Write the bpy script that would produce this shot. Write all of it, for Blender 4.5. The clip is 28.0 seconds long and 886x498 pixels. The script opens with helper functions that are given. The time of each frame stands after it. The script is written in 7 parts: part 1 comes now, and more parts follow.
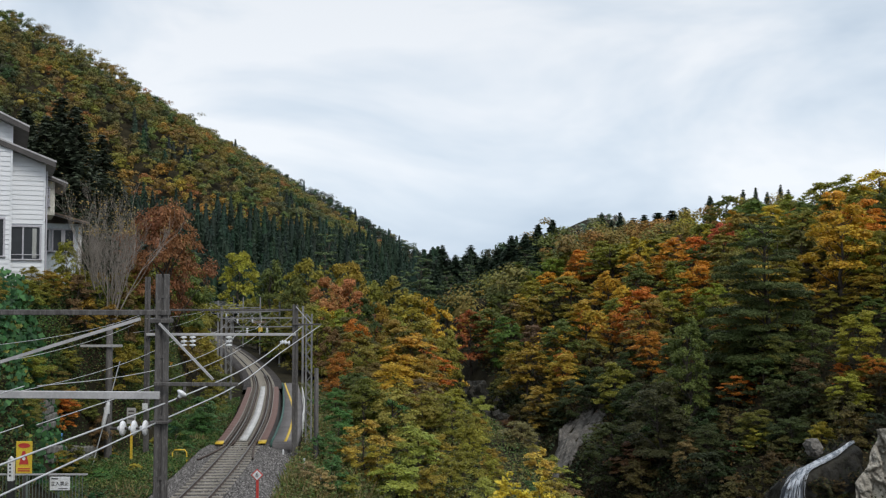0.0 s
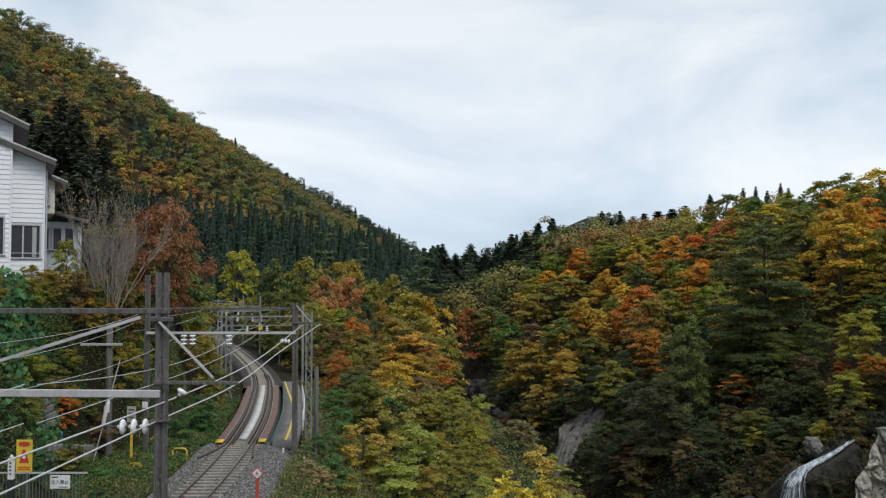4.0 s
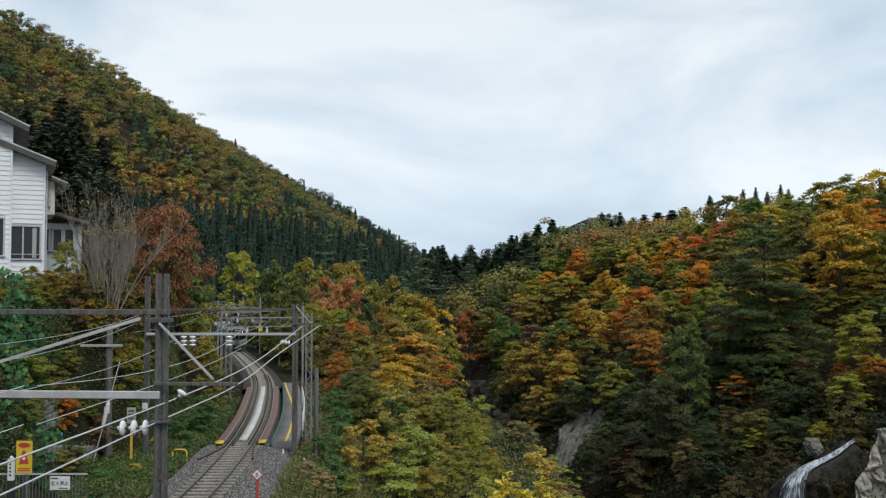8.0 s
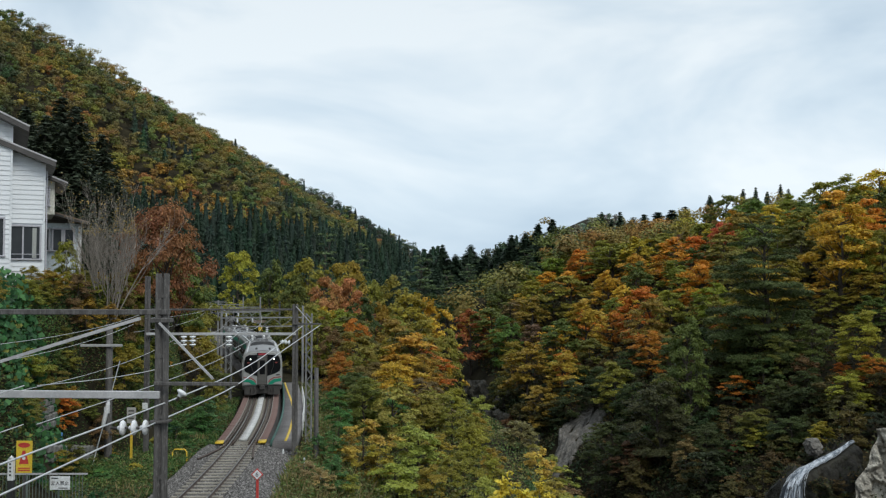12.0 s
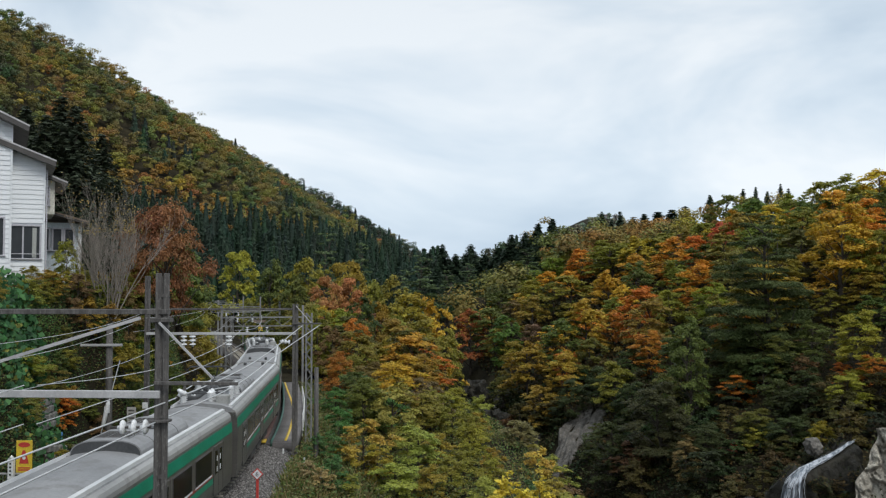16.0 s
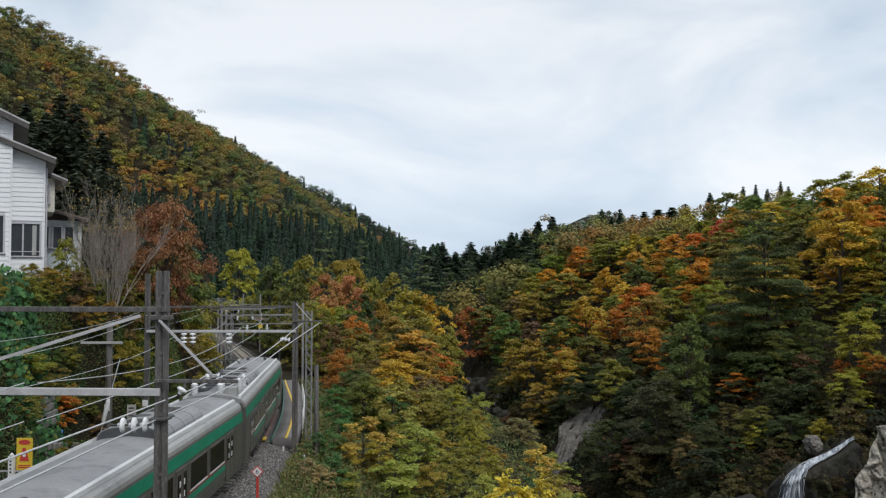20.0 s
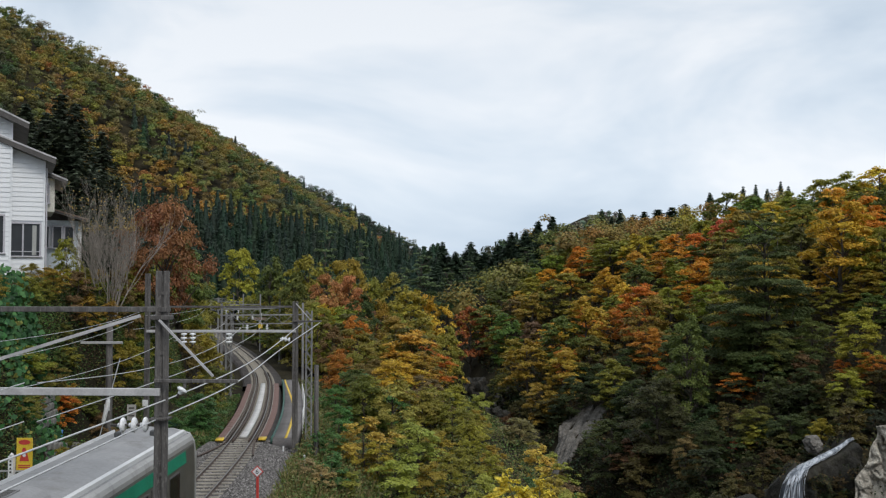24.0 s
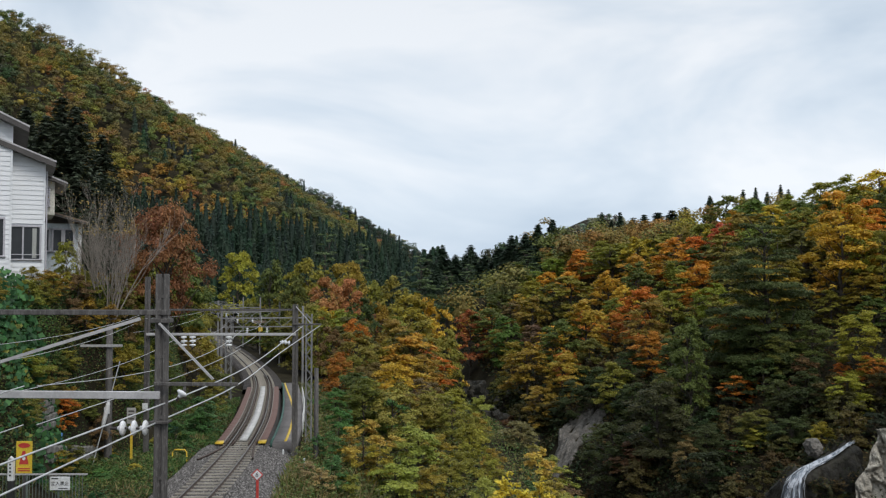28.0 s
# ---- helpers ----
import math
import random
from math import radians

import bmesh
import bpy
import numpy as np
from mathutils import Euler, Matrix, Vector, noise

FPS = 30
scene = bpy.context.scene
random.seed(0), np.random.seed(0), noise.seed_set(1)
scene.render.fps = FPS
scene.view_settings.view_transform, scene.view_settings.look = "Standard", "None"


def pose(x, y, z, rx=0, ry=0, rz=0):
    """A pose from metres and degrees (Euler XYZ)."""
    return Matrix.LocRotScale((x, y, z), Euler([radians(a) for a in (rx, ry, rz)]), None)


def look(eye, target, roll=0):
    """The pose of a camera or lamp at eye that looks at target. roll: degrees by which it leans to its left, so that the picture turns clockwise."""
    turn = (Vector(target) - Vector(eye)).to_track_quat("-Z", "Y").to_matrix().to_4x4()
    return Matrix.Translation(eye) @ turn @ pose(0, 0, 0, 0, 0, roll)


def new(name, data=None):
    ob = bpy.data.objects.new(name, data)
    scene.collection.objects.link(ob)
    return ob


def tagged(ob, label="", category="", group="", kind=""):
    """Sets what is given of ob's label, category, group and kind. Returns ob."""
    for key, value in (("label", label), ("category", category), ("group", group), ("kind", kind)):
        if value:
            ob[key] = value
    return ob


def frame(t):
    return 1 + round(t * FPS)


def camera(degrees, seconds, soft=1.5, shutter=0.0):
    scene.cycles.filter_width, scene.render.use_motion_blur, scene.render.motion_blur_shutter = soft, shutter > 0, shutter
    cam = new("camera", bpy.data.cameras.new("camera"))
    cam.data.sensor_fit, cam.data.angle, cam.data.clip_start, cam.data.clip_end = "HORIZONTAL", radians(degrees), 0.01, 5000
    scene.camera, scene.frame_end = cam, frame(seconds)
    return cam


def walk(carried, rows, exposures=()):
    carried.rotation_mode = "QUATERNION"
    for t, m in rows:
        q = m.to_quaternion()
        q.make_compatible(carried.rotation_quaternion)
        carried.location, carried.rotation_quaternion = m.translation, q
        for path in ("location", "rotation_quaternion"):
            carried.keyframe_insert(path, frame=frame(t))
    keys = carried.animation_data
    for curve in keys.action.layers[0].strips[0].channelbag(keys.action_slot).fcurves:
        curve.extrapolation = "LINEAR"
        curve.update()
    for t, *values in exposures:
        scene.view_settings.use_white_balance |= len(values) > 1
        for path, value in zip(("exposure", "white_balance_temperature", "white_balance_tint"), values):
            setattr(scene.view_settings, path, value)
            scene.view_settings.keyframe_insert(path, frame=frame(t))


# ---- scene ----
# ---------------------------------------------------------------- camera
EYE = (0.0, 0.0, 8.3)
TILT = 92.311            # degrees from straight down
PX = 0.03613             # degrees of tilt for one line of the picture
cam = camera(52.6, 28.0, 1.25)
# the camera stands still; only its tilt trembles a little
TREMBLE = ((0, 0.0), (0.5, 1.4), (1, 0.0), (1.5, -1.5), (2, -1.2), (2.5, -2.3), (3, 1.4), (3.5, -3.2), (4.5, -1.6),
           (5.5, -1.1), (6, -1.5), (6.5, -3.1), (7, -2.1), (7.5, -0.6), (9, -0.6), (10.5, -0.5), (11, -1.4), (11.5, -0.8),
           (12, -0.8), (13.5, -0.9), (15, -0.8), (15.5, -1.2), (16, -1.4), (16.5, -4.1), (17, -5.6), (17.5, -4.8))
TREMBLE2 = ((18, -4.6), (18.5, -1.5), (19, -4.6), (19.5, -4.0), (20, -5.5), (20.5, -3.3), (21, -3.7), (21.5, -4.2),
            (22.5, -5.2), (23.5, -5.6), (24, -5.6), (24.5, -6.1), (25, -5.0), (26, -5.2), (26.5, -6.1), (27, -6.1),
            (27.5, -1.3), (28, -0.2))
walk(cam, [(t, pose(*EYE, TILT + PX * d)) for t, d in TREMBLE + TREMBLE2],
     [(0, 0.0, 6500, 10), (3, 0.0, 6480, 9.3), (6, 0.0, 6420, 7.6), (9, 0.0, 6370, 6.4), (11, 0.0, 6330, 5.2), (12.5, 0.0, 6340, 5.6), (15, 0.0, 6380, 6.8), (16, 0.0, 6430, 8), (18, 0.0, 6495, 9.8), (28, 0.0, 6500, 10)])

# ---------------------------------------------------------------- sky and light
SUN_UP, SUN_ROUND = radians(52), radians(145)
world = bpy.data.worlds.new("overcast_sky")
scene.world = world
world.use_nodes = True
wn, wl = world.node_tree.nodes, world.node_tree.links
wn.clear()


def wnode(kind, **values):
    n = wn.new(kind)
    for k, v in values.items():
        n.inputs[k].default_value = v
    return n


sky = wn.new("ShaderNodeTexSky")
sky.sky_type, sky.sun_disc = "NISHITA", False
sky.sun_elevation, sky.sun_rotation = SUN_UP, SUN_ROUND
sky.air_density, sky.dust_density = 1.0, 3.0
coord = wn.new("ShaderNodeTexCoord")
flat = wn.new("ShaderNodeMapping")
flat.inputs["Scale"].default_value = (1.0, 1.0, 2.6)
wl.new(coord.outputs["Generated"], flat.inputs["Vector"])
big = wnode("ShaderNodeTexNoise", Scale=2.1, Detail=5.0, Roughness=0.55, Distortion=0.4)
wl.new(flat.outputs["Vector"], big.inputs["Vector"])
cloud = wn.new("ShaderNodeValToRGB")
ramp = cloud.color_ramp
ramp.elements[0].position, ramp.elements[0].color = 0.34, (5.9, 7.1, 8.5, 1)
ramp.elements[1].position, ramp.elements[1].color = 0.60, (9.8, 10.3, 10.9, 1)
mid = ramp.elements.new(0.47)
mid.color = (7.7, 8.7, 9.8, 1)
wl.new(big.outputs["Fac"], cloud.inputs["Fac"])
cover = wn.new("ShaderNodeMix")
cover.data_type = "RGBA"
cover.inputs[0].default_value = 0.93
wl.new(sky.outputs["Color"], cover.inputs[6])
wl.new(cloud.outputs["Color"], cover.inputs[7])
back = wnode("ShaderNodeBackground", Strength=0.095)
rise = wn.new("ShaderNodeSeparateXYZ")
wl.new(coord.outputs["Generated"], rise.inputs["Vector"])
lift = wnode("ShaderNodeMapRange", **{"From Min": 0.0, "From Max": 0.32, "To Min": 0.102, "To Max": 0.0885})
wl.new(rise.outputs["Z"], lift.inputs["Value"])
wl.new(lift.outputs["Result"], back.inputs["Strength"])
wl.new(cover.outputs[2], back.inputs["Color"])
out = wn.new("ShaderNodeOutputWorld")
wl.new(back.outputs["Background"], out.inputs["Surface"])

sun = new("sun", bpy.data.lights.new("sun", "SUN"))
sun.data.energy, sun.data.angle, sun.data.color = 1.7, radians(25), (1.0, 0.96, 0.9)
AWAY = Vector((math.sin(SUN_ROUND) * math.cos(SUN_UP), math.cos(SUN_ROUND) * math.cos(SUN_UP), math.sin(SUN_UP)))
sun.matrix_world = look(AWAY * 120, (0, 0, 0))
scene.view_settings.exposure = 0.0
# ---------------------------------------------------------------- materials
def material(name, rough=0.6, metal=0.0):
    m = bpy.data.materials.new(name)
    m.use_nodes = True
    nt = m.node_tree
    b = nt.nodes["Principled BSDF"]
    b.inputs["Roughness"].default_value, b.inputs["Metallic"].default_value = rough, metal
    return m, nt, b


def tex(nt, scale, detail=4.0, rough=0.55, stretch=None, kind="Object"):
    c = nt.nodes.new("ShaderNodeTexCoord")
    n = nt.nodes.new("ShaderNodeTexNoise")
    n.inputs["Scale"].default_value, n.inputs["Detail"].default_value, n.inputs["Roughness"].default_value = scale, detail, rough
    if stretch:
        mp = nt.nodes.new("ShaderNodeMapping")
        mp.inputs["Scale"].default_value = stretch
        nt.links.new(c.outputs[kind], mp.inputs["Vector"])
        nt.links.new(mp.outputs["Vector"], n.inputs["Vector"])
    else:
        nt.links.new(c.outputs[kind], n.inputs["Vector"])
    return n


def ramp_of(nt, src, stops):
    r = nt.nodes.new("ShaderNodeValToRGB")
    el = r.color_ramp.elements
    while len(el) < len(stops):
        el.new(0.5)
    for e, (p, c) in zip(el, stops):
        e.position, e.color = p, (*c, 1)
    nt.links.new(src, r.inputs["Fac"])
    return r


def mixed(nt, fac, a, b, mode="MIX"):
    m = nt.nodes.new("ShaderNodeMix")
    m.data_type, m.blend_type = "RGBA", mode
    for sock, v in ((m.inputs[0], fac), (m.inputs[6], a), (m.inputs[7], b)):
        if isinstance(v, (int, float)):
            sock.default_value = v
        elif isinstance(v, tuple):
            sock.default_value = (*v, 1)
        else:
            nt.links.new(v, sock)
    return m.outputs[2]


def bump(nt, b, src, strength=0.3, distance=0.02):
    n = nt.nodes.new("ShaderNodeBump")
    n.inputs["Strength"].default_value, n.inputs["Distance"].default_value = strength, distance
    nt.links.new(src, n.inputs["Height"])
    nt.links.new(n.outputs["Normal"], b.inputs["Normal"])


def surface(name, a, b2, scale=3.0, rough=0.7, metal=0.0, fine=40.0, relief=0.25, depth=0.01, stretch=None, grime=None, grain=0.26):
    """Two tones at a large scale, a fine grain over them, and relief from the grain."""
    m, nt, b = material(name, rough, metal)
    n1, n2 = tex(nt, scale, 5.0, 0.6, stretch), tex(nt, fine, 3.0, 0.6, stretch)
    r = ramp_of(nt, n1.outputs["Fac"], [(0.33, a), (0.68, b2)])
    g = ramp_of(nt, n2.outputs["Fac"], [(0.25, (1 - grain,) * 3), (0.75, (1 + 0.7 * grain,) * 3)])
    col = mixed(nt, 1.0, r.outputs["Color"], g.outputs["Color"], "MULTIPLY")
    if grime:
        n3 = tex(nt, scale * 2.7, 6.0, 0.7, (1.0, 1.0, 0.35))
        k = ramp_of(nt, n3.outputs["Fac"], [(0.52, (0, 0, 0)), (0.72, (1, 1, 1))])
        col = mixed(nt, k.outputs["Color"], col, grime)
    nt.links.new(col, b.inputs["Base Color"])
    if relief:
        bump(nt, b, n2.outputs["Fac"], relief, depth)
    return m


def leafy(name, gloss=0.55, through_light=0.35, tint=False):
    """Leaves: the tree's own colour, varied from leaf to leaf and from bough to bough."""
    m, nt, b = material(name, gloss)
    if tint:
        at = nt.nodes.new("ShaderNodeAttribute")
        at.attribute_name = "tint"
        base = at.outputs["Color"]
    else:
        base = nt.nodes.new("ShaderNodeObjectInfo").outputs["Color"]
    geo = nt.nodes.new("ShaderNodeNewGeometry")
    hsv = nt.nodes.new("ShaderNodeHueSaturation")
    nt.links.new(base, hsv.inputs["Color"])
    for src, sock, lo, hi in ((geo.outputs["Random Per Island"], "Value", 0.62, 1.40),):
        mr = nt.nodes.new("ShaderNodeMapRange")
        mr.inputs["To Min"].default_value, mr.inputs["To Max"].default_value = lo, hi
        nt.links.new(src, mr.inputs["Value"])
        nt.links.new(mr.outputs["Result"], hsv.inputs[sock])
    n = tex(nt, 0.42, 3.0, 0.6)
    mr = nt.nodes.new("ShaderNodeMapRange")
    for k, v in (("From Min", 0.3), ("From Max", 0.7), ("To Min", 0.488), ("To Max", 0.518)):
        mr.inputs[k].default_value = v
    nt.links.new(n.outputs["Fac"], mr.inputs["Value"])
    nt.links.new(mr.outputs["Result"], hsv.inputs["Hue"])
    nt.links.new(hsv.outputs["Color"], b.inputs["Base Color"])
    b.inputs["Specular IOR Level"].default_value = 0.25
    tr = nt.nodes.new("ShaderNodeBsdfTranslucent")
    nt.links.new(hsv.outputs["Color"], tr.inputs["Color"])
    mx = nt.nodes.new("ShaderNodeMixShader")
    mx.inputs[0].default_value = through_light
    nt.links.new(b.outputs[0], mx.inputs[1])
    nt.links.new(tr.outputs[0], mx.inputs[2])
    nt.links.new(mx.outputs[0], nt.nodes["Material Output"].inputs["Surface"])
    return m


LEAF = leafy("leaves")
NEEDLE = leafy("needles", 0.6, 0.15)
WOODS = leafy("far_leaves", 0.6, 0.25, tint=True)
BARK = surface("bark", (0.045, 0.036, 0.028), (0.10, 0.085, 0.07), 2.0, 0.9, fine=30, stretch=(1, 1, 0.2), depth=0.03)
GREYBARK = surface("grey_bark", (0.21, 0.182, 0.155), (0.36, 0.32, 0.28), 3.0, 0.85, fine=30, stretch=(1, 1, 0.3))
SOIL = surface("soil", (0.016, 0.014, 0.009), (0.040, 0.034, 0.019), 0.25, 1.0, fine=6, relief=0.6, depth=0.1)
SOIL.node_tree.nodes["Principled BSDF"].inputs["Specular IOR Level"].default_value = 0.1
PALEROCK = surface("pale_rock", (0.25, 0.228, 0.19), (0.62, 0.575, 0.49), 0.9, 0.9, fine=4, relief=1.0, depth=0.2, grime=(0.07, 0.062, 0.05), grain=0.4)
GREYROCK = surface("grey_rock", (0.12, 0.115, 0.105), (0.26, 0.25, 0.23), 0.8, 0.9, fine=6, relief=0.8, depth=0.08, stretch=(1, 1, 0.3), grime=(0.06, 0.058, 0.05))
BALLAST = surface("ballast", (0.058, 0.053, 0.050), (0.11, 0.102, 0.097), 0.5, 0.9, fine=16, relief=0.9, depth=0.05)
STEEL = surface("galvanised_steel", (0.40, 0.395, 0.40), (0.56, 0.55, 0.555), 2.0, 0.55, 0.2, fine=25, relief=0.08, grain=0.15)
RAILSIDE = surface("rusty_rail", (0.075, 0.052, 0.042), (0.13, 0.095, 0.08), 3.0, 0.7, 0.3, fine=30, relief=0.2)
RAILTOP = surface("polished_rail", (0.15, 0.14, 0.135), (0.24, 0.225, 0.215), 3.0, 0.4, 0.7, fine=30, relief=0.05)
SLEEPER = surface("weathered_sleeper", (0.15, 0.135, 0.112), (0.34, 0.31, 0.26), 1.3, 0.9, fine=22, relief=0.3)
POLEWOOD = surface("weathered_steel", (0.060, 0.055, 0.052), (0.135, 0.127, 0.122), 7.0, 0.75, 0.1, fine=34, relief=0.3, stretch=(1, 1, 0.05), grime=(0.20, 0.19, 0.18), grain=0.4)
PALEBOARD = surface("pale_boards", (0.46, 0.455, 0.44), (0.62, 0.61, 0.59), 1.2, 0.8, fine=20, relief=0.2)
BOARDEDGE = surface("weathered_edge", (0.24, 0.20, 0.18), (0.34, 0.30, 0.27), 1.2, 0.8, fine=20, relief=0.2)
OLDBALLAST = surface("rusty_ballast", (0.040, 0.033, 0.030), (0.085, 0.072, 0.066), 0.5, 0.9, fine=12, relief=0.9, depth=0.05)
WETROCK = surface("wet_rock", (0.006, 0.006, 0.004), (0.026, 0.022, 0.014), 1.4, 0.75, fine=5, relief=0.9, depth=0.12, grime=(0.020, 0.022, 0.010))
SLIPROCK = surface("landslip_rock", (0.075, 0.068, 0.060), (0.215, 0.20, 0.178), 1.3, 0.9, fine=5, relief=0.9, depth=0.15, grime=(0.045, 0.040, 0.032))
PLANK = surface("red_brown_planks", (0.13, 0.075, 0.062), (0.22, 0.135, 0.115), 1.0, 0.85, fine=18, relief=0.3)
CONCRETE = surface("concrete", (0.32, 0.31, 0.29), (0.47, 0.455, 0.43), 0.9, 0.85, fine=14, relief=0.3, grime=(0.19, 0.18, 0.16))
ASPHALT = surface("platform_asphalt", (0.14, 0.128, 0.125), (0.21, 0.195, 0.19), 0.7, 0.9, fine=18, relief=0.4)
YELLOW = surface("yellow_paint", (0.62, 0.40, 0.03), (0.80, 0.55, 0.06), 2.0, 0.6, fine=20, relief=0.15)
WHITEPAINT = surface("white_paint", (0.66, 0.66, 0.65), (0.80, 0.80, 0.79), 1.2, 0.5, fine=15, relief=0.1, grime=(0.50, 0.49, 0.46))
GREENEDGE = surface("green_edge", (0.02, 0.07, 0.055), (0.04, 0.12, 0.09), 2.0, 0.6, fine=20)
SIDING = surface("white_siding", (0.69, 0.71, 0.735), (0.76, 0.775, 0.795), 0.5, 0.5, fine=12, relief=0.02, grain=0.04)
ROOF = surface("metal_roof", (0.16, 0.15, 0.14), (0.25, 0.235, 0.22), 0.8, 0.6, 0.2, fine=15, relief=0.2, grime=(0.09, 0.08, 0.07))
DARKFRAME = surface("dark_frame", (0.05, 0.045, 0.042), (0.09, 0.08, 0.075), 2.0, 0.5, fine=25, relief=0.1)
PORCELAIN = surface("white_porcelain", (0.74, 0.75, 0.77), (0.84, 0.85, 0.86), 2.0, 0.18, fine=20, relief=0.03)
WIRE = surface("aluminium_wire", (0.52, 0.53, 0.54), (0.66, 0.66, 0.67), 2.0, 0.5, 0.2, fine=20, relief=0.0)


def glassy(name, colour, rough=0.08):
    m, nt, b = material(name, rough)
    n = tex(nt, 1.2, 2.0)
    r = ramp_of(nt, n.outputs["Fac"], [(0.3, tuple(c * 0.8 for c in colour)), (0.7, tuple(c * 1.25 for c in colour))])
    nt.links.new(r.outputs["Color"], b.inputs["Base Color"])
    b.inputs["Specular IOR Level"].default_value = 0.28
    return m


def stones(name, lo, hi):
    """Crushed stone, each piece in its own tone."""
    m, nt, b = material(name, 0.9)
    geo = nt.nodes.new("ShaderNodeNewGeometry")
    r = ramp_of(nt, geo.outputs["Random Per Island"], [(0.0, lo), (0.7, tuple((p + q) / 2 for p, q in zip(lo, hi))), (1.0, hi)])
    nt.links.new(r.outputs["Color"], b.inputs["Base Color"])
    return m


STONES = stones("crushed_stone", (0.04, 0.036, 0.034), (0.30, 0.285, 0.275))
DARKGLASS = glassy("dark_glass", (0.010, 0.011, 0.012), 0.16)
DARKGLASS.node_tree.nodes["Principled BSDF"].inputs["Specular IOR Level"].default_value = 0.05


# ---------------------------------------------------------------- mesh helpers
def mesh_np(name, verts, quads, mats, tint=None, slots=None, smooth=False):
    """A mesh from arrays of corners and of faces with three or four corners each."""
    me = bpy.data.meshes.new(name)
    verts, quads = np.asarray(verts, dtype=np.float32), np.asarray(quads, dtype=np.int32)
    n, k = quads.shape
    me.vertices.add(len(verts))
    me.vertices.foreach_set("co", verts.ravel())
    me.loops.add(n * k)
    me.loops.foreach_set("vertex_index", quads.ravel())
    me.polygons.add(n)
    me.polygons.foreach_set("loop_start", np.arange(0, n * k, k, dtype=np.int32))
    if slots is not None:
        me.polygons.foreach_set("material_index", np.asarray(slots, dtype=np.int32))
    if smooth:
        me.polygons.foreach_set("use_smooth", np.ones(n, dtype=bool))
    for m in (mats if isinstance(mats, (list, tuple)) else [mats]):
        me.materials.append(m)
    if tint is not None:
        at = me.attributes.new("tint", "FLOAT_COLOR", "POINT")
        t4 = np.ones((len(verts), 4), dtype=np.float32)
        t4[:, :3] = tint
        at.data.foreach_set("color", t4.ravel())
    me.update(calc_edges=True)
    return me


def part(name, bm, mat, parent=None, label=""):
    """One bmesh (or ready mesh) as one object under a thing or a part."""
    if isinstance(bm, bmesh.types.BMesh):
        me = bpy.data.meshes.new(name)
        bm.to_mesh(me)
        bm.free()
        me.materials.append(mat)
    else:
        me = bm
    ob = new(name, me)
    if parent:
        ob.parent = parent
    return tagged(ob, label)


def thing(name, m=None, label="", category="", group="", kind=""):
    ob = new(name)
    ob.empty_display_size = 0.2
    if m is not None:
        ob.matrix_basis = m
    return tagged(ob, label, category, group, kind)


def box(bm, x0, x1, y0, y1, z0, z1, bevel=0.0):
    vs = [bm.verts.new((x, y, z)) for z in (z0, z1) for y in (y0, y1) for x in (x0, x1)]
    fs = [bm.faces.new([vs[i] for i in q]) for q in ((0, 2, 3, 1), (4, 5, 7, 6), (0, 1, 5, 4), (2, 6, 7, 3), (0, 4, 6, 2), (1, 3, 7, 5))]
    if bevel:
        es = list({e for f in fs for e in f.edges})
        bmesh.ops.bevel(bm, geom=es, offset=bevel, segments=1, affect="EDGES")
    return bm


def boxmesh(x0, x1, y0, y1, z0, z1, bevel=0.0):
    return box(bmesh.new(), x0, x1, y0, y1, z0, z1, bevel)


def tube_np(pts, radii, n=8):
    """Corners and faces of a round bar along pts; the ends stay open but narrow."""
    pts = np.asarray(pts, dtype=float)
    d = np.gradient(pts, axis=0)
    d /= np.linalg.norm(d, axis=1)[:, None] + 1e-9
    ref = np.where(np.abs(d[:, 2:3]) > 0.9, np.array([[1.0, 0, 0]]), np.array([[0, 0, 1.0]]))
    u = np.cross(d, ref)
    u /= np.linalg.norm(u, axis=1)[:, None] + 1e-9
    w = np.cross(d, u)
    a = np.linspace(0, 2 * np.pi, n, endpoint=False)
    r = np.broadcast_to(np.asarray(radii, dtype=float), (len(pts),))
    v = pts[:, None] + r[:, None, None] * (np.cos(a)[None, :, None] * u[:, None] + np.sin(a)[None, :, None] * w[:, None])
    i = np.arange(len(pts) - 1)[:, None] * n
    j = np.arange(n)[None]
    f = np.stack([i + j, i + (j + 1) % n, i + n + (j + 1) % n, i + n + j], -1).reshape(-1, 4)
    return v.reshape(-1, 3), f


def join_np(pieces):
    vs, fs, k = [], [], 0
    for v, f in pieces:
        vs.append(v)
        fs.append(np.asarray(f) + k)
        k += len(v)
    return np.concatenate(vs), np.concatenate(fs)


def tube(name, pts, radii, mat, parent=None, label="", n=8):
    v, f = tube_np(pts, radii, n)
    return part(name, mesh_np(name, v, f, mat, smooth=True), mat, parent, label)


def bar_between(bm, a, b, w, h, up=(0, 0, 1)):
    """A square bar from a to b."""
    a, b = Vector(a), Vector(b)
    d = (b - a).normalized()
    side = d.cross(Vector(up)).normalized()
    top = side.cross(d)
    vs = [bm.verts.new(p + side * sx * w / 2 + top * sz * h / 2) for p in (a, b) for sx, sz in ((-1, -1), (1, -1), (1, 1), (-1, 1))]
    for q in ((0, 1, 2, 3), (7, 6, 5, 4), (0, 4, 5, 1), (1, 5, 6, 2), (2, 6, 7, 3), (3, 7, 4, 0)):
        bm.faces.new([vs[i] for i in q])
    return bm


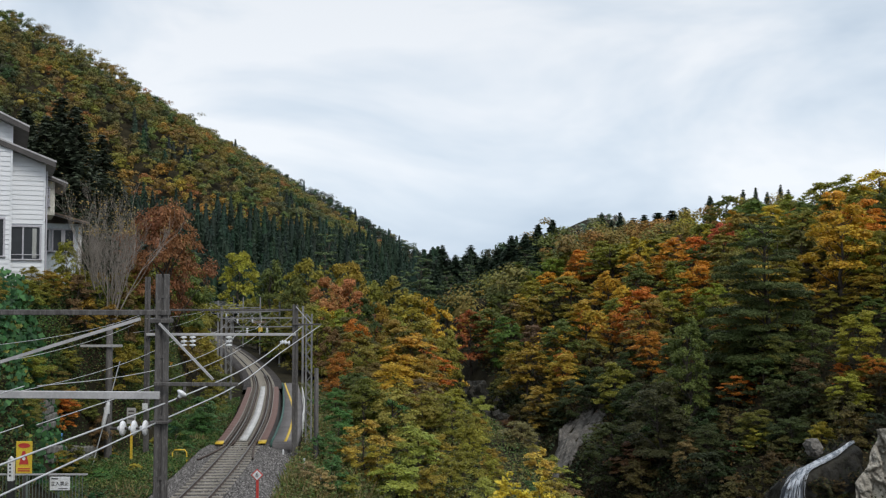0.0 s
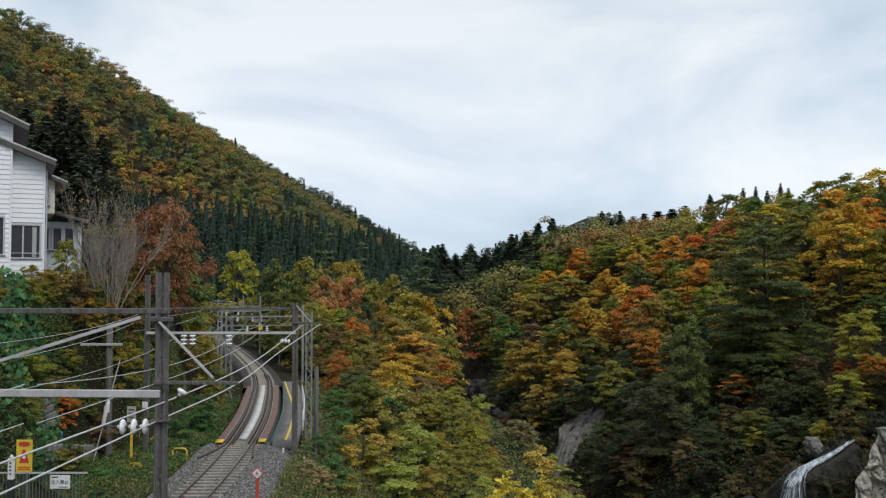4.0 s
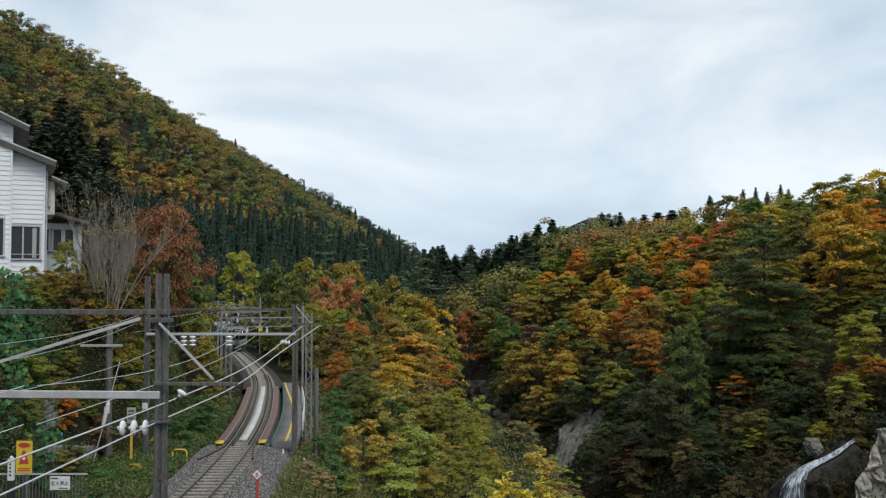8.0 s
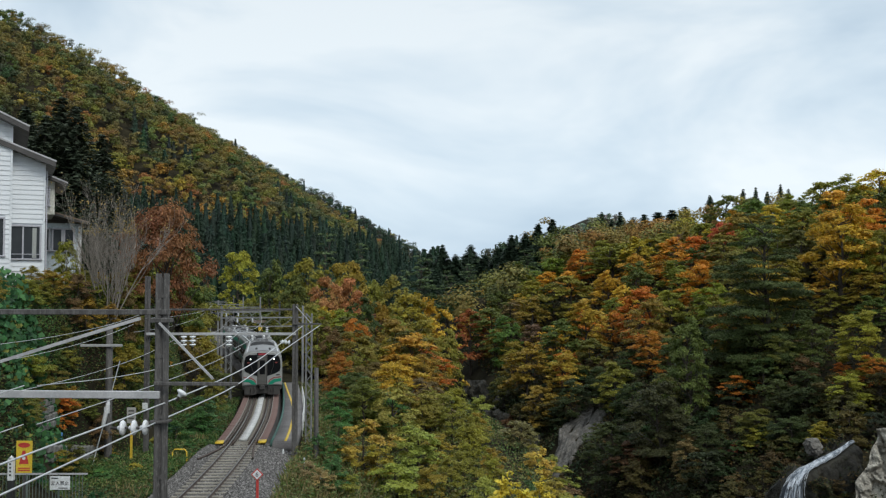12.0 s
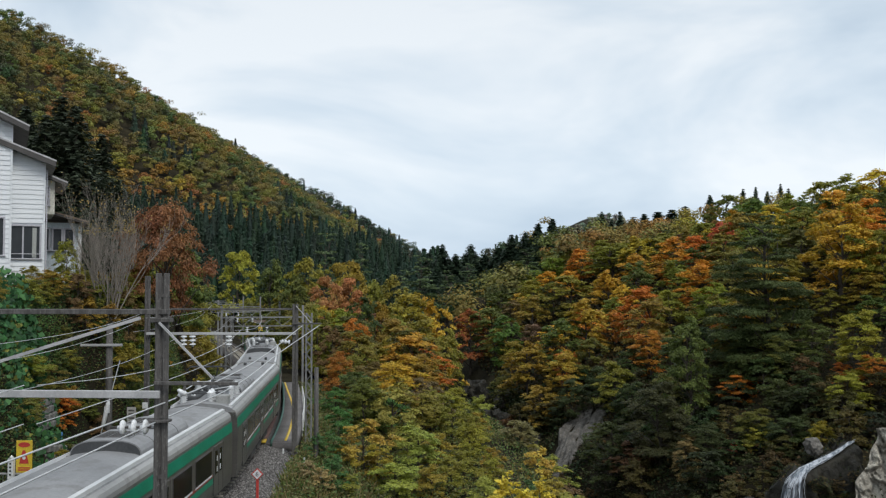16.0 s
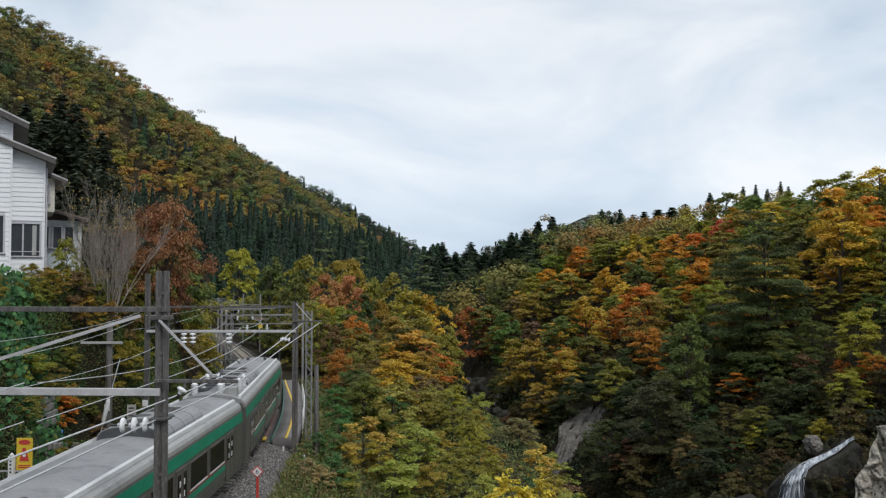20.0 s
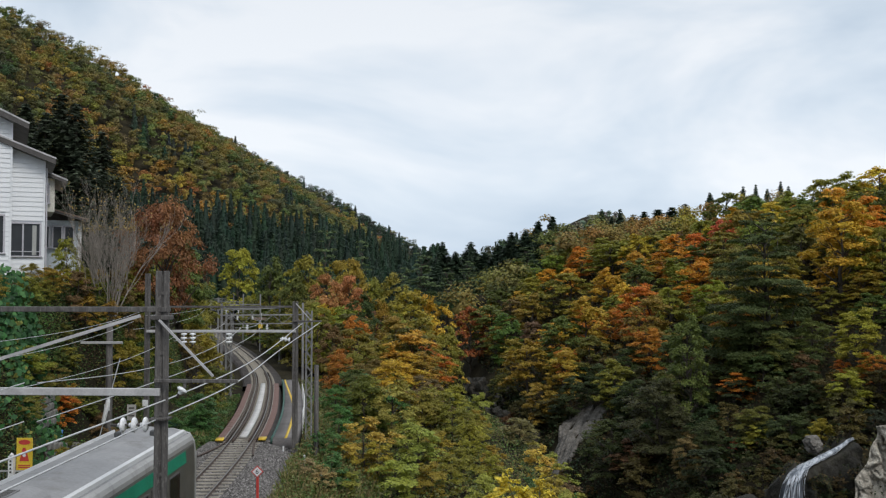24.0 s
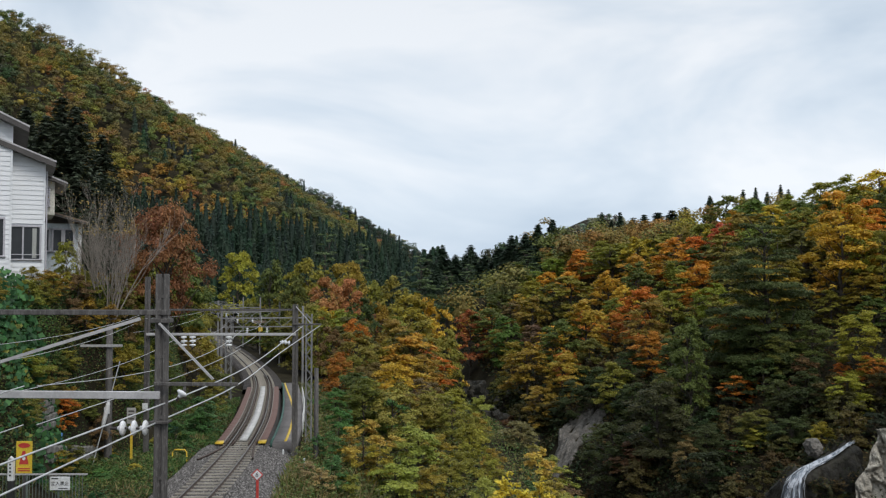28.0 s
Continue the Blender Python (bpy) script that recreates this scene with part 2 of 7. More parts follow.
def lathe(profile, n=14, axis="Z"):
    """A turned body from (radius, height) pairs."""
    bm = bmesh.new()
    rings = []
    for r, h in profile:
        rings.append([bm.verts.new((r * math.cos(2 * math.pi * i / n), r * math.sin(2 * math.pi * i / n), h)) for i in range(n)])
    for a, b in zip(rings, rings[1:]):
        for i in range(n):
            bm.faces.new([a[i], a[(i + 1) % n], b[(i + 1) % n], b[i]]).smooth = True
    bm.faces.new(list(reversed(rings[0])))
    bm.faces.new(rings[-1])
    if axis == "X":
        bmesh.ops.rotate(bm, verts=bm.verts, matrix=Matrix.Rotation(math.pi / 2, 3, "Y"))
    elif axis == "Y":
        bmesh.ops.rotate(bm, verts=bm.verts, matrix=Matrix.Rotation(-math.pi / 2, 3, "X"))
    return bm
# ---------------------------------------------------------------- the line and the land
LINE_Y = np.array([-400, -120, 0, 22, 36, 45, 54, 68, 80, 100, 110, 138, 150, 172, 225, 300, 420.0])
LINE_X = np.array([-9.6, -9.6, -9.6, -9.62, -9.80, -10.4, -11.4, -13.7, -16.0, -20.9, -23.7, -31.9, -35.6, -42.6, -57.6, -84, -150.0])


def spline(xs, ys):
    m = np.gradient(ys, xs)

    def f(x):
        x = np.asarray(x, dtype=float)
        i = np.clip(np.searchsorted(xs, x) - 1, 0, len(xs) - 2)
        h = xs[i + 1] - xs[i]
        t = np.clip((x - xs[i]) / h, 0, 1)
        return ((1 + 2 * t) * (1 - t) ** 2 * ys[i] + t * (1 - t) ** 2 * h * m[i] + t * t * (3 - 2 * t) * ys[i + 1] + t * t * (t - 1) * h * m[i + 1])
    return f


line_x = spline(LINE_Y, LINE_X)


def line_z(y):
    """Height of the rails: level through the halt, then falling 1 in 45."""
    y = np.asarray(y, dtype=float)
    u = np.clip(y - 52, 0, 16)
    return -0.022 * (u * u / 32 + np.clip(y - 68, 0, 220))


_ys = np.arange(-400, 420, 0.5)
_xs = line_x(_ys)
_s = np.concatenate([[0], np.cumsum(np.hypot(np.diff(_xs), 0.5))])
_s -= np.interp(0, _ys, _s)


def on_line(s, off=0.0, up=0.0):
    """The place s metres along the line from abreast of the camera, off metres to its right, and its heading."""
    y = np.interp(s, _s, _ys)
    e = 0.5
    x, dx = line_x(y), (line_x(y + e) - line_x(y - e)) / (2 * e)
    k = np.hypot(1, dx)
    return np.stack([x + off / k, y - off * dx / k, line_z(y) + up], -1), np.arctan2(-dx, 1)


def smooth(a, b, x):
    t = np.clip((np.asarray(x, dtype=float) - a) / (b - a), 0, 1)
    return t * t * (3 - 2 * t)


def wave(x, y, k, seed=0.0):
    """Cheap rolling unevenness between -1 and 1."""
    return (np.sin(x * k + 1.7 * np.sin(y * k * 0.7 + seed)) + np.sin(y * k * 1.13 + 1.3 * np.sin(x * k * 0.83 + seed * 2.1)) + 0.6 * np.sin((x + y) * k * 2.3 + seed)) / 2.6


gorge_x = spline(np.array([-400, 0, 30, 70, 95, 130, 160, 220, 320, 600.0]), np.array([30, 22, 15, 12.5, 7.5, 2.5, -2, -6, 0, 10.0]))
gorge_z = spline(np.array([-400, 0, 60, 110, 160, 230, 320, 600.0]), np.array([-15, -15, -15, -14, -10, -3, 3, 14.0]))
ridge_z = spline(np.array([-400, 40, 90, 135, 175, 220, 300, 420, 600, 900.0]), np.array([14, 14, 15, 15.2, 12.5, 9.5, 8, 8, 12, 10.0]))
RIDGE = ((-330, 250, 136), (-222, 450, 143.5), (-185, 490, 123.5), (-158, 520, 102.5), (-115, 600, 80), (-82, 640, 66), (-26, 725, 25), (60, 840, 8))


def ground(x, y):
    x, y = np.broadcast_arrays(np.asarray(x, dtype=float), np.asarray(y, dtype=float))
    c, zt = line_x(y), line_z(y)
    c = np.where(y > 230, np.maximum(c, -57.6 + (y - 230) * 0.30), c)      # past the bend the valley's own axis
    d = x - c
    z = zt - 0.62 + 0 * x
    # the bank on the uphill side, up to the terrace of the house
    top = 3.0 + 5.4 * smooth(8, 40, y) - 5.0 * smooth(66, 105, y)
    back_ = 1.3 * smooth(34, 39, y) * (1 - smooth(45.5, 48, y))
    bank = smooth(0, 1, (-5.0 - back_ - d) / (3.2 - 0.4 * back_))
    z = z + top * bank + 0.5 * wave(x, y, 0.35) * bank
    z = z + 0.30 * np.clip(-d - 16, 0, 60) * smooth(-14, -30, d) * (1 - 0.85 * smooth(70, 130, y))
    # the mountain
    hill = np.full(x.shape, -50.0)
    for (x0, y0, z0), (x1, y1, z1) in zip(RIDGE, RIDGE[1:]):
        L = math.hypot(x1 - x0, y1 - y0)
        ux, uy = (x1 - x0) / L, (y1 - y0) / L
        t = np.clip(((x - x0) * ux + (y - y0) * uy) / L, 0, 1)
        far = np.hypot(x - x0 - t * L * ux, y - y0 - t * L * uy)
        hill = np.maximum(hill, z0 + (z1 - z0) * t - 0.66 * far)
    hill = hill + 2.5 * wave(x, y, 0.045, 1.0) + 1.0 * wave(x, y, 0.12, 2.0)
    w = smooth(-6, -16, d) * smooth(60, 150, y)
    z = z * (1 - w) + np.maximum(z, hill) * w
    # the gorge and the slope beyond it
    gx, gz = gorge_x(y), gorge_z(y)
    e = x - gx
    shelf = zt - 0.62 - 1.6 * smooth(3.8, 9.0, d) + 0.4 * wave(x, y, 0.3, 3.0) * smooth(4, 7, d)
    near_side = gz + (shelf - gz) * smooth(-1.8, -9.3, e)
    right = np.where(d > 3.8, near_side, z)
    cliff = gz + 5.5 * smooth(1.0, 6.5, e) + 0.50 * np.clip(e - 5.0, 0, 400) + 1.3 * wave(x, y, 0.11, 4.0) * smooth(3, 14, e)
    rz = ridge_z(y)
    over = cliff - (rz - 6)
    cliff = np.where(over > 0, rz - 6 + 9 * (1 - np.exp(-over / 9)), cliff)
    right = np.where(e > 0, cliff, right)
    z = np.where(d > 3.8, right, z)
    # far hill that closes the valley
    back_hill = 58 * np.exp(-(((x - 250) / 190) ** 2)) * smooth(520, 760, y) + 8 + 29 * np.exp(-(((x - 122) / 40) ** 2)) * smooth(600, 700, y)
    z = np.maximum(z, np.where(y > 480, back_hill * smooth(480, 700, y) - 10, -99))
    far_r = np.hypot(x, y)
    return z * (1 - smooth(1500, 2600, far_r)) + 4 * smooth(1500, 2600, far_r)


def graded(stops):
    return np.concatenate([np.arange(a, b, s) for a, b, s in stops])


def make_ground():
    gx = graded([(-4000, -600, 200), (-600, -250, 14), (-250, -60, 5), (-60, -30, 2), (-30, 60, 1.1), (60, 140, 2.5), (140, 500, 14), (500, 4001, 200)])
    gy = graded([(-2000, -200, 150), (-200, -20, 8), (-20, 10, 2), (10, 130, 1.1), (130, 300, 2.5), (300, 800, 7), (800, 1200, 40), (1200, 4601, 200)])
    X, Y = np.meshgrid(gx, gy)
    Z = ground(X, Y)
    nx, ny = len(gx), len(gy)
    i = (np.arange(ny - 1)[:, None] * nx + np.arange(nx - 1)[None]).ravel()
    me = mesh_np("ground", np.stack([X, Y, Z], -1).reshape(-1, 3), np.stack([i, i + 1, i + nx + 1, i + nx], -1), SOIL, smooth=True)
    tagged(new("ground", me), "dark leaf-strewn soil of the valley", "ground", kind="structure")


make_ground()
# ---------------------------------------------------------------- the railway
def sweep(name, profile, s0, s1, step, mat, closed=True, smooth_faces=False, draw_in=0.0):
    """A body of the given section (offset, height) along the line."""
    ss = np.arange(s0, s1 + step * 0.5, step)
    prof = list(profile)
    rows = [on_line(ss, o - draw_in * smooth(54, 78, ss), u)[0] for o, u in prof]
    v = np.stack(rows, 1)
    n = len(prof)
    i = np.arange(len(ss) - 1)[:, None] * n
    j = np.arange(n if closed else n - 1)[None]
    f = np.stack([i + j, i + n + j, i + n + (j + 1) % n, i + (j + 1) % n], -1).reshape(-1, 4)
    if closed and n % 2 == 0:
        last = (len(ss) - 1) * n
        caps = [(k, k + 1, n - 2 - k, n - 1 - k) for k in range(n // 2 - 1)]
        f = np.concatenate([f, np.array(caps), np.array(caps)[:, ::-1] + last])
    return mesh_np(name, v.reshape(-1, 3), f, mat, smooth=smooth_faces)


BRIDGE0, BRIDGE1 = 48.0, 77.0


def make_track():
    for a, b in ((-150, BRIDGE0), (BRIDGE1, 330)):
        wide = 1.0 if a < 0 else 0.62
        bed = new("track_bed", sweep("track_bed", [(-2.9 * wide, -0.80), (-1.65, -0.16), (1.75, -0.16), (2.6 * wide, -0.36), (3.6 * wide, -0.85)], a, b, 2.0 if a < 0 else 2.3, BALLAST if a < 0 else OLDBALLAST, False))
        tagged(bed, "grey crushed-stone ballast under the rails", "track bed", kind="structure")
    # loose stones over the bed where it is seen best
    rng = np.random.default_rng(5)
    n = 26000
    s = rng.uniform(26, 48, n)
    o = rng.uniform(-2.5, 3.3, n)
    up = np.interp(o, [-2.9, -1.65, 1.75, 2.6, 3.6], [-0.80, -0.16, -0.16, -0.36, -0.85])
    keep = (np.abs(o) > 1.06) | (rng.random(n) < 0.22)
    s, o, up = s[keep], o[keep], up[keep]
    base = on_line(s, o)[0]
    base[:, 2] += up
    k = len(s)
    oct_v = np.array([(1, 0, 0), (0, 1, 0), (-1, 0, 0), (0, -1, 0), (0.3, 0.2, 0.9), (-0.2, -0.3, -0.6)], dtype=float)
    r = rng.uniform(0.035, 0.075, (k, 1, 1))
    a = rng.uniform(0, 6.28, k)
    rot = np.stack([np.stack([np.cos(a), -np.sin(a), 0 * a], -1), np.stack([np.sin(a), np.cos(a), 0 * a], -1), np.stack([0 * a, 0 * a, 1 + 0 * a], -1)], 1)
    v = np.einsum("kij,pj->kpi", rot, oct_v) * r * rng.uniform(0.7, 1.3, (k, 6, 1)) + base[:, None]
    tri = np.array([(0, 1, 2, 4), (2, 3, 0, 4)])
    f = (np.arange(k)[:, None, None] * 6 + tri[None]).reshape(-1, 4)
    st = new("ballast_stones", mesh_np("ballast_stones", v.reshape(-1, 3), f, STONES))
    tagged(st, "loose grey ballast stones beside the rails", "gravel", kind="stuff")
    for off, nm in ((-0.566, "a"), (0.566, "b")):
        t = thing("rail", None, "steel rail with a worn bright top", "rail", "running rails", "structure")
        part("rail_web", sweep("rail_web", [(off - 0.065, -0.15), (off - 0.065, -0.135), (off - 0.012, -0.11), (off - 0.012, -0.04), (off - 0.034, -0.03), (off - 0.034, -0.003), (off + 0.034, -0.003), (off + 0.034, -0.03), (off + 0.012, -0.04), (off + 0.012, -0.11), (off + 0.065, -0.135), (off + 0.065, -0.15)], -150, 330, 1.0, RAILSIDE), None, t)
        part("rail_head", sweep("rail_head", [(off - 0.030, -0.002), (off - 0.026, 0.003), (off + 0.026, 0.003), (off + 0.030, -0.002)], -150, 330, 1.0, RAILTOP, False), None, t)
    for off in (-0.42, 0.42, -0.76, 0.76):
        t = thing("guard_rail", None, "rusty guard rail beside the running rails on the bridge", "rail", "guard rails", "structure")
        part("rail_web", sweep("rail_web", [(off - 0.055, -0.14), (off - 0.03, -0.03), (off - 0.03, 0.0), (off + 0.03, 0.0), (off + 0.03, -0.03), (off + 0.055, -0.14)], BRIDGE0 - 0.5, BRIDGE1 + 14, 1.0, RAILSIDE), None, t)
    for off, out in ((-0.76, -0.75), (0.76, 0.35)):
        flare = thing("guard_rail_end", None, "rusty guard rail end bent away from the track", "rail", "guard rail ends", "structure")
        ss = np.linspace(BRIDGE0 - 4.5, BRIDGE0 - 0.5, 9)
        k = (1 - np.linspace(0, 1, 9)) ** 1.5
        pts = np.stack([on_line(q, off + out * e, -0.06)[0] for q, e in zip(ss, k)])
        tube("bent_rail", pts, 0.045, RAILSIDE, flare, n=6)
    # sleepers: those nearest as pieces, the rest joined
    slp = thing("sleepers", None, "weathered timber sleepers half sunk in ballast", "sleepers", kind="structure")
    bm = boxmesh(-1.02, 1.02, -0.11, 0.11, -0.26, -0.118, 0.012)
    me = bpy.data.meshes.new("sleeper")
    bm.to_mesh(me)
    bm.free()
    me.materials.append(SLEEPER)
    joined = []
    cube = np.array([(x, y, z) for z in (-0.26, -0.118) for y in (-0.11, 0.11) for x in (-1.02, 1.02)])
    cq = np.array([(4, 5, 7, 6), (0, 1, 5, 4), (2, 6, 7, 3), (0, 4, 6, 2), (1, 3, 7, 5)])
    for i, s in enumerate(np.arange(-140, 320, 0.62)):
        p, a = on_line(s)
        if 14 < s < 130:
            ob = new("sleeper", me)
            ob.parent = slp
            ob.matrix_basis = Matrix.Translation(p) @ Matrix.Rotation(float(a) + random.uniform(-0.012, 0.012), 4, "Z")
        else:
            c, sn = math.cos(a), math.sin(a)
            joined.append((cube @ np.array([(c, sn, 0), (-sn, c, 0), (0, 0, 1)]) + p, cq))
    v, f = join_np(joined)
    rest = part("sleeper_rows", mesh_np("sleeper_rows", v, f, SLEEPER), None, slp)
    tagged(rest, kind="stuff")
    # plank walks on both sides of the bridge and the pale walk between the rails
    walkway = thing("bridge_walkway", None, "red-brown plank walks beside the rails on the bridge", "walkway", kind="structure")
    for off in (-1.12, 1.10):
        bm = boxmesh(-0.19, 0.19, -0.105, 0.105, -0.05, 0.02, 0.008)
        me = bpy.data.meshes.new("plank")
        bm.to_mesh(me)
        bm.free()
        me.materials.append(PLANK)
        for s in np.arange(BRIDGE0 + 0.3, BRIDGE1, 0.235):
            p, a = on_line(s, off, random.uniform(-0.008, 0.008))
            ob = new("plank", me)
            ob.parent = walkway
            ob.matrix_basis = Matrix.Translation(p) @ Matrix.Rotation(float(a) + random.uniform(-0.02, 0.02), 4, "Z")
        sg = 1 if off > 0 else -1
        part("kerb", sweep("kerb", [(off + sg * -0.23, -0.08), (off + sg * -0.23, 0.05), (off + sg * -0.19, 0.05), (off + sg * -0.19, -0.08)], BRIDGE0, BRIDGE1, 1.0, BOARDEDGE), None, walkway, "thin grey steel edge strip")
        part("end_plate", sweep("end_plate", [(off - 0.2, -0.04), (off - 0.2, 0.035), (off + 0.2, 0.035), (off + 0.2, -0.04)], BRIDGE0 - 0.55, BRIDGE0 + 0.25, 0.4, YELLOW), None, walkway, "bright yellow end plate")
    part("centre_walk", sweep("centre_walk", [(-0.20, -0.10), (-0.20, 0.012), (0.20, 0.012), (0.20, -0.10)], BRIDGE0 + 0.6, BRIDGE1 + 1, 1.0, PALEBOARD), None, walkway, "pale grey boards between the rails")
    deck = new("bridge_deck", sweep("bridge_deck", [(-1.7, -1.2), (-1.4, -0.3), (1.4, -0.3), (1.7, -1.2)], BRIDGE0, BRIDGE1, 1.0, DARKFRAME))
    tagged(deck, "dark steel deck girders of the short bridge", "bridge", kind="structure")
    # the narrow platform
    plat = thing("platform", None, "narrow asphalt station platform with a yellow line", "platform", kind="structure")
    part("slab", sweep("slab", [(1.72, -0.5), (1.72, 0.16), (2.95, 0.16), (2.95, -0.5)], 46.8, 79, 1.0, ASPHALT), None, plat)
    part("edge", sweep("edge", [(1.60, -0.25), (1.60, 0.20), (1.715, 0.20), (1.715, -0.25)], 46.8, 79, 1.0, GREENEDGE), None, plat, "dark green platform edge")
    part("yellow_line", sweep("yellow_line", [(2.30, 0.12), (2.30, 0.168), (2.44, 0.168), (2.44, 0.12)], 46.9, 79, 1.0, YELLOW, draw_in=0.5), None, plat, "worn yellow safety line")
    part("end_board", sweep("end_board", [(1.72, -0.45), (1.72, 0.10), (2.95, 0.10), (2.95, -0.45)], 46.62, 46.78, 0.16, ASPHALT), None, plat, "worn asphalt platform end")
    rail = thing("platform_railing", None, "low white railing along the back of the platform", "railing", kind="structure")
    for s in np.arange(52, 69, 2.0):
        p, a = on_line(s, 3.02, 0.0)
        tube("post", [p + np.array((0, 0, -0.5)), p + np.array((0, 0, 0.75))], 0.025, WHITEPAINT, rail, n=6)
    for up in (0.45, 0.75):
        pts = on_line(np.arange(52, 68.1, 1.0), 3.02, up)[0]
        tube("bar", pts, 0.035, WHITEPAINT, rail, n=6)


make_track()


# ---------------------------------------------------------------- masts, gantries and wires
def steel_column(name, x, y, z0, z1, w, parent, yaw=0.0):
    """A built-up column: two channels with a narrow slot between them, tied by battens."""
    t = part(name, boxmesh(-w / 2, -w * 0.06, -w * 0.3, w * 0.3, z0, z1, 0.012), POLEWOOD, parent)
    t.matrix_basis = pose(x, y, 0, 0, 0, yaw)
    part("channel", boxmesh(w * 0.06, w / 2, -w * 0.3, w * 0.3, z0, z1, 0.012), POLEWOOD, t)
    part("web", boxmesh(-w * 0.06, w * 0.06, -w * 0.2, w * 0.2, z0, z1 - 0.08), POLEWOOD, t)
    for i, z in enumerate(np.arange(z0 + 0.6, z1, 1.4)):
        part("batten", boxmesh(-w * 0.5, w * 0.5, -w * 0.32, w * 0.32, z, z + 0.08), POLEWOOD, t)
    return t


def insulator(parent, p, axis, count=3, r=0.17, pitch=0.24):
    """A string of porcelain discs on a rod from p along axis."""
    d = Vector(axis).normalized()
    q = d.to_track_quat("Z", "Y").to_matrix().to_4x4()
    rod = part("rod", lathe([(0.03, 0), (0.03, pitch * (count + 0.6))], 8), DARKFRAME, parent)
    rod.matrix_basis = Matrix.Translation(p) @ q
    for i in range(count):
        disc = part("disc", lathe([(0.045, -0.05), (r * 0.8, -0.035), (r, 0.0), (r * 0.92, 0.03), (r * 0.45, 0.06), (0.05, 0.09), (0.045, 0.12)], 16), PORCELAIN, parent, "white porcelain insulator disc")
        disc.matrix_basis = Matrix.Translation(Vector(p) + d * pitch * (i + 0.5)) @ q
    return rod


def near_gantry():
    g = thing("catenary_gantry", pose(-6.56, 21, 0, 0, 0, -3.0), "dark steel gantry with pale beams spanning the track", "gantry", "gantries")
    steel_column("column", 0, 0, -1.0, 8.56, 0.305, g, 16)
    steel_column("column", -6.9, 0, -0.4, 8.4, 0.30, g)
    bm = boxmesh(-6.9, 0.16, -0.12, -0.02, 7.60, 7.72, 0.01)
    box(bm, -6.9, 0.16, 0.02, 0.12, 7.60, 7.72, 0.01)
    part("top_beam", bm, POLEWOOD, g, "dark double-channel top beam")
    bm = boxmesh(-6.9, 0.05, -0.30, -0.20, 5.68, 5.85, 0.01)
    part("lower_beam", bm, STEEL, g, "pale galvanised lower beam")
    bm = bmesh.new()
    bar_between(bm, (-0.45, -0.2, 7.52), (-5.6, -0.2, 5.95), 0.06, 0.075)
    part("brace", bm, STEEL, g, "pale diagonal brace")
    bm = bmesh.new()
    bar_between(bm, (0.0, -0.2, 7.42), (1.25, -0.1, 6.12), 0.045, 0.05)
    part("knee_brace", bm, STEEL, g, "pale diagonal brace")
    part("side_arm", boxmesh(-0.1, 1.86, -0.24, -0.16, 5.98, 6.06, 0.008), POLEWOOD, g)
    part("bracket", boxmesh(-0.22, 0.22, -0.2, 0.14, 7.42, 7.52, 0.01), POLEWOOD, g)
    part("bracket", boxmesh(-0.21, 0.21, -0.2, 0.14, 5.1, 5.16, 0.01), POLEWOOD, g)
    insulator(g, (-0.15, -0.22, 5.02), (-1, -0.05, -0.02), 3, 0.18, 0.26)
    insulator(g, (0.62, -0.2, 5.9), (-0.35, -0.2, -0.55), 1, 0.13, 0.2)
    bm = bmesh.new()
    bar_between(bm, (0.62, -0.2, 5.98), (0.62, -0.2, 5.85), 0.05, 0.05, (0, 1, 0))
    part("hanger", bm, POLEWOOD, g)
    return g


def far_gantry():
    g = thing("catenary_gantry", pose(0, 46, 0), "dark steel gantry with pale beams spanning the track", "gantry", "gantries")
    steel_column("column", -7.56, 0, -1.0, 7.3, 0.30, g, 10)
    steel_column("column", -15.13, 0, -0.6, 8.73, 0.26, g)
    part("lower_beam", boxmesh(-15.1, -7.5, -0.26, -0.17, 5.73, 5.86, 0.01), STEEL, g, "pale galvanised lower beam")
    part("top_beam", boxmesh(-15.1, -7.4, -0.06, 0.06, 6.98, 7.08, 0.01), POLEWOOD, g)
    part("side_arm", boxmesh(-7.7, -6.2, -0.2, -0.12, 6.26, 6.34, 0.008), POLEWOOD, g)
    bm = bmesh.new()
    bar_between(bm, (-7.5, -0.15, 7.2), (-6.7, -0.15, 6.3), 0.04, 0.04)
    part("knee_brace", bm, STEEL, g)
    insulator(g, (-7.75, -0.2, 5.35), (-1, 0, 0.1), 3, 0.12, 0.17)
    for x in (-13.2, -12.75):
        insulator(g, (x, -0.2, 5.75), (0, 0, -1), 3, 0.17, 0.2)
    insulator(g, (-10.9, -0.2, 5.75), (0, 0, -1), 3, 0.17, 0.2)
    return g


MASTGREY = surface("weathered_mast", (0.19, 0.19, 0.192), (0.30, 0.30, 0.302), 1.5, 0.7, 0.2, fine=20, relief=0.1)


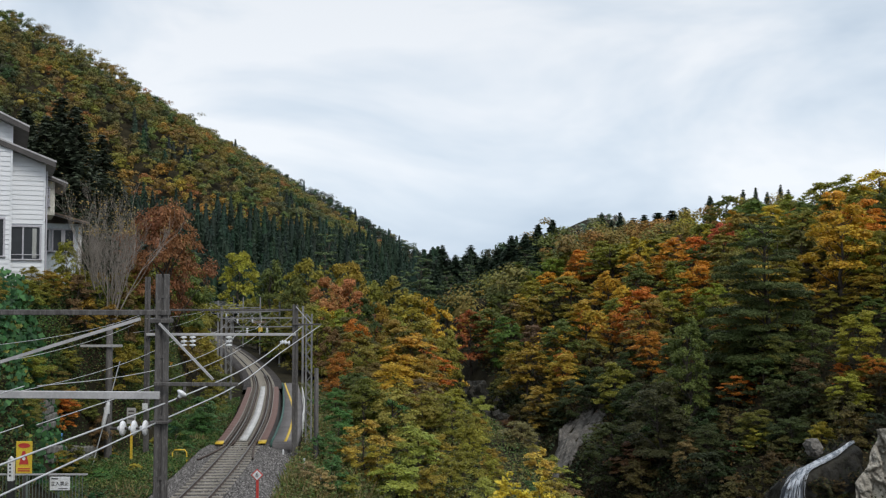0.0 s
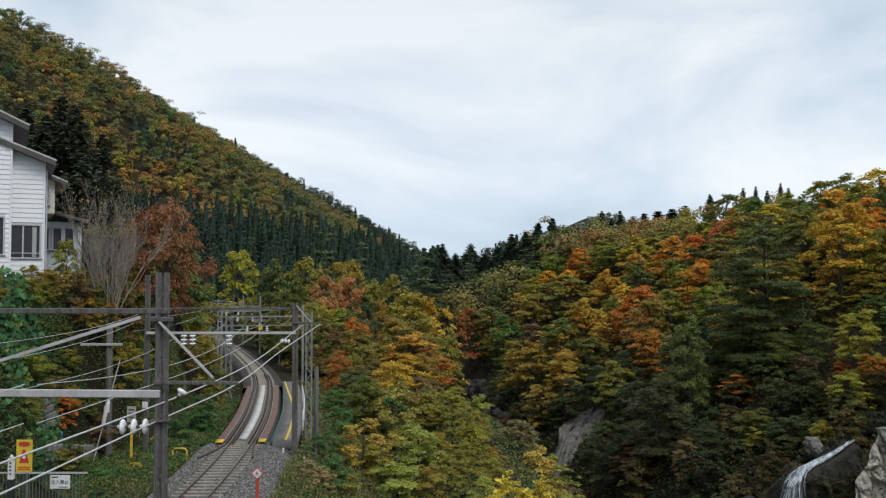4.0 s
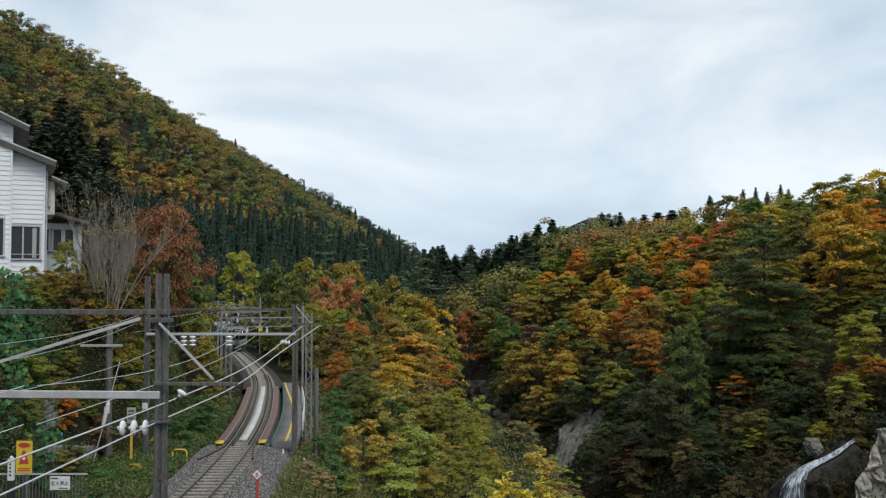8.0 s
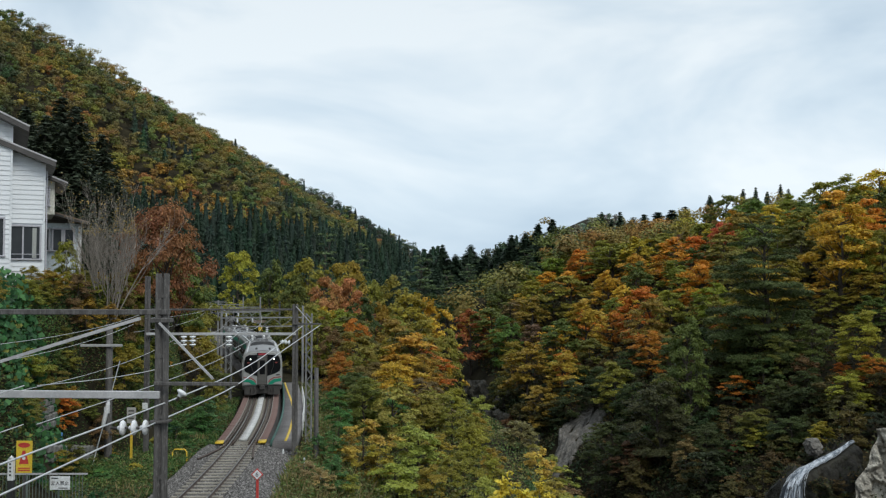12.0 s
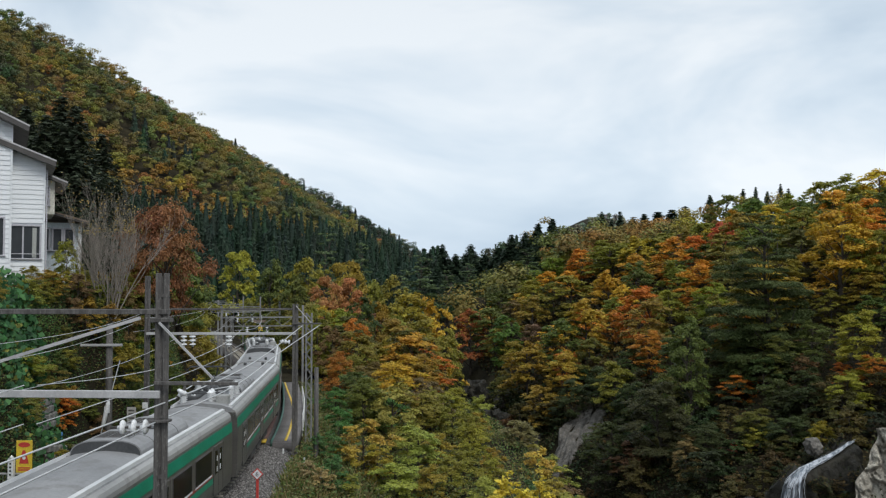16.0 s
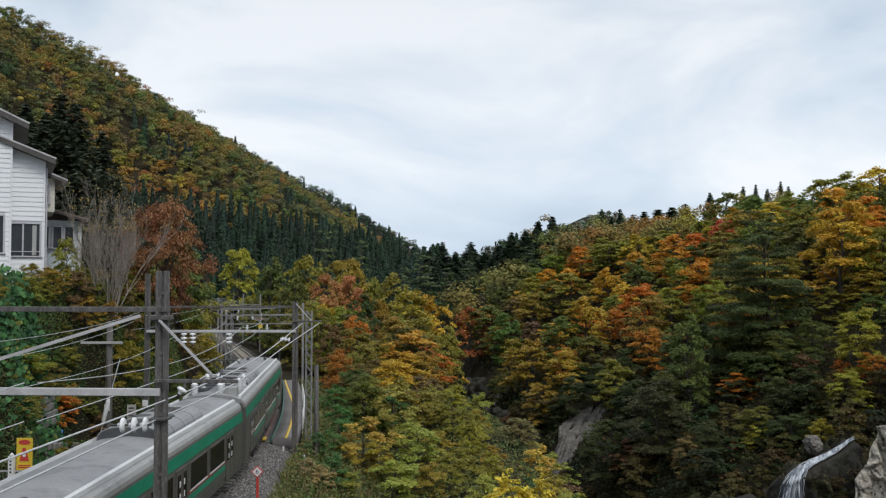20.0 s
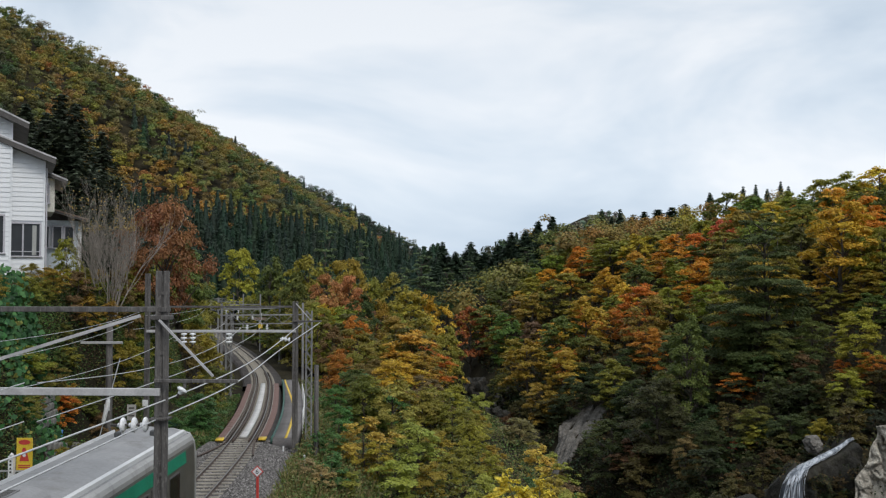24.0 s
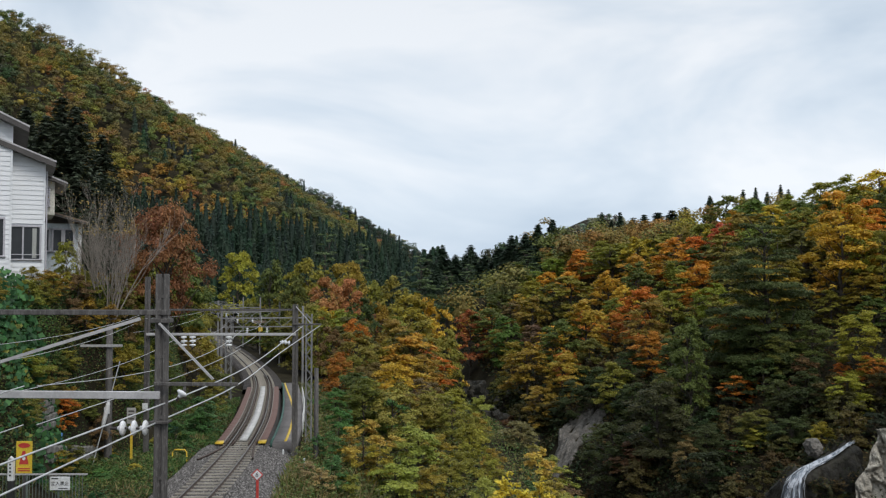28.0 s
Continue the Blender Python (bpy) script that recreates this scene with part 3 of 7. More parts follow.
def portal(s, h=7.2, w=3.7, lamp=False):
    p, a = on_line(s)
    g = thing("catenary_portal", Matrix.Translation(p) @ Matrix.Rotation(float(a), 4, "Z"), "grey steel catenary portal over the curving track", "gantry", "portals")
    for sx in (-1, 1):
        part("column", boxmesh(sx * w - 0.10, sx * w + 0.10, -0.10, 0.10, -1.2, h + random.uniform(0.2, 1.2), 0.01), MASTGREY, g)
    bm = boxmesh(-w, w, -0.04, 0.04, h - 0.5, h - 0.38)
    part("beam", bm, MASTGREY, g)
    part("beam", boxmesh(-w, w, -0.04, 0.04, h - 1.3, h - 1.2), MASTGREY, g)
    k = 8
    for i in range(k):
        x0, x1 = -w + 2 * w * i / k, -w + 2 * w * (i + 1) / k
        part("diagonal", bar_between(bmesh.new(), (x0, 0, h - (0.45 if i % 2 else 1.25)), (x1, 0, h - (1.25 if i % 2 else 0.45)), 0.05, 0.05, (0, 1, 0)), MASTGREY, g)
    for x in (-1.4, 0.4):
        insulator(g, (x, -0.1, h - 1.3), (0, 0, -1), 3, 0.14, 0.17)
    return g


def lattice_mast(x, y, z0, z1, w, label):
    m = thing("lattice_mast", pose(x, y, 0), label, "mast", "lattice masts")
    for sx in (-1, 1):
        for sy in (-1, 1):
            part("leg", boxmesh(sx * w / 2 - 0.022, sx * w / 2 + 0.022, sy * w / 2 - 0.022, sy * w / 2 + 0.022, z0, z1), MASTGREY, m)
    k = int((z1 - z0) / (w * 1.25))
    for i in range(k):
        a, b = z0 + (z1 - z0) * i / k, z0 + (z1 - z0) * (i + 1) / k
        e = 1 if i % 2 else -1
        for sy in (-1, 1):
            part("diagonal", bar_between(bmesh.new(), (-e * w / 2, sy * w / 2, a), (e * w / 2, sy * w / 2, b), 0.03, 0.03, (0, 1, 0)), MASTGREY, m)
            part("diagonal", bar_between(bmesh.new(), (sy * w / 2, -e * w / 2, a), (sy * w / 2, e * w / 2, b), 0.03, 0.03, (1, 0, 0)), MASTGREY, m)
    return m


def pole(x, y, z0, z1, r, label, mat):
    p = thing("utility_pole", pose(x, y, 0), label, "pole", "utility poles")
    if z1 > 6:
        part("crossarm", boxmesh(-1.35, 0.7, -0.24, -0.14, z1 - 1.1, z1 - 0.98, 0.01), STEEL, p)
    tube("shaft", [(0, 0, z0), (0, 0, (z0 + z1) / 2), (0, 0, z1 - 0.01), (0, 0, z1)], [r * 1.12, r, r * 0.9, 0.02], mat, p, n=12)
    return p


def wire(pts, r, mat, label, dense=10):
    pts = np.asarray(pts, dtype=float)
    yy = np.linspace(pts[0, 1], pts[-1, 1], dense * (len(pts) - 1) + 1)
    order = np.argsort(pts[:, 1])
    sx, sz = spline(pts[order, 1], pts[order, 0]), spline(pts[order, 1], pts[order, 2])
    v, f = tube_np(np.stack([sx(yy), yy, sz(yy)], -1), r, 6)
    return tagged(new("overhead_wire", mesh_np("overhead_wire", v, f, mat, smooth=True)), label, "wire", "overhead wires")


def make_lines():
    near_gantry()
    far_gantry()
    for s, h in ((84, 6.2), (112, 6.6), (140, 7.0), (170, 7.4), (204, 7.8), (236, 8.2)):
        portal(s, h)
    lattice_mast(-7.45, 50, -1.2, 6.7, 0.30, "grey lattice mast behind the platform")
    lattice_mast(-16.2, 68, -1.0, 5.9, 0.40, "grey lattice mast beside the track")
    wire([(-7.1, -30, 5.6), (-6.93, 14, 5.49), (-6.45, 21, 5.56), (-6.75, 31, 5.48), (-7.2, 46, 6.18)], 0.018, WIRE, "thick pale feeder wire beside the track")
    wire([(-7.2, -30, 5.4), (-7.0, 13, 4.98), (-6.63, 21, 5.12), (-6.37, 27, 5.19), (-6.5, 36, 5.6), (-6.3, 46, 6.22)], 0.018, WIRE, "thick pale feeder wire beside the track")
    for h, r in ((5.05, 0.012), (5.95, 0.012)):
        for a, b in ((-30, 21), (21, 46), (46, 82), (82, 108), (108, 138), (138, 168), (168, 205), (205, 245)):
            ss = np.linspace(a, b, 7)
            sag = (0.5 if h > 5.5 else 0.05) * ((2 * (ss - a) / (b - a) - 1) ** 2 - 1)
            wire(on_line(ss, 0.15 * (1 if a % 2 else -1), 0)[0] + np.stack([0 * ss, 0 * ss, h + sag], -1), r, WIRE, "thin contact line over the track", 3)
    for off, h0, h1 in ((-4.6, 6.6, 6.9), (-5.2, 5.9, 6.3), (-3.2, 5.3, 5.5)):
        for a, b in ((-30, 21), (21, 46), (46, 84)):
            ss = np.linspace(a, b, 7)
            f = (ss - a) / (b - a)
            wire(on_line(ss, off, 0)[0] + np.stack([0 * ss, 0 * ss, h0 + (h1 - h0) * f - 0.35 * 4 * f * (1 - f)], -1), 0.010, WIRE, "thin feeder line on the uphill side", 3)
    pole(-16.5, 44.5, -0.5, 6.35, 0.17, "dark utility pole on the bank beside the track", POLEWOOD)
    pole(-6.42, 45.7, -2.0, 4.1, 0.12, "weathered short wooden pole among bushes", POLEWOOD)


make_lines()
# ---------------------------------------------------------------- the train
INOX = surface("brushed_steel_body", (0.105, 0.10, 0.092), (0.150, 0.144, 0.133), 0.6, 0.42, 0.35, fine=30, relief=0.05, stretch=(0.3, 3, 3))
ROOFGREY = surface("grey_train_roof", (0.21, 0.21, 0.215), (0.29, 0.29, 0.295), 0.5, 0.6, 0.0, fine=12, relief=0.08, grime=(0.16, 0.155, 0.15), grain=0.12)
CANTRAIL = surface("silver_cantrail", (0.27, 0.265, 0.255), (0.36, 0.355, 0.345), 0.8, 0.5, 0.1, fine=20, relief=0.03, stretch=(1, 0.1, 1), grime=(0.22, 0.21, 0.20), grain=0.1)
ROOFRIM = surface("pale_gutter", (0.52, 0.525, 0.53), (0.64, 0.645, 0.65), 1.0, 0.5, 0.0, fine=20, relief=0.03, grain=0.08)
TRAINGREEN = surface("green_band", (0.003, 0.20, 0.115), (0.006, 0.25, 0.150), 1.0, 0.4, fine=20, relief=0.03)
TRAINRED = surface("red_band", (0.23, 0.035, 0.03), (0.30, 0.05, 0.04), 1.0, 0.4, fine=20, relief=0.03)
MASKGREY = surface("pale_front", (0.26, 0.26, 0.25), (0.34, 0.34, 0.33), 1.0, 0.4, fine=20, relief=0.04)
ACGREY = surface("grey_cooler_casing", (0.135, 0.135, 0.138), (0.19, 0.19, 0.193), 0.6, 0.6, 0.0, fine=14, relief=0.1)
UNDER = surface("sooty_underframe", (0.035, 0.033, 0.032), (0.07, 0.065, 0.06), 1.5, 0.8, fine=15, relief=0.3)
DARKGREY = surface("dark_grey_shroud", (0.045, 0.047, 0.05), (0.075, 0.077, 0.08), 1.0, 0.6, fine=15, relief=0.1)


def glow(name, colour, strength):
    m, nt, b = material(name)
    b.inputs["Emission Color"].default_value, b.inputs["Emission Strength"].default_value = (*colour, 1), strength
    b.inputs["Base Color"].default_value = (*colour, 1)
    return m


INKDARK = surface("dark_mark", (0.02, 0.02, 0.022), (0.04, 0.04, 0.042), 2.0, 0.5, fine=20, relief=0.0)
HEADLIGHT = glow("lit_headlight", (1.0, 0.98, 0.92), 6.0)
DISPLAY = glow("red_display", (0.30, 0.03, 0.045), 0.07)
W, FLOOR, GUT, CROWN = 1.475, 0.62, 3.18, 3.55     # half width, lower edge, gutter, roof crown
LEN = 19.5


def body_section():
    """Half of the car's outline, from the lower edge up to the crown."""
    pts = [(W - 0.06, FLOOR), (W, FLOOR + 0.35), (W, 2.4), (W - 0.03, 2.95), (W - 0.10, GUT)]
    return pts


def prism(bm, sec, y0, y1):
    """A body of the section (x, z), a closed ring, from y0 to y1."""
    a = [bm.verts.new((x, y0, z)) for x, z in sec]
    b = [bm.verts.new((x, y1, z)) for x, z in sec]
    n = len(sec)
    for i in range(n):
        bm.faces.new([a[i], a[(i + 1) % n], b[(i + 1) % n], b[i]])
    bm.faces.new(list(reversed(a)))
    bm.faces.new(b)
    bmesh.ops.recalc_face_normals(bm, faces=bm.faces)
    return bm


def train_car(cab, pantograph, lit):
    """One car about its middle, front towards -y. cab: -1 front, 1 rear."""
    car = thing("train_car", None, "stainless commuter train car with a green waist band", "train car", "cars of the train")
    h = LEN / 2
    half = body_section()
    ring = half + [(-x, z) for x, z in reversed(half)]
    part("body", prism(bmesh.new(), ring, -h + 0.12, h - 0.12), INOX, car)
    top = [(W - 0.13, GUT - 0.02), (W - 0.25, 3.33), (0.85, 3.46), (0.4, CROWN - 0.03), (0, CROWN)]
    ring = top + [(-x, z) for x, z in reversed(top[:-1])]
    part("roof", prism(bmesh.new(), ring, -h + 0.16, h - 0.16), ROOFGREY, car)
    for sx in (-1, 1):
        # pale gutter, roof rail, bands
        sec = [(sx * (W - 0.045), 2.96), (sx * (W - 0.055), GUT - 0.05), (sx * (W - 0.11), GUT + 0.06), (sx * (W - 0.22), GUT + 0.13), (sx * (W - 0.26), GUT + 0.02), (sx * (W - 0.12), 2.96)]
        part("gutter", prism(bmesh.new(), sec, -h + 0.12, h - 0.12), CANTRAIL, car, "curved silver cantrail")
        part("drip_strip", boxmesh(*sorted((sx * (W - 0.075), sx * (W - 0.045))), -h + 0.14, h - 0.14, 2.935, 2.965), ROOFRIM, car, "thin pale drip strip")
        sec = [(sx * 1.21, 3.30), (sx * 1.20, 3.44), (sx * 1.10, 3.47), (sx * 1.08, 3.36)]
        part("roof_rib", prism(bmesh.new(), sec, -h + 0.3, h - 0.3), ROOFRIM, car, "pale rib along the roof")
        sec = [(sx * (W + 0.004), 2.56), (sx * (W - 0.020), 2.93), (sx * (W - 0.06), 2.93), (sx * (W - 0.04), 2.56)]
        part("green_band", prism(bmesh.new(), sec, -h + (1.1 if cab < 0 else 0.13), h - (1.1 if cab > 0 else 0.13)), TRAINGREEN, car, "deep green band")
        sec = [(sx * (W + 0.004), 1.42), (sx * (W + 0.004), 1.52), (sx * (W - 0.03), 1.52), (sx * (W - 0.03), 1.42)]
        doors = (-5.9, 0.75, 7.4) if cab < 0 else (-7.4, -0.75, 5.9)
        # doors and windows of this side
        for y in doors:
            d = part("door", boxmesh(min(sx * (W - 0.05), sx * (W + 0.012)), max(sx * (W - 0.05), sx * (W + 0.012)), y - 0.66, y + 0.66, FLOOR + 0.12, 2.47, 0.01), INOX, car)
            for k in (-1, 1):
                part("pane", boxmesh(min(sx * (W - 0.02), sx * (W + 0.018)), max(sx * (W - 0.02), sx * (W + 0.018)), y + k * 0.33 - 0.19, y + k * 0.33 + 0.19, 1.45, 2.3, 0.01), DARKGLASS, d, "dark door window")
            part("seam", boxmesh(min(sx * W, sx * (W + 0.016)), max(sx * W, sx * (W + 0.016)), y - 0.012, y + 0.012, FLOOR + 0.14, 2.45), UNDER, d)
            for k in (-1, 1):
                for z in (1.52, 1.90):
                    part("sticker", boxmesh(*sorted((sx * W, sx * (W + 0.021))), y + k * 0.24 - 0.06, y + k * 0.24 + 0.06, z, z + 0.19), WHITEPAINT, d, "white square sticker on the glass")
                part("side_gap", boxmesh(*sorted((sx * (W - 0.02), sx * (W + 0.014))), y + k * 0.68 - 0.02, y + k * 0.68 + 0.02, FLOOR + 0.12, 2.47), UNDER, d, "dark gap beside the door")
        edges = [-h + (1.6 if cab < 0 else 0.5)] + [v for y in doors for v in (y - 0.78, y + 0.78)] + [h - (1.6 if cab > 0 else 0.5)]
        for a, b in zip(edges[::2], edges[1::2]):
            if b - a < 1.2:
                continue
            part("red_line", prism(bmesh.new(), sec, a, b), TRAINRED, car, "thin red line under the windows")
            low = [(px, pz - 0.20 if pz > 1.5 else pz - 0.30) for px, pz in sec]
            part("lower_band", prism(bmesh.new(), [(px, pz + 0.075) for px, pz in low], a, b), TRAINGREEN, car, "narrow green band under the red line")
            k = 2 if b - a > 3.4 else 1
            for i in range(k):
                y0, y1 = a + (b - a) * i / k + 0.22, a + (b - a) * (i + 1) / k - 0.22
                fr = part("window", boxmesh(min(sx * (W - 0.04), sx * (W + 0.010)), max(sx * (W - 0.04), sx * (W + 0.010)), y0 - 0.06, y1 + 0.06, 1.50, 2.45, 0.02), DARKFRAME, car)
                part("pane", boxmesh(min(sx * (W - 0.03), sx * (W + 0.014)), max(sx * (W - 0.03), sx * (W + 0.014)), y0, y1, 1.55, 2.41, 0.02), DARKGLASS, fr)
                part("sill", boxmesh(*sorted((sx * W, sx * (W + 0.022))), y0 - 0.04, y1 + 0.04, 1.49, 1.545, 0.005), ROOFRIM, fr, "bright steel window sill")
    # underframe, bogies
    part("underframe", boxmesh(-1.2, 1.2, -h + 0.5, h - 0.5, 0.42, FLOOR + 0.02), UNDER, car)
    for sx in (-1, 1):
        for y in (-3.1, -0.6, 2.2):
            part("equipment_box", boxmesh(sx * 0.95 - 0.4, sx * 0.95 + 0.4, y - 0.9, y + 0.9, 0.22, 0.6, 0.03), UNDER, car)
    for y in (-6.9, 6.9):
        bm = boxmesh(-1.05, -0.85, y - 1.5, y + 1.5, 0.4, 0.62, 0.03)
        box(bm, 0.85, 1.05, y - 1.5, y + 1.5, 0.4, 0.62, 0.03)
        box(bm, -0.9, 0.9, y - 0.25, y + 0.25, 0.4, 0.6, 0.03)
        bg = part("bogie", bm, UNDER, car)
        for yy in (-1.05, 1.05):
            for sx in (-1, 1):
                wl_ = part("wheel", lathe([(0.40, -0.065), (0.46, -0.05), (0.43, -0.04), (0.43, 0.065), (0.1, 0.075)], 20, "X"), RAILSIDE, bg)
                wl_.matrix_basis = pose(sx * 0.566, y + yy, 0.43, 0, 0, 0 if sx < 0 else 180)
    # roof gear: the air conditioner with its louvred ends
    AC = -2.6 * cab
    def arch(rx, top, base):
        a = [math.pi * i / 12 for i in range(13)]
        return [(rx * math.copysign(abs(math.cos(q)) ** 0.62, math.cos(q)), base + (top - base) * math.sin(q) ** 0.8) for q in a]
    ac = part("air_conditioner", prism(bmesh.new(), arch(1.04, 3.84, 3.36), AC - 2.4, AC + 2.4), ROOFGREY, car, "grey domed cooler casing")
    for k in (-1, 1):
        part("shroud", prism(bmesh.new(), arch(1.0, 3.81, 3.37), *sorted((AC + k * 2.402, AC + k * 2.43))), DARKGREY, ac, "dark arched shroud end")
        part("foot_flange", boxmesh(*sorted((k * 1.0, k * 1.10)), AC - 2.5, AC + 2.5, 3.36, 3.42, 0.01), CANTRAIL, ac)
    for k in (-1, 1):
        part("grille_frame", boxmesh(-0.52, 0.52, AC + k * 1.35 - 0.60, AC + k * 1.35 + 0.60, 3.80, 3.842, 0.01), ACGREY, ac)
        for i in range(3):
            for j in range(8):
                y = AC + k * 1.35 - 0.55 + j * 0.14
                part("slot", boxmesh(-0.48 + i * 0.33, -0.18 + i * 0.33, y, y + 0.09, 3.835, 3.848), UNDER, ac)
    for x in (-0.38, 0.38):
        fan = part("fan_grille", lathe([(0.30, 0), (0.30, 0.035), (0.24, 0.045), (0.05, 0.05)], 18), DARKGREY, ac, "round dark fan grille")
        fan.matrix_basis = pose(x, AC, 3.80)
    for y in (AC - 1.2, AC + 0.0, AC + 1.2):
        part("casing_joint", prism(bmesh.new(), arch(1.05, 3.846, 3.37), y - 0.012, y + 0.012), ACGREY, ac)
    for x, y in ((-0.45, 7.9 * cab), (0.55, 8.2 * cab)):
        part("vent_cowl", boxmesh(x - 0.08, x + 0.08, y - 0.12, y + 0.12, 3.44, 3.66, 0.03), DARKGREY, car)
    if pantograph:
        e = -pantograph * (h - 2.7)
        bm = boxmesh(-0.62, -0.54, e - 1.0, e + 1.0, 3.72, 3.79)
        box(bm, 0.54, 0.62, e - 1.0, e + 1.0, 3.72, 3.79)
        box(bm, -0.6, 0.6, e - 0.9, e - 0.8, 3.72, 3.79)
        box(bm, -0.6, 0.6, e + 0.8, e + 0.9, 3.72, 3.79)
        pg = part("pantograph", bm, DARKGREY, car, "folded grey pantograph on white insulators")
        for x in (-0.58, 0.58):
            for y in (-0.9, 0.9):
                ins = part("insulator", lathe([(0.07, 0), (0.12, 0.03), (0.07, 0.06), (0.12, 0.10), (0.07, 0.13), (0.12, 0.17), (0.07, 0.20), (0.11, 0.24), (0.06, 0.28)], 12), PORCELAIN, pg)
                ins.matrix_basis = pose(x, e + y, 3.44)
        bm = bmesh.new()
        bar_between(bm, (0, e - 0.8, 3.82), (0, e + 0.75, 4.3), 0.07, 0.07)
        bar_between(bm, (0.1, e + 0.75, 4.3), (0.35, e - 0.5, 4.78), 0.045, 0.045)
        bar_between(bm, (-0.1, e + 0.75, 4.3), (-0.35, e - 0.5, 4.78), 0.045, 0.045)
        part("arm", bm, DARKGREY, pg)
        bm = boxmesh(-0.78, 0.78, e - 0.62, e - 0.55, 4.80, 4.85)
        box(bm, -0.78, 0.78, e - 0.45, e - 0.38, 4.80, 4.85)
        bar_between(bm, (-0.78, e - 0.5, 4.82), (-0.95, e - 0.5, 4.66), 0.04, 0.04)
        bar_between(bm, (0.78, e - 0.5, 4.82), (0.95, e - 0.5, 4.66), 0.04, 0.04)
        part("collector", bm, DARKGREY, pg)
        stack = [(0.07, 0)] + [(r, 0.03 + 0.035 * i) for i, r in enumerate((0.17, 0.10) * 7)] + [(0.05, 0.58)]
        for x, y in ((-0.85, e - 1.6), (-0.85, e + 1.7), (0.25, e - 1.75), (0.25, e - 1.3), (0.85, e + 1.5), (0.85, e - 0.2), (-0.3, e + 1.9)):
            part("insulator", lathe(stack, 14), PORCELAIN, car, "ribbed white roof insulator").matrix_basis = pose(x, y, 3.42)
        part("switch_box", boxmesh(0.5, 1.0, e - 2.0, e - 1.4, 3.40, 3.78, 0.03), MASKGREY, car, "white high-voltage switch box")
        part("lightning_arrester", boxmesh(-0.45, 0.05, e + 1.35, e + 1.75, 3.45, 3.80, 0.05), DARKGREY, car)
        part("breaker_box", boxmesh(-0.95, -0.35, e - 1.1, e + 0.9, 3.44, 3.66, 0.04), DARKGREY, car)
        tube("bus_bar", [(-0.85, e - 1.6, 3.95), (-0.85, e + 1.7, 3.95), (-0.3, e + 1.9, 3.95)], 0.025, WIRE, car, n=6)
        tube("bus_bar", [(0.25, e - 1.75, 3.95), (0.25, e - 1.3, 3.95), (0.85, e - 0.2, 3.95), (0.85, e + 1.5, 3.95)], 0.025, WIRE, car, n=6)
        tube("cable", [(0.85, e + 1.5, 3.93), (0.7, e + 2.1, 3.55), (0.6, e + 2.5, 3.52)], 0.03, UNDER, car, n=6)
    # the cab end
    if cab:
        y = cab * (h - 0.12)

        def slab(x0, x1, z0, z1, depth, mat, name, par, label="", bev=0.02, base=0.0):
            a, b = sorted((y + cab * base, y + cab * (base + depth)))
            return part(name, boxmesh(x0, x1, a, b, z0, z1, bev), mat, par, label)
        mask = prism(bmesh.new(), [(W - 0.03, 0.92), (W, 1.3), (W, 2.6), (W - 0.06, 3.05), (W - 0.22, 3.32), (0.7, 3.46), (-0.7, 3.46), (-W + 0.22, 3.32), (-W + 0.06, 3.05), (-W, 2.6), (-W, 1.3), (-W + 0.03, 0.92)], min(y, y + cab * 0.30), max(y, y + cab * 0.30))
        bmesh.ops.bevel(mask, geom=[e for e in mask.edges if all(abs(v.co.y - (y + cab * 0.30)) < 1e-4 for v in e.verts)], offset=0.09, segments=3, affect="EDGES")
        face = part("cab_front", mask, MASKGREY, car, "pale rounded cab front")
        f0, f1 = sorted((y + cab * 0.27, y + cab * 0.312))
        for sx in (-1, 1):
            pts = [(0.37, 1.62), (0.37, 3.22), (0.95, 3.2), (1.22, 3.08), (1.33, 2.75), (1.35, 2.25), (1.28, 1.98), (0.95, 1.80)]
            part("windscreen", prism(bmesh.new(), [(sx * px, pz) for px, pz in pts], f0, f1), DARKGLASS, face, "black wraparound windscreen")
            hl = part("headlight", lathe([(0.04, 0), (0.04, 0.02), (0.025, 0.03)], 14, "Y"), HEADLIGHT if lit else MASKGREY, face, "lit round headlight" if lit else "unlit headlight")
            hl.matrix_basis = pose(sx * 0.87, y + cab * 0.308, 2.88, 0, 0, 0 if cab > 0 else 180)
            tl = part("tail_lamp", boxmesh(-0.09, 0.09, -0.015, 0.015, -0.035, 0.035, 0.01), TRAINRED, face, "dark red tail lamp")
            tl.matrix_basis = pose(sx * 1.02, y + cab * 0.312, 2.62)
            part("green_swoosh", prism(bmesh.new(), [(sx * 0.42, 1.0), (sx * 0.58, 1.22), (sx * 0.85, 1.38), (sx * 1.38, 1.44), (sx * 1.38, 1.22), (sx * 0.98, 1.18), (sx * 0.74, 1.0)], f0, f1 + 0.0), TRAINGREEN, face)
            part("red_swoosh", prism(bmesh.new(), [(sx * 0.42, 1.16), (sx * 0.56, 1.36), (sx * 0.84, 1.52), (sx * 1.38, 1.58), (sx * 1.38, 1.51), (sx * 0.88, 1.46), (sx * 0.62, 1.31), (sx * 0.5, 1.14)], f0, f1 + 0.0), TRAINRED, face)
            tube("wiper", [(sx * 0.62, y + cab * 0.33, 1.75), (sx * 0.80, y + cab * 0.34, 2.35), (sx * 0.84, y + cab * 0.335, 2.75)], 0.014, UNDER, face, n=5)
        part("emblem", boxmesh(*sorted((cab * -1.28, cab * -1.02)), *sorted((y + cab * 0.29, y + cab * 0.316)), 1.66, 1.75), INKDARK, face, "small dark company mark")
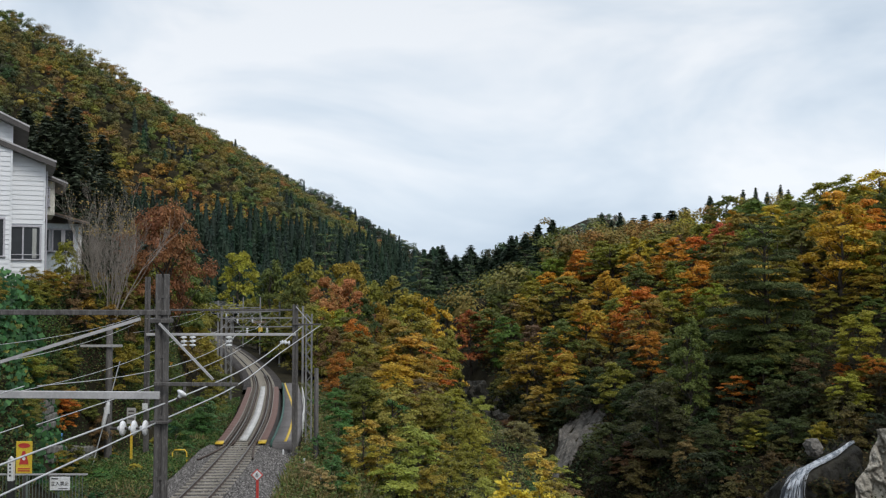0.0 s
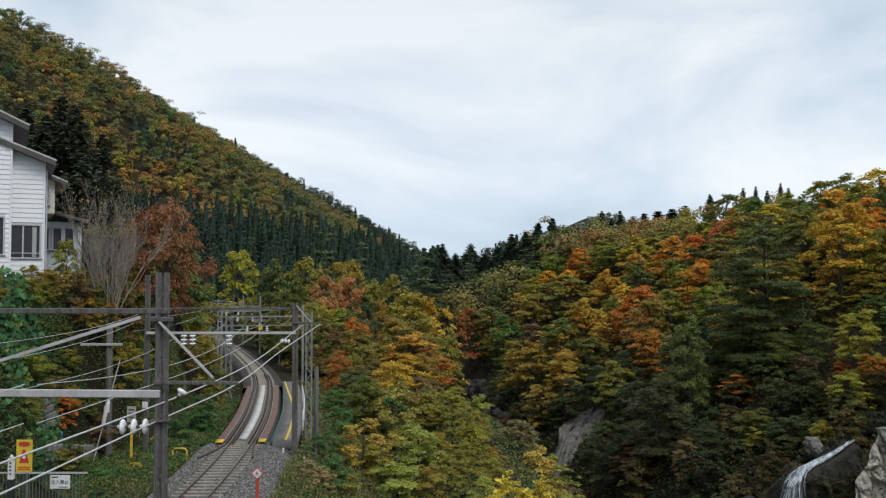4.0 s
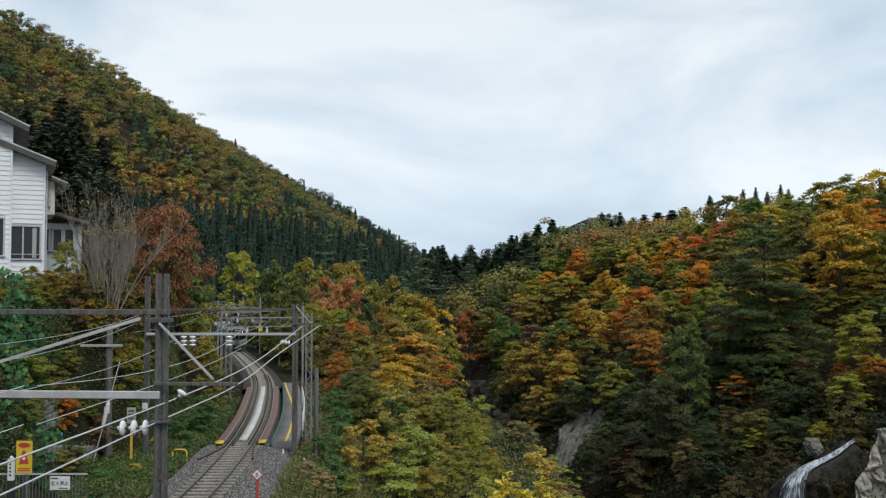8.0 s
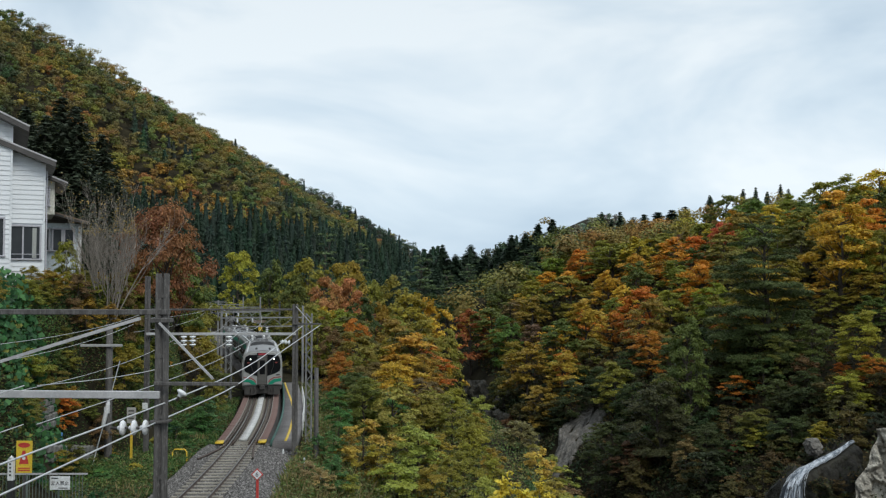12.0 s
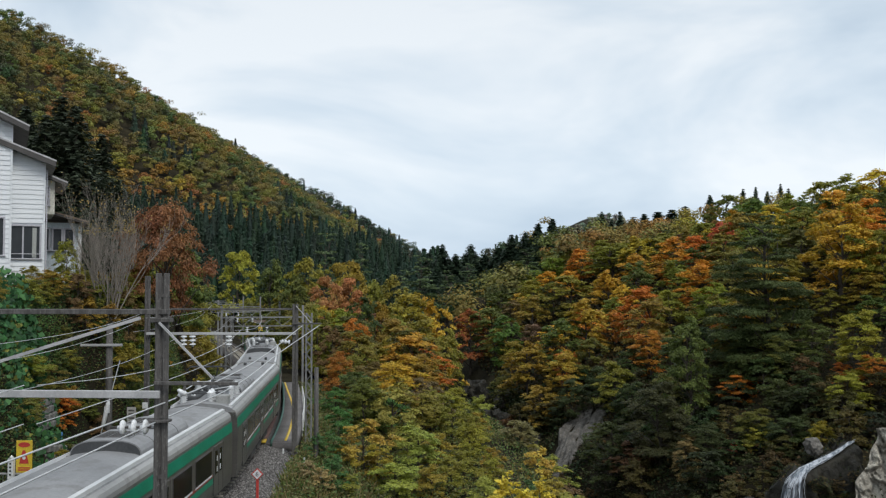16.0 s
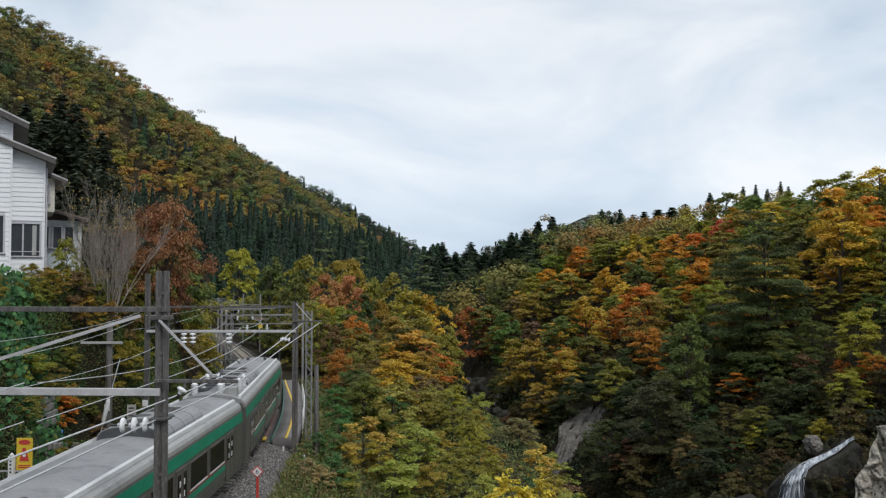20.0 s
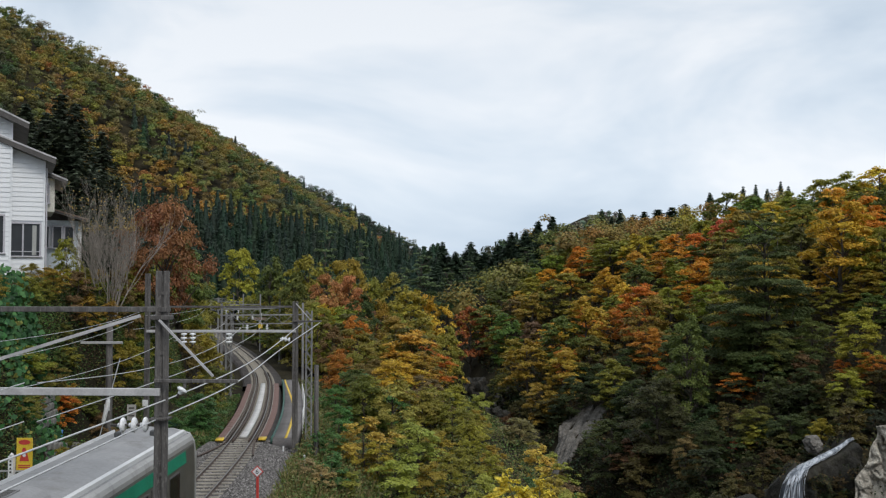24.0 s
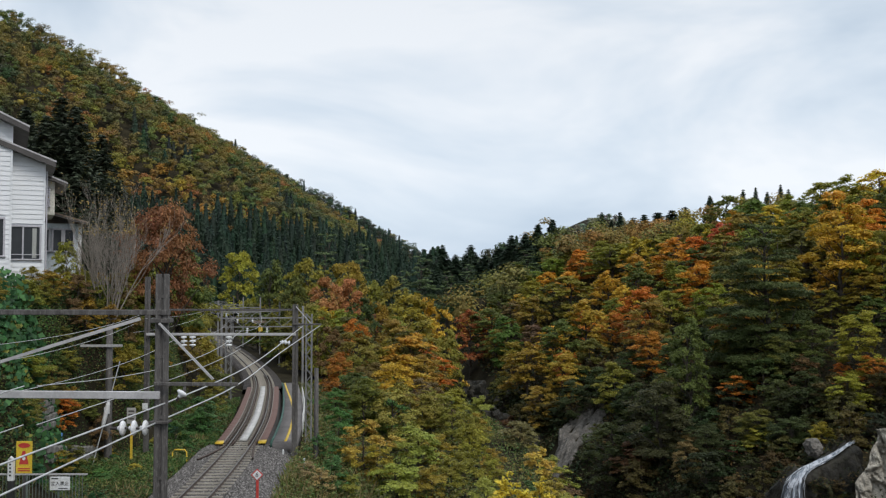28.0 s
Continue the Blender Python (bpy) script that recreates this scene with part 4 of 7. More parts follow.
        slab(-0.37, 0.37, 0.95, 3.10, 0.035, UNDER, "end_door_frame", face, "", 0.01, 0.275)
        slab(-0.31, 0.31, 1.0, 3.02, 0.05, INOX, "end_door", face, "grey gangway door", 0.02, 0.27)
        slab(-0.20, 0.20, 1.75, 2.80, 0.012, DARKGLASS, "door_window", face, "", 0.005, 0.318)
        slab(-0.40, 0.40, 3.14, 3.36, 0.03, DARKGLASS, "display_box", face, "", 0.01, 0.29)
        slab(-0.30, 0.30, 3.18, 3.32, 0.012, DISPLAY, "destination_display", face, "dim red destination display", 0.0, 0.318)
        slab(-1.32, -0.42, 0.22, 0.88, 0.06, UNDER, "skirt", face, "dark skirt plate", 0.04, 0.16)
        slab(0.42, 1.32, 0.22, 0.88, 0.06, UNDER, "skirt", face, "dark skirt plate", 0.04, 0.16)
        slab(-1.2, 1.2, 0.30, 0.90, 0.05, UNDER, "end_sill", face, "", 0.02, 0.02)
        slab(-0.20, 0.20, 0.62, 0.98, 0.42, UNDER, "coupler", face, "", 0.05, 0.1)
        for x in (-0.85, -0.6, 0.6, 0.85):
            tube("hose", [(x, y + cab * 0.24, 0.86), (x + 0.03, y + cab * 0.36, 0.62), (x, y + cab * 0.24, 0.40)], 0.03, UNDER, face, n=6)
    return car


def train_s(t):
    """How far along the line the front of the train is at t seconds."""
    if t < 9:
        return 118.5 + 18.3 * (9 - t) + 0.0
    u = t - 17
    return -0.01352973 * u ** 3 + 0.38363546 * u ** 2 - 10.07434703 * u + 6.45526504 - 1.2 * float(smooth(10, 14.5, t)) - 0.5 * float(smooth(15, 18, t)) + 1.9 * float(smooth(20.5, 25, t))


CARS = [train_car(-1, 0, True), train_car(1, 1, False), train_car(-1, 0, False), train_car(1, 1, False)]


def motions():
    times = [i * 0.5 for i in range(57)]
    for k, car in enumerate(CARS):
        rows = []
        for t in times:
            s = train_s(t) + LEN / 2 + 0.3 + k * 20.0
            a, b = on_line(s - 6.9)[0], on_line(s + 6.9)[0]
            m, d = (a + b) / 2, b - a
            yaw = math.degrees(math.atan2(-d[0], d[1]))
            rows.append((t, pose(*m, math.degrees(math.atan2(d[2], math.hypot(d[0], d[1]))), 0, yaw)))
        walk(car, rows)
    # the water shivers down and back a little
    for i, st in enumerate(STRANDS):
        walk(st, [(t, pose(-0.05 * d, 0, -0.06 * d)) for t, d in ((j * 0.5, math.sin(j * 2.1 + i * 1.9) + math.sin(j * 1.3 + i)) for j in range(57))])
# ---------------------------------------------------------------- trees
def leaf_quads(rng, pts, nrm, size, aspect=0.62, tri=False):
    """A small rhombic leaf at each point, facing about nrm; far off, a three-cornered one."""
    n = len(pts)
    nrm = nrm / (np.linalg.norm(nrm, axis=1)[:, None] + 1e-9)
    r = rng.normal(size=(n, 3))
    u = np.cross(nrm, r)
    u /= np.linalg.norm(u, axis=1)[:, None] + 1e-9
    w = np.cross(nrm, u)
    s = (size * rng.uniform(0.65, 1.35, n))[:, None] / 2
    if tri:
        v = np.stack([pts + u * s * 1.1, pts - u * s * 0.7 + w * s * aspect * 1.25, pts - u * s * 0.7 - w * s * aspect * 1.25 + nrm * s * 0.2], 1)
        return v.reshape(-1, 3), np.arange(n * 3).reshape(n, 3)
    v = np.stack([pts + u * s, pts + w * s * aspect + nrm * s * 0.15, pts - u * s, pts - w * s * aspect + nrm * s * 0.15], 1)
    return v.reshape(-1, 3), np.arange(n * 4).reshape(n, 4)


def in_puffs(rng, puffs, per_area, up=0.9):
    """Points and facings through flattened sprays (centre, radii)."""
    ps, ns = [], []
    for c, r in puffs:
        c, r = np.asarray(c), np.asarray(r)
        k = max(5, int(per_area * (r[0] * r[1] + r[0] * r[2] + r[1] * r[2]) * 1.4))
        d = rng.normal(size=(k, 3))
        d /= np.linalg.norm(d, axis=1)[:, None]
        q = rng.uniform(0.12, 1.15, k) ** 0.6
        off = d * r * q[:, None]
        out = c[:2] / (np.hypot(c[0], c[1]) + 1e-6)
        off[:, 2] -= 0.28 * (off[:, 0] * out[0] + off[:, 1] * out[1])      # sprays hang outwards
        ps.append(c + off)
        o = d / r
        o /= np.linalg.norm(o, axis=1)[:, None]
        ns.append(o * 0.45 + np.array((out[0] * 0.25, out[1] * 0.25, up)) + rng.normal(size=(k, 3)) * 0.36)
    return np.concatenate(ps), np.concatenate(ns)


def broad_puffs(rng, h, r, count=42, low=0.12, flat=0.36):
    """Boughs of a broadleaf crown: many small level sprays in an uneven, open envelope."""
    puffs, tips = [], []
    a0 = rng.uniform(0, 6.28, 4)
    boughs = max(9, count // 9)
    for i in range(boughs):
        f = ((i + rng.uniform(0.1, 0.9)) / boughs) ** 0.80
        z = h * (low + (0.95 - low) * f)
        a = i * 2.39996 + rng.uniform(-0.5, 0.5)
        lobes = 1 + 0.22 * math.sin(2 * a + a0[0]) + 0.16 * math.sin(3 * a + a0[1] + 4 * f)
        rr = r * math.sin(math.pi * (0.20 + 0.74 * f)) ** 0.7 * lobes * rng.uniform(0.72, 1.0)
        for j in range(count // boughs):
            t = rng.uniform(0.22, 1.0) ** 0.6
            b = a + rng.normal() * 0.42
            p = np.array((rr * t * math.cos(b), rr * t * math.sin(b), z + 0.10 * rr * t + rng.normal() * 0.075 * r))
            s = r * rng.uniform(0.085, 0.20) * (1.15 - 0.35 * t)
            puffs.append((p, (s * rng.uniform(0.9, 1.4), s * rng.uniform(0.9, 1.4), s * flat * rng.uniform(0.7, 1.3))))
            if j % 7 == 0:
                tips.append(p)
    return puffs, tips


def limbs(rng, h, tips, r0, lean=(0, 0)):
    pieces = []
    top = np.array((lean[0], lean[1], h * 0.86))
    zs = np.linspace(0, 1, 6)
    core = np.stack([zs * top[0], zs * top[1], zs * top[2]], -1) + np.concatenate([np.zeros((1, 3)), rng.normal(size=(5, 3)) * (0.02 * h, 0.02 * h, 0)])
    pieces.append(tube_np(core, r0 * (1.25 - 1.05 * zs ** 0.8), 7))
    for p in tips:
        z = max(0.15 * h, p[2] - np.hypot(p[0], p[1]) * 0.75 - 0.06 * h)
        b = np.array((np.interp(z, core[:, 2], core[:, 0]), np.interp(z, core[:, 2], core[:, 1]), z))
        mid_ = (b + p) / 2 + np.array((0, 0, -0.02 * h)) + rng.normal(size=3) * 0.02 * h
        pieces.append(tube_np([b, mid_, p], [r0 * 0.34, r0 * 0.20, r0 * 0.05], 4))
    return join_np(pieces)


def broadleaf(seed, h, r, leaf, dens, count=42, low=0.12, trunk=0.02, flat=0.34):
    rng = np.random.default_rng(seed)
    puffs, tips = broad_puffs(rng, h, r, count, low, flat + 0.12 * rng.random())
    p, n = in_puffs(rng, puffs, dens)
    v, f = leaf_quads(rng, p, n, leaf, 0.62, True)
    tv, tf = limbs(rng, h, tips, h * trunk)
    return mesh_np("crown", v, f, LEAF), mesh_np("trunk", tv, tf, BARK, smooth=True)


def conifer_points(rng, h, r, dens, droop=0.35, low=0.12, gap=0.030, fuzz=0.0, power=0.78):
    ps, ns, br = [], [], []
    z = h * low
    while z < h * 0.985:
        f = (z / h - low) / (1 - low)
        rr = r * (1 - f) ** power * rng.uniform(0.82, 1.12) + 0.015 * r
        k = max(4, int(3 + 5 * (1 - f)))
        a0 = rng.uniform(0, 6.28)
        for j in range(k):
            a = a0 + 6.283 * j / k + rng.uniform(-0.3, 0.3)
            L = rr * rng.uniform(0.7, 1.12)
            m = max(3, int(dens * L))
            t = rng.uniform(0.15, 1.0, m)
            side = rng.normal(size=m) * 0.16 * L * (0.35 + t)
            x = np.cos(a) * t * L - np.sin(a) * side
            y = np.sin(a) * t * L + np.cos(a) * side
            zz = z - droop * L * t ** 1.5 + rng.normal(size=m) * (0.05 + fuzz) * L + 0.1 * L * t ** 3
            ps.append(np.stack([x, y, zz], -1))
            ns.append(np.stack([np.cos(a) * 0.5 + 0 * t, np.sin(a) * 0.5 + 0 * t, 0.9 + 0 * t], -1) + rng.normal(size=(m, 3)) * 0.35)
            br.append((z, a, L))
        z += h * gap * rng.uniform(0.8, 1.25)
    return np.concatenate(ps), np.concatenate(ns), br


def cedar(seed, h, r, leaf, dens, low=0.12, gap=0.030, fuzz=0.06):
    rng = np.random.default_rng(seed)
    p, n, br = conifer_points(rng, h, r, dens, low=low, gap=gap, fuzz=fuzz)
    v, f = leaf_quads(rng, p, n, leaf, 0.5, True)
    zs = np.linspace(0, 1, 6)
    tv, tf = tube_np(np.stack([0 * zs, 0 * zs, zs * h * 0.98], -1), h * 0.017 * (1.1 - zs), 7)
    return mesh_np("crown", v, f, NEEDLE), mesh_np("trunk", tv, tf, BARK, smooth=True)


def red_pine(seed, h, r, leaf, dens, levels=17, low=0.2, taper=0.62):
    """A pine: tiers of long level boughs, each a thin pad of needles, with gaps that show the stem."""
    rng = np.random.default_rng(seed)
    ps, ns, tips = [], [], []
    for i in range(levels):
        f = low + (0.97 - low) * ((i + rng.uniform(-0.2, 0.2)) / (levels - 1))
        k = max(3, int(round(3 + 4 * (1 - f))))
        a0 = rng.uniform(0, 6.28)
        for j in range(k):
            a = a0 + 6.283 * j / k + rng.uniform(-0.35, 0.35)
            L = r * max(0.10, 1.05 - f) ** taper * rng.uniform(0.45, 1.18)
            z0 = h * f + rng.normal() * 0.022 * h
            m = max(6, int(dens * L * L))
            t = rng.uniform(0.20, 1.0, m) ** 0.75
            side = rng.normal(size=m) * L * 0.17 * np.sin(np.pi * np.clip(t * 0.85 + 0.1, 0, 1))
            sub_pad = np.floor(t * 3.999) * 0.05 * L * rng.uniform(0.4, 1.0)
            zz = z0 + 0.16 * L * t - 0.20 * L * t ** 2 + sub_pad * 0.5 + rng.normal(size=m) * 0.030 * L - np.abs(side) * 0.18
            ps.append(np.stack([np.cos(a) * t * L - np.sin(a) * side, np.sin(a) * t * L + np.cos(a) * side, zz], -1))
            ns.append(np.array((0.25 * math.cos(a), 0.25 * math.sin(a), 0.9)) + rng.normal(size=(m, 3)) * 0.38)
            if j % 2 == 0:
                tips.append(np.array((math.cos(a) * L * 0.75, math.sin(a) * L * 0.75, z0)))
    p, n = np.concatenate(ps), np.concatenate(ns)
    v, f = leaf_quads(rng, p, n, leaf, 0.34, True)
    tv, tf = limbs(rng, h, tips, h * 0.016)
    return mesh_np("crown", v, f, NEEDLE), mesh_np("trunk", tv, tf, BARK, smooth=True)


def tree(meshes, x, y, scale, colour, label, turn=0.0, sink=0.3, name="tree", category="tree", group="", z=None, wide=1.0):
    t = thing(name, None, label, category, group)
    zz = float(ground(x, y)) - sink if z is None else z
    t.matrix_basis = pose(x, y, zz, 0, 0, turn)
    for nm, me in (("trunk", meshes[1]), ("crown", meshes[0])):
        ob = new(nm, me)
        ob.parent = t
        ob.scale = (scale * wide, scale * wide, scale)
        ob.color = (*colour, 1)
    return t


GOLD, OLIVE, RUST, RED = (0.54, 0.335, 0.044), (0.262, 0.252, 0.043), (0.53, 0.205, 0.036), (0.56, 0.135, 0.070)
GREEN, DEEP, YELLOW_L, BROWN = (0.130, 0.165, 0.038), (0.070, 0.092, 0.030), (0.62, 0.49, 0.060), (0.21, 0.148, 0.060)
MOSS, LEMON, AMBER, BRICK, PLUM, PEACH = (0.165, 0.170, 0.038), (0.35, 0.325, 0.046), (0.335, 0.250, 0.038), (0.38, 0.140, 0.050), (0.200, 0.120, 0.070), (0.46, 0.225, 0.095)
WORDS = {MOSS: "mossy green", LEMON: "lemon-green", AMBER: "amber", BRICK: "brick-red", PLUM: "plum brown", PEACH: "peach-orange", GOLD: "golden-orange", OLIVE: "olive-yellow", RUST: "rust-orange", RED: "scarlet", GREEN: "green", DEEP: "dark green", YELLOW_L: "bright yellow", BROWN: "russet brown"}

NEARBY = [broadleaf(10 + i, 10.0, 4.0, 0.20, 115, 160, 0.08) for i in range(4)]
MID = [broadleaf(20 + i, 10.0, 4.0, 0.27, 68, 150, 0.10) for i in range(5)]
FAR = [broadleaf(30 + i, 10.0, 4.0, 0.36, 42, 130, 0.14) for i in range(5)]


def by_distance(rng, y):
    """Finer leaves on the trees that stand nearer."""
    pool = NEARBY if y < 82 else MID if y < 118 else FAR
    return pool[rng.integers(len(pool))]


SMALL = [broadleaf(40 + i, 4.5, 2.3, 0.17, 165, 110, 0.06) for i in range(5)]     # seen from 30 to 60 m
SHRUB = [broadleaf(45 + i, 4.5, 2.4, 0.24, 92, 100, 0.04) for i in range(4)]
CEDAR = [cedar(60 + i, 20.0, 3.4, 0.55, 34, 0.12, 0.024, 0.14) for i in range(4)]
HOUSE_CEDAR = [cedar(66 + i, 20.0, 3.4, 0.32, 40, 0.06, 0.019, 0.20) for i in range(2)]


def shade(c, rng, k=0.2):
    return tuple(float(max(0.004, v * rng.uniform(1 - k, 1 + k))) for v in c)


# single trees that stand out: place, size, breadth, colour
SLOPE_TREES = ((42.2, 94.8, 1.13, 1.12, GOLD), (52.3, 133.5, 0.34, 1.38, PLUM), (38, 129.2, 0.62, 1.82, GREEN), (33, 126, 0.67, 1.36, OLIVE), (29.7, 119.2, 0.58, 1.22, LEMON), (22.6, 83, 1.07, 0.64, GREEN), (25.4, 116.5, 0.82, 1.12, RUST), (23.7, 103, 0.61, 1.23, RUST), (22.8, 120.5, 0.57, 1.06, RUST), (24.2, 177.8, 0.65, 2.6, AMBER), (22.6, 204, 0.46, 2.11, GOLD), (29.2, 156.5, 0.75, 2.32, OLIVE), (36.1, 156.5, 0.61, 2.01, OLIVE), (35.8, 146.2, 0.41, 1.97, GOLD), (20.8, 146.2, 0.82, 1.69, OLIVE), (26.2, 145.8, 0.61, 1.5, AMBER), (15.9, 172.8, 0.82, 1.59, GREEN), (11.1, 184.2, 0.72, 1.41, AMBER))
SLOPE_TREES2 = ((4.5, 188, 0.63, 1.41, GOLD), (4.5, 148.5, 1.14, 0.78, BRICK), (8, 154.8, 0.54, 1.26, RUST), (11.6, 152.8, 0.64, 1.12, BROWN), (13.5, 136, 0.65, 1.12, PLUM), (10.8, 118, 0.79, 1.27, AMBER), (15.6, 123.8, 0.61, 1.29, OLIVE), (15.6, 114, 0.51, 0.98, RUST), (18, 111, 0.62, 1.12, MOSS), (18.6, 136.8, 0.48, 1.35, GREEN), (17.4, 100.5, 0.53, 1.12, DEEP), (14.5, 101.5, 0.51, 1.12, DEEP), (11.6, 105.5, 0.53, 1.31, AMBER), (8.2, 103, 0.42, 1.5, LEMON), (27.2, 82.2, 0.28, 1.97, RUST), (23.8, 73, 0.13, 1.56, RED), (35, 75.8, 0.59, 1.17, LEMON), (31.5, 70.2, 0.41, 1.29, LEMON))
SLOPE_TREES3 = ((35, 73.2, 0.29, 1.29, RUST), (33.7, 76.2, 0.21, 1.35, RUST), (40.9, 85.5, 0.41, 1.52, GREEN), (45.4, 92.5, 0.73, 0.68, OLIVE), (25.1, 72, 0.34, 1.65, MOSS), (26.5, 68.8, 0.31, 1.62, DEEP), (21.4, 73.5, 0.39, 1.3, DEEP), (19.4, 72.5, 0.41, 0.96, BROWN), (15.5, 82.2, 0.58, 1.39, DEEP), (25, 71.2, 0.24, 1.59, LEMON), (19.2, 91, 0.51, 1.24, DEEP), (20.1, 85.2, 0.43, 1.25, DEEP), (28, 66.8, 0.26, 1.37, AMBER))
SLOPE_TREES4 = ((33.7, 81.8, 0.46, 1.12, GREEN), (30.5, 75, 0.36, 1.32, DEEP), (40, 92.5, 0.41, 1.27, OLIVE), (30.6, 81.8, 0.46, 1.12, MOSS), (43, 91.5, 0.44, 1.32, AMBER), (28, 88.2, 0.49, 1.12, MOSS), (31.3, 109.2, 0.52, 1.12, MOSS), (21, 102.5, 0.52, 1.25, DEEP), (8.2, 123, 0.52, 1.12, MOSS), (22.2, 89.2, 0.45, 1.12, MOSS))
SKYLINE_TREES = ((61, 125, 0.96, 1.07, YELLOW_L), (61.2, 135, 0.94, 1.04, OLIVE), (61.1, 145, 0.97, 1.09, OLIVE), (58.4, 150, 0.83, 1.2, OLIVE), (52.3, 165, 1.1, 1.13, MOSS), (55.2, 160, 0.96, 0.95, MOSS), (42.3, 135, 0.79, 0.8, RED), (40.8, 150, 0.59, 1.37, PLUM), (51.4, 140, 0.7, 1.33, YELLOW_L), (43.2, 150, 0.67, 1.42, OLIVE), (41.3, 165, 0.54, 1.93, OLIVE), (37.1, 170, 0.52, 2.27, OLIVE), (55.9, 120, 0.79, 1.2, OLIVE), (52.3, 130, 0.61, 1.35, OLIVE))
BANK_TREES = ((-2.2, 91.2, 0.56, 1.63, RUST), (-5.5, 94.5, 0.60, 1.12, AMBER), (-12.1, 91, 0.45, 1.06, LEMON), (0.7, 68, 0.34, 1.41, LEMON), (-10.1, 111.8, 0.6, 1.32, OLIVE), (-1.7, 80, 0.48, 1.2, AMBER), (-8.0, 79, 0.50, 0.9, OLIVE))
NECK_TREES = ((-17.8, 118, 1.57, 0.38, OLIVE), (-18.6, 112, 1.21, 0.38, GREEN), (-12.8, 122, 1.57, 0.49, AMBER), (-13.9, 108, 1.28, 0.53, PEACH), (-11.2, 110, 1.3, 0.45, PEACH), (-13.5, 96, 0.84, 0.61, OLIVE), (-9.3, 104, 1.03, 0.51, DEEP), (-9.1, 92, 0.82, 0.46, RUST), (-11.1, 90, 0.7, 0.73, BROWN), (-6.6, 125, 1.32, 0.69, OLIVE), (-10, 128, 1.31, 0.56, OLIVE), (-4.2, 118, 1.15, 0.91, AMBER), (-0.9, 122, 1.68, 0.39, GOLD), (-2.9, 108, 0.83, 1.14, OLIVE), (-5.5, 104, 0.8, 0.9, OLIVE), (0.4, 112, 1.37, 0.31, OLIVE), (-7.4, 88, 0.58, 0.91, OLIVE), (-7.6, 112, 1.01, 0.6, AMBER))


def planted(spots, rng, where, group):
    for x, y, s, wide, c in spots:
        wide = max(wide, 0.62)
        tree(by_distance(rng, y), x, y, s, shade(c, rng, 0.08), WORDS[c] + " broadleaf tree " + where, rng.uniform(0, 360), group=group, wide=wide)


def clear_of(x, y, spots, r):
    return all((x - q[0]) ** 2 + (y - q[1]) ** 2 > (r * q[3] ** 0.5) ** 2 for q in spots)


def on_slip(x, y, grow=1.0):
    """Over the bare landslip face or not."""
    dx, dy = np.asarray(x) - 14.2, np.asarray(y) - 97.0
    u, w = 0.866 * dx - 0.5 * dy, 0.5 * dx + 0.866 * dy
    return (u / 2.7) ** 2 + (w / 5.7) ** 2 < grow ** 2


def plant_slope():
    """Autumn trees over the slope beyond the gorge."""
    rng = np.random.default_rng(11)
    where, group = "on the gorge slope", "trees on the gorge slope"
    singles = SLOPE_TREES + SLOPE_TREES2 + SLOPE_TREES3 + SLOPE_TREES4 + SKYLINE_TREES
    planted(singles, rng, where, group)
    kinds, odds = [GOLD, OLIVE, RUST, GREEN, DEEP, YELLOW_L, BROWN], [0.22, 0.42, 0.03, 0.24, 0.06, 0.0, 0.03]
    for gy in np.arange(58, 172, 5.0):
        for gx in np.arange(0, 96, 5.0):
            x, y = gx + rng.uniform(-2.0, 2.0), gy + rng.uniform(-2.0, 2.0)
            e = x - float(gorge_x(y))
            if e < 7 or abs(x) > y * 0.54 + 4 or (24 < x < 36 and 74 < y < 92) or (x > 18 and y < 68) or (8.5 < x < 17 and 80 < y < 101) or not clear_of(x, y, singles, 3.6):
                continue
            # low on the slope darker leaf colours are likelier, in place of shade
            c = kinds[rng.choice(7, p=[0.22, 0.46, 0.02, 0.16, 0.0, 0.14, 0.0] if x > 42 or y > 128 else odds if e > 24 or y > 105 else [0.04, 0.24, 0.03, 0.36, 0.30, 0.0, 0.03] if y > 92 else [0.0, 0.07, 0.0, 0.40, 0.50, 0.0, 0.03])]
            tree(by_distance(rng, y), x, y, rng.uniform(0.55, 0.88), shade(c, rng), WORDS[c] + " broadleaf tree " + where, rng.uniform(0, 360), group=group, wide=rng.uniform(1.0, 1.3))


def plant_near_bank():
    """Trees between the railway and the gorge."""
    rng = np.random.default_rng(12)
    where, group = "between the railway and the gorge", "trees along the gorge edge"
    singles = BANK_TREES + NECK_TREES
    planted(singles, rng, where, group)
    kinds, odds = [GOLD, OLIVE, RUST, GREEN, YELLOW_L, BROWN], [0.08, 0.34, 0.05, 0.42, 0.03, 0.08]
    for gy in np.arange(60, 175, 4.6):
        for gx in np.arange(-40, 12, 4.4):
            x, y = gx + rng.uniform(-1.8, 1.8), gy + rng.uniform(-1.8, 1.8)
            d, e = x - float(line_x(y)), x - float(gorge_x(y))
            if d < 5.5 or e > -5.0 or x > -2.5 + 2.0 * (y < 66) or not clear_of(x, y, singles, 3.4):
                continue
            c = kinds[rng.choice(6, p=odds)]
            grow = 0.42 + 0.40 * float(smooth(60, 100, y))
            tree(by_distance(rng, y), x, y, rng.uniform(0.85, 1.15) * grow, shade(c, rng), WORDS[c] + " broadleaf tree " + where, rng.uniform(0, 360), group=group, wide=rng.uniform(1.0, 1.3))


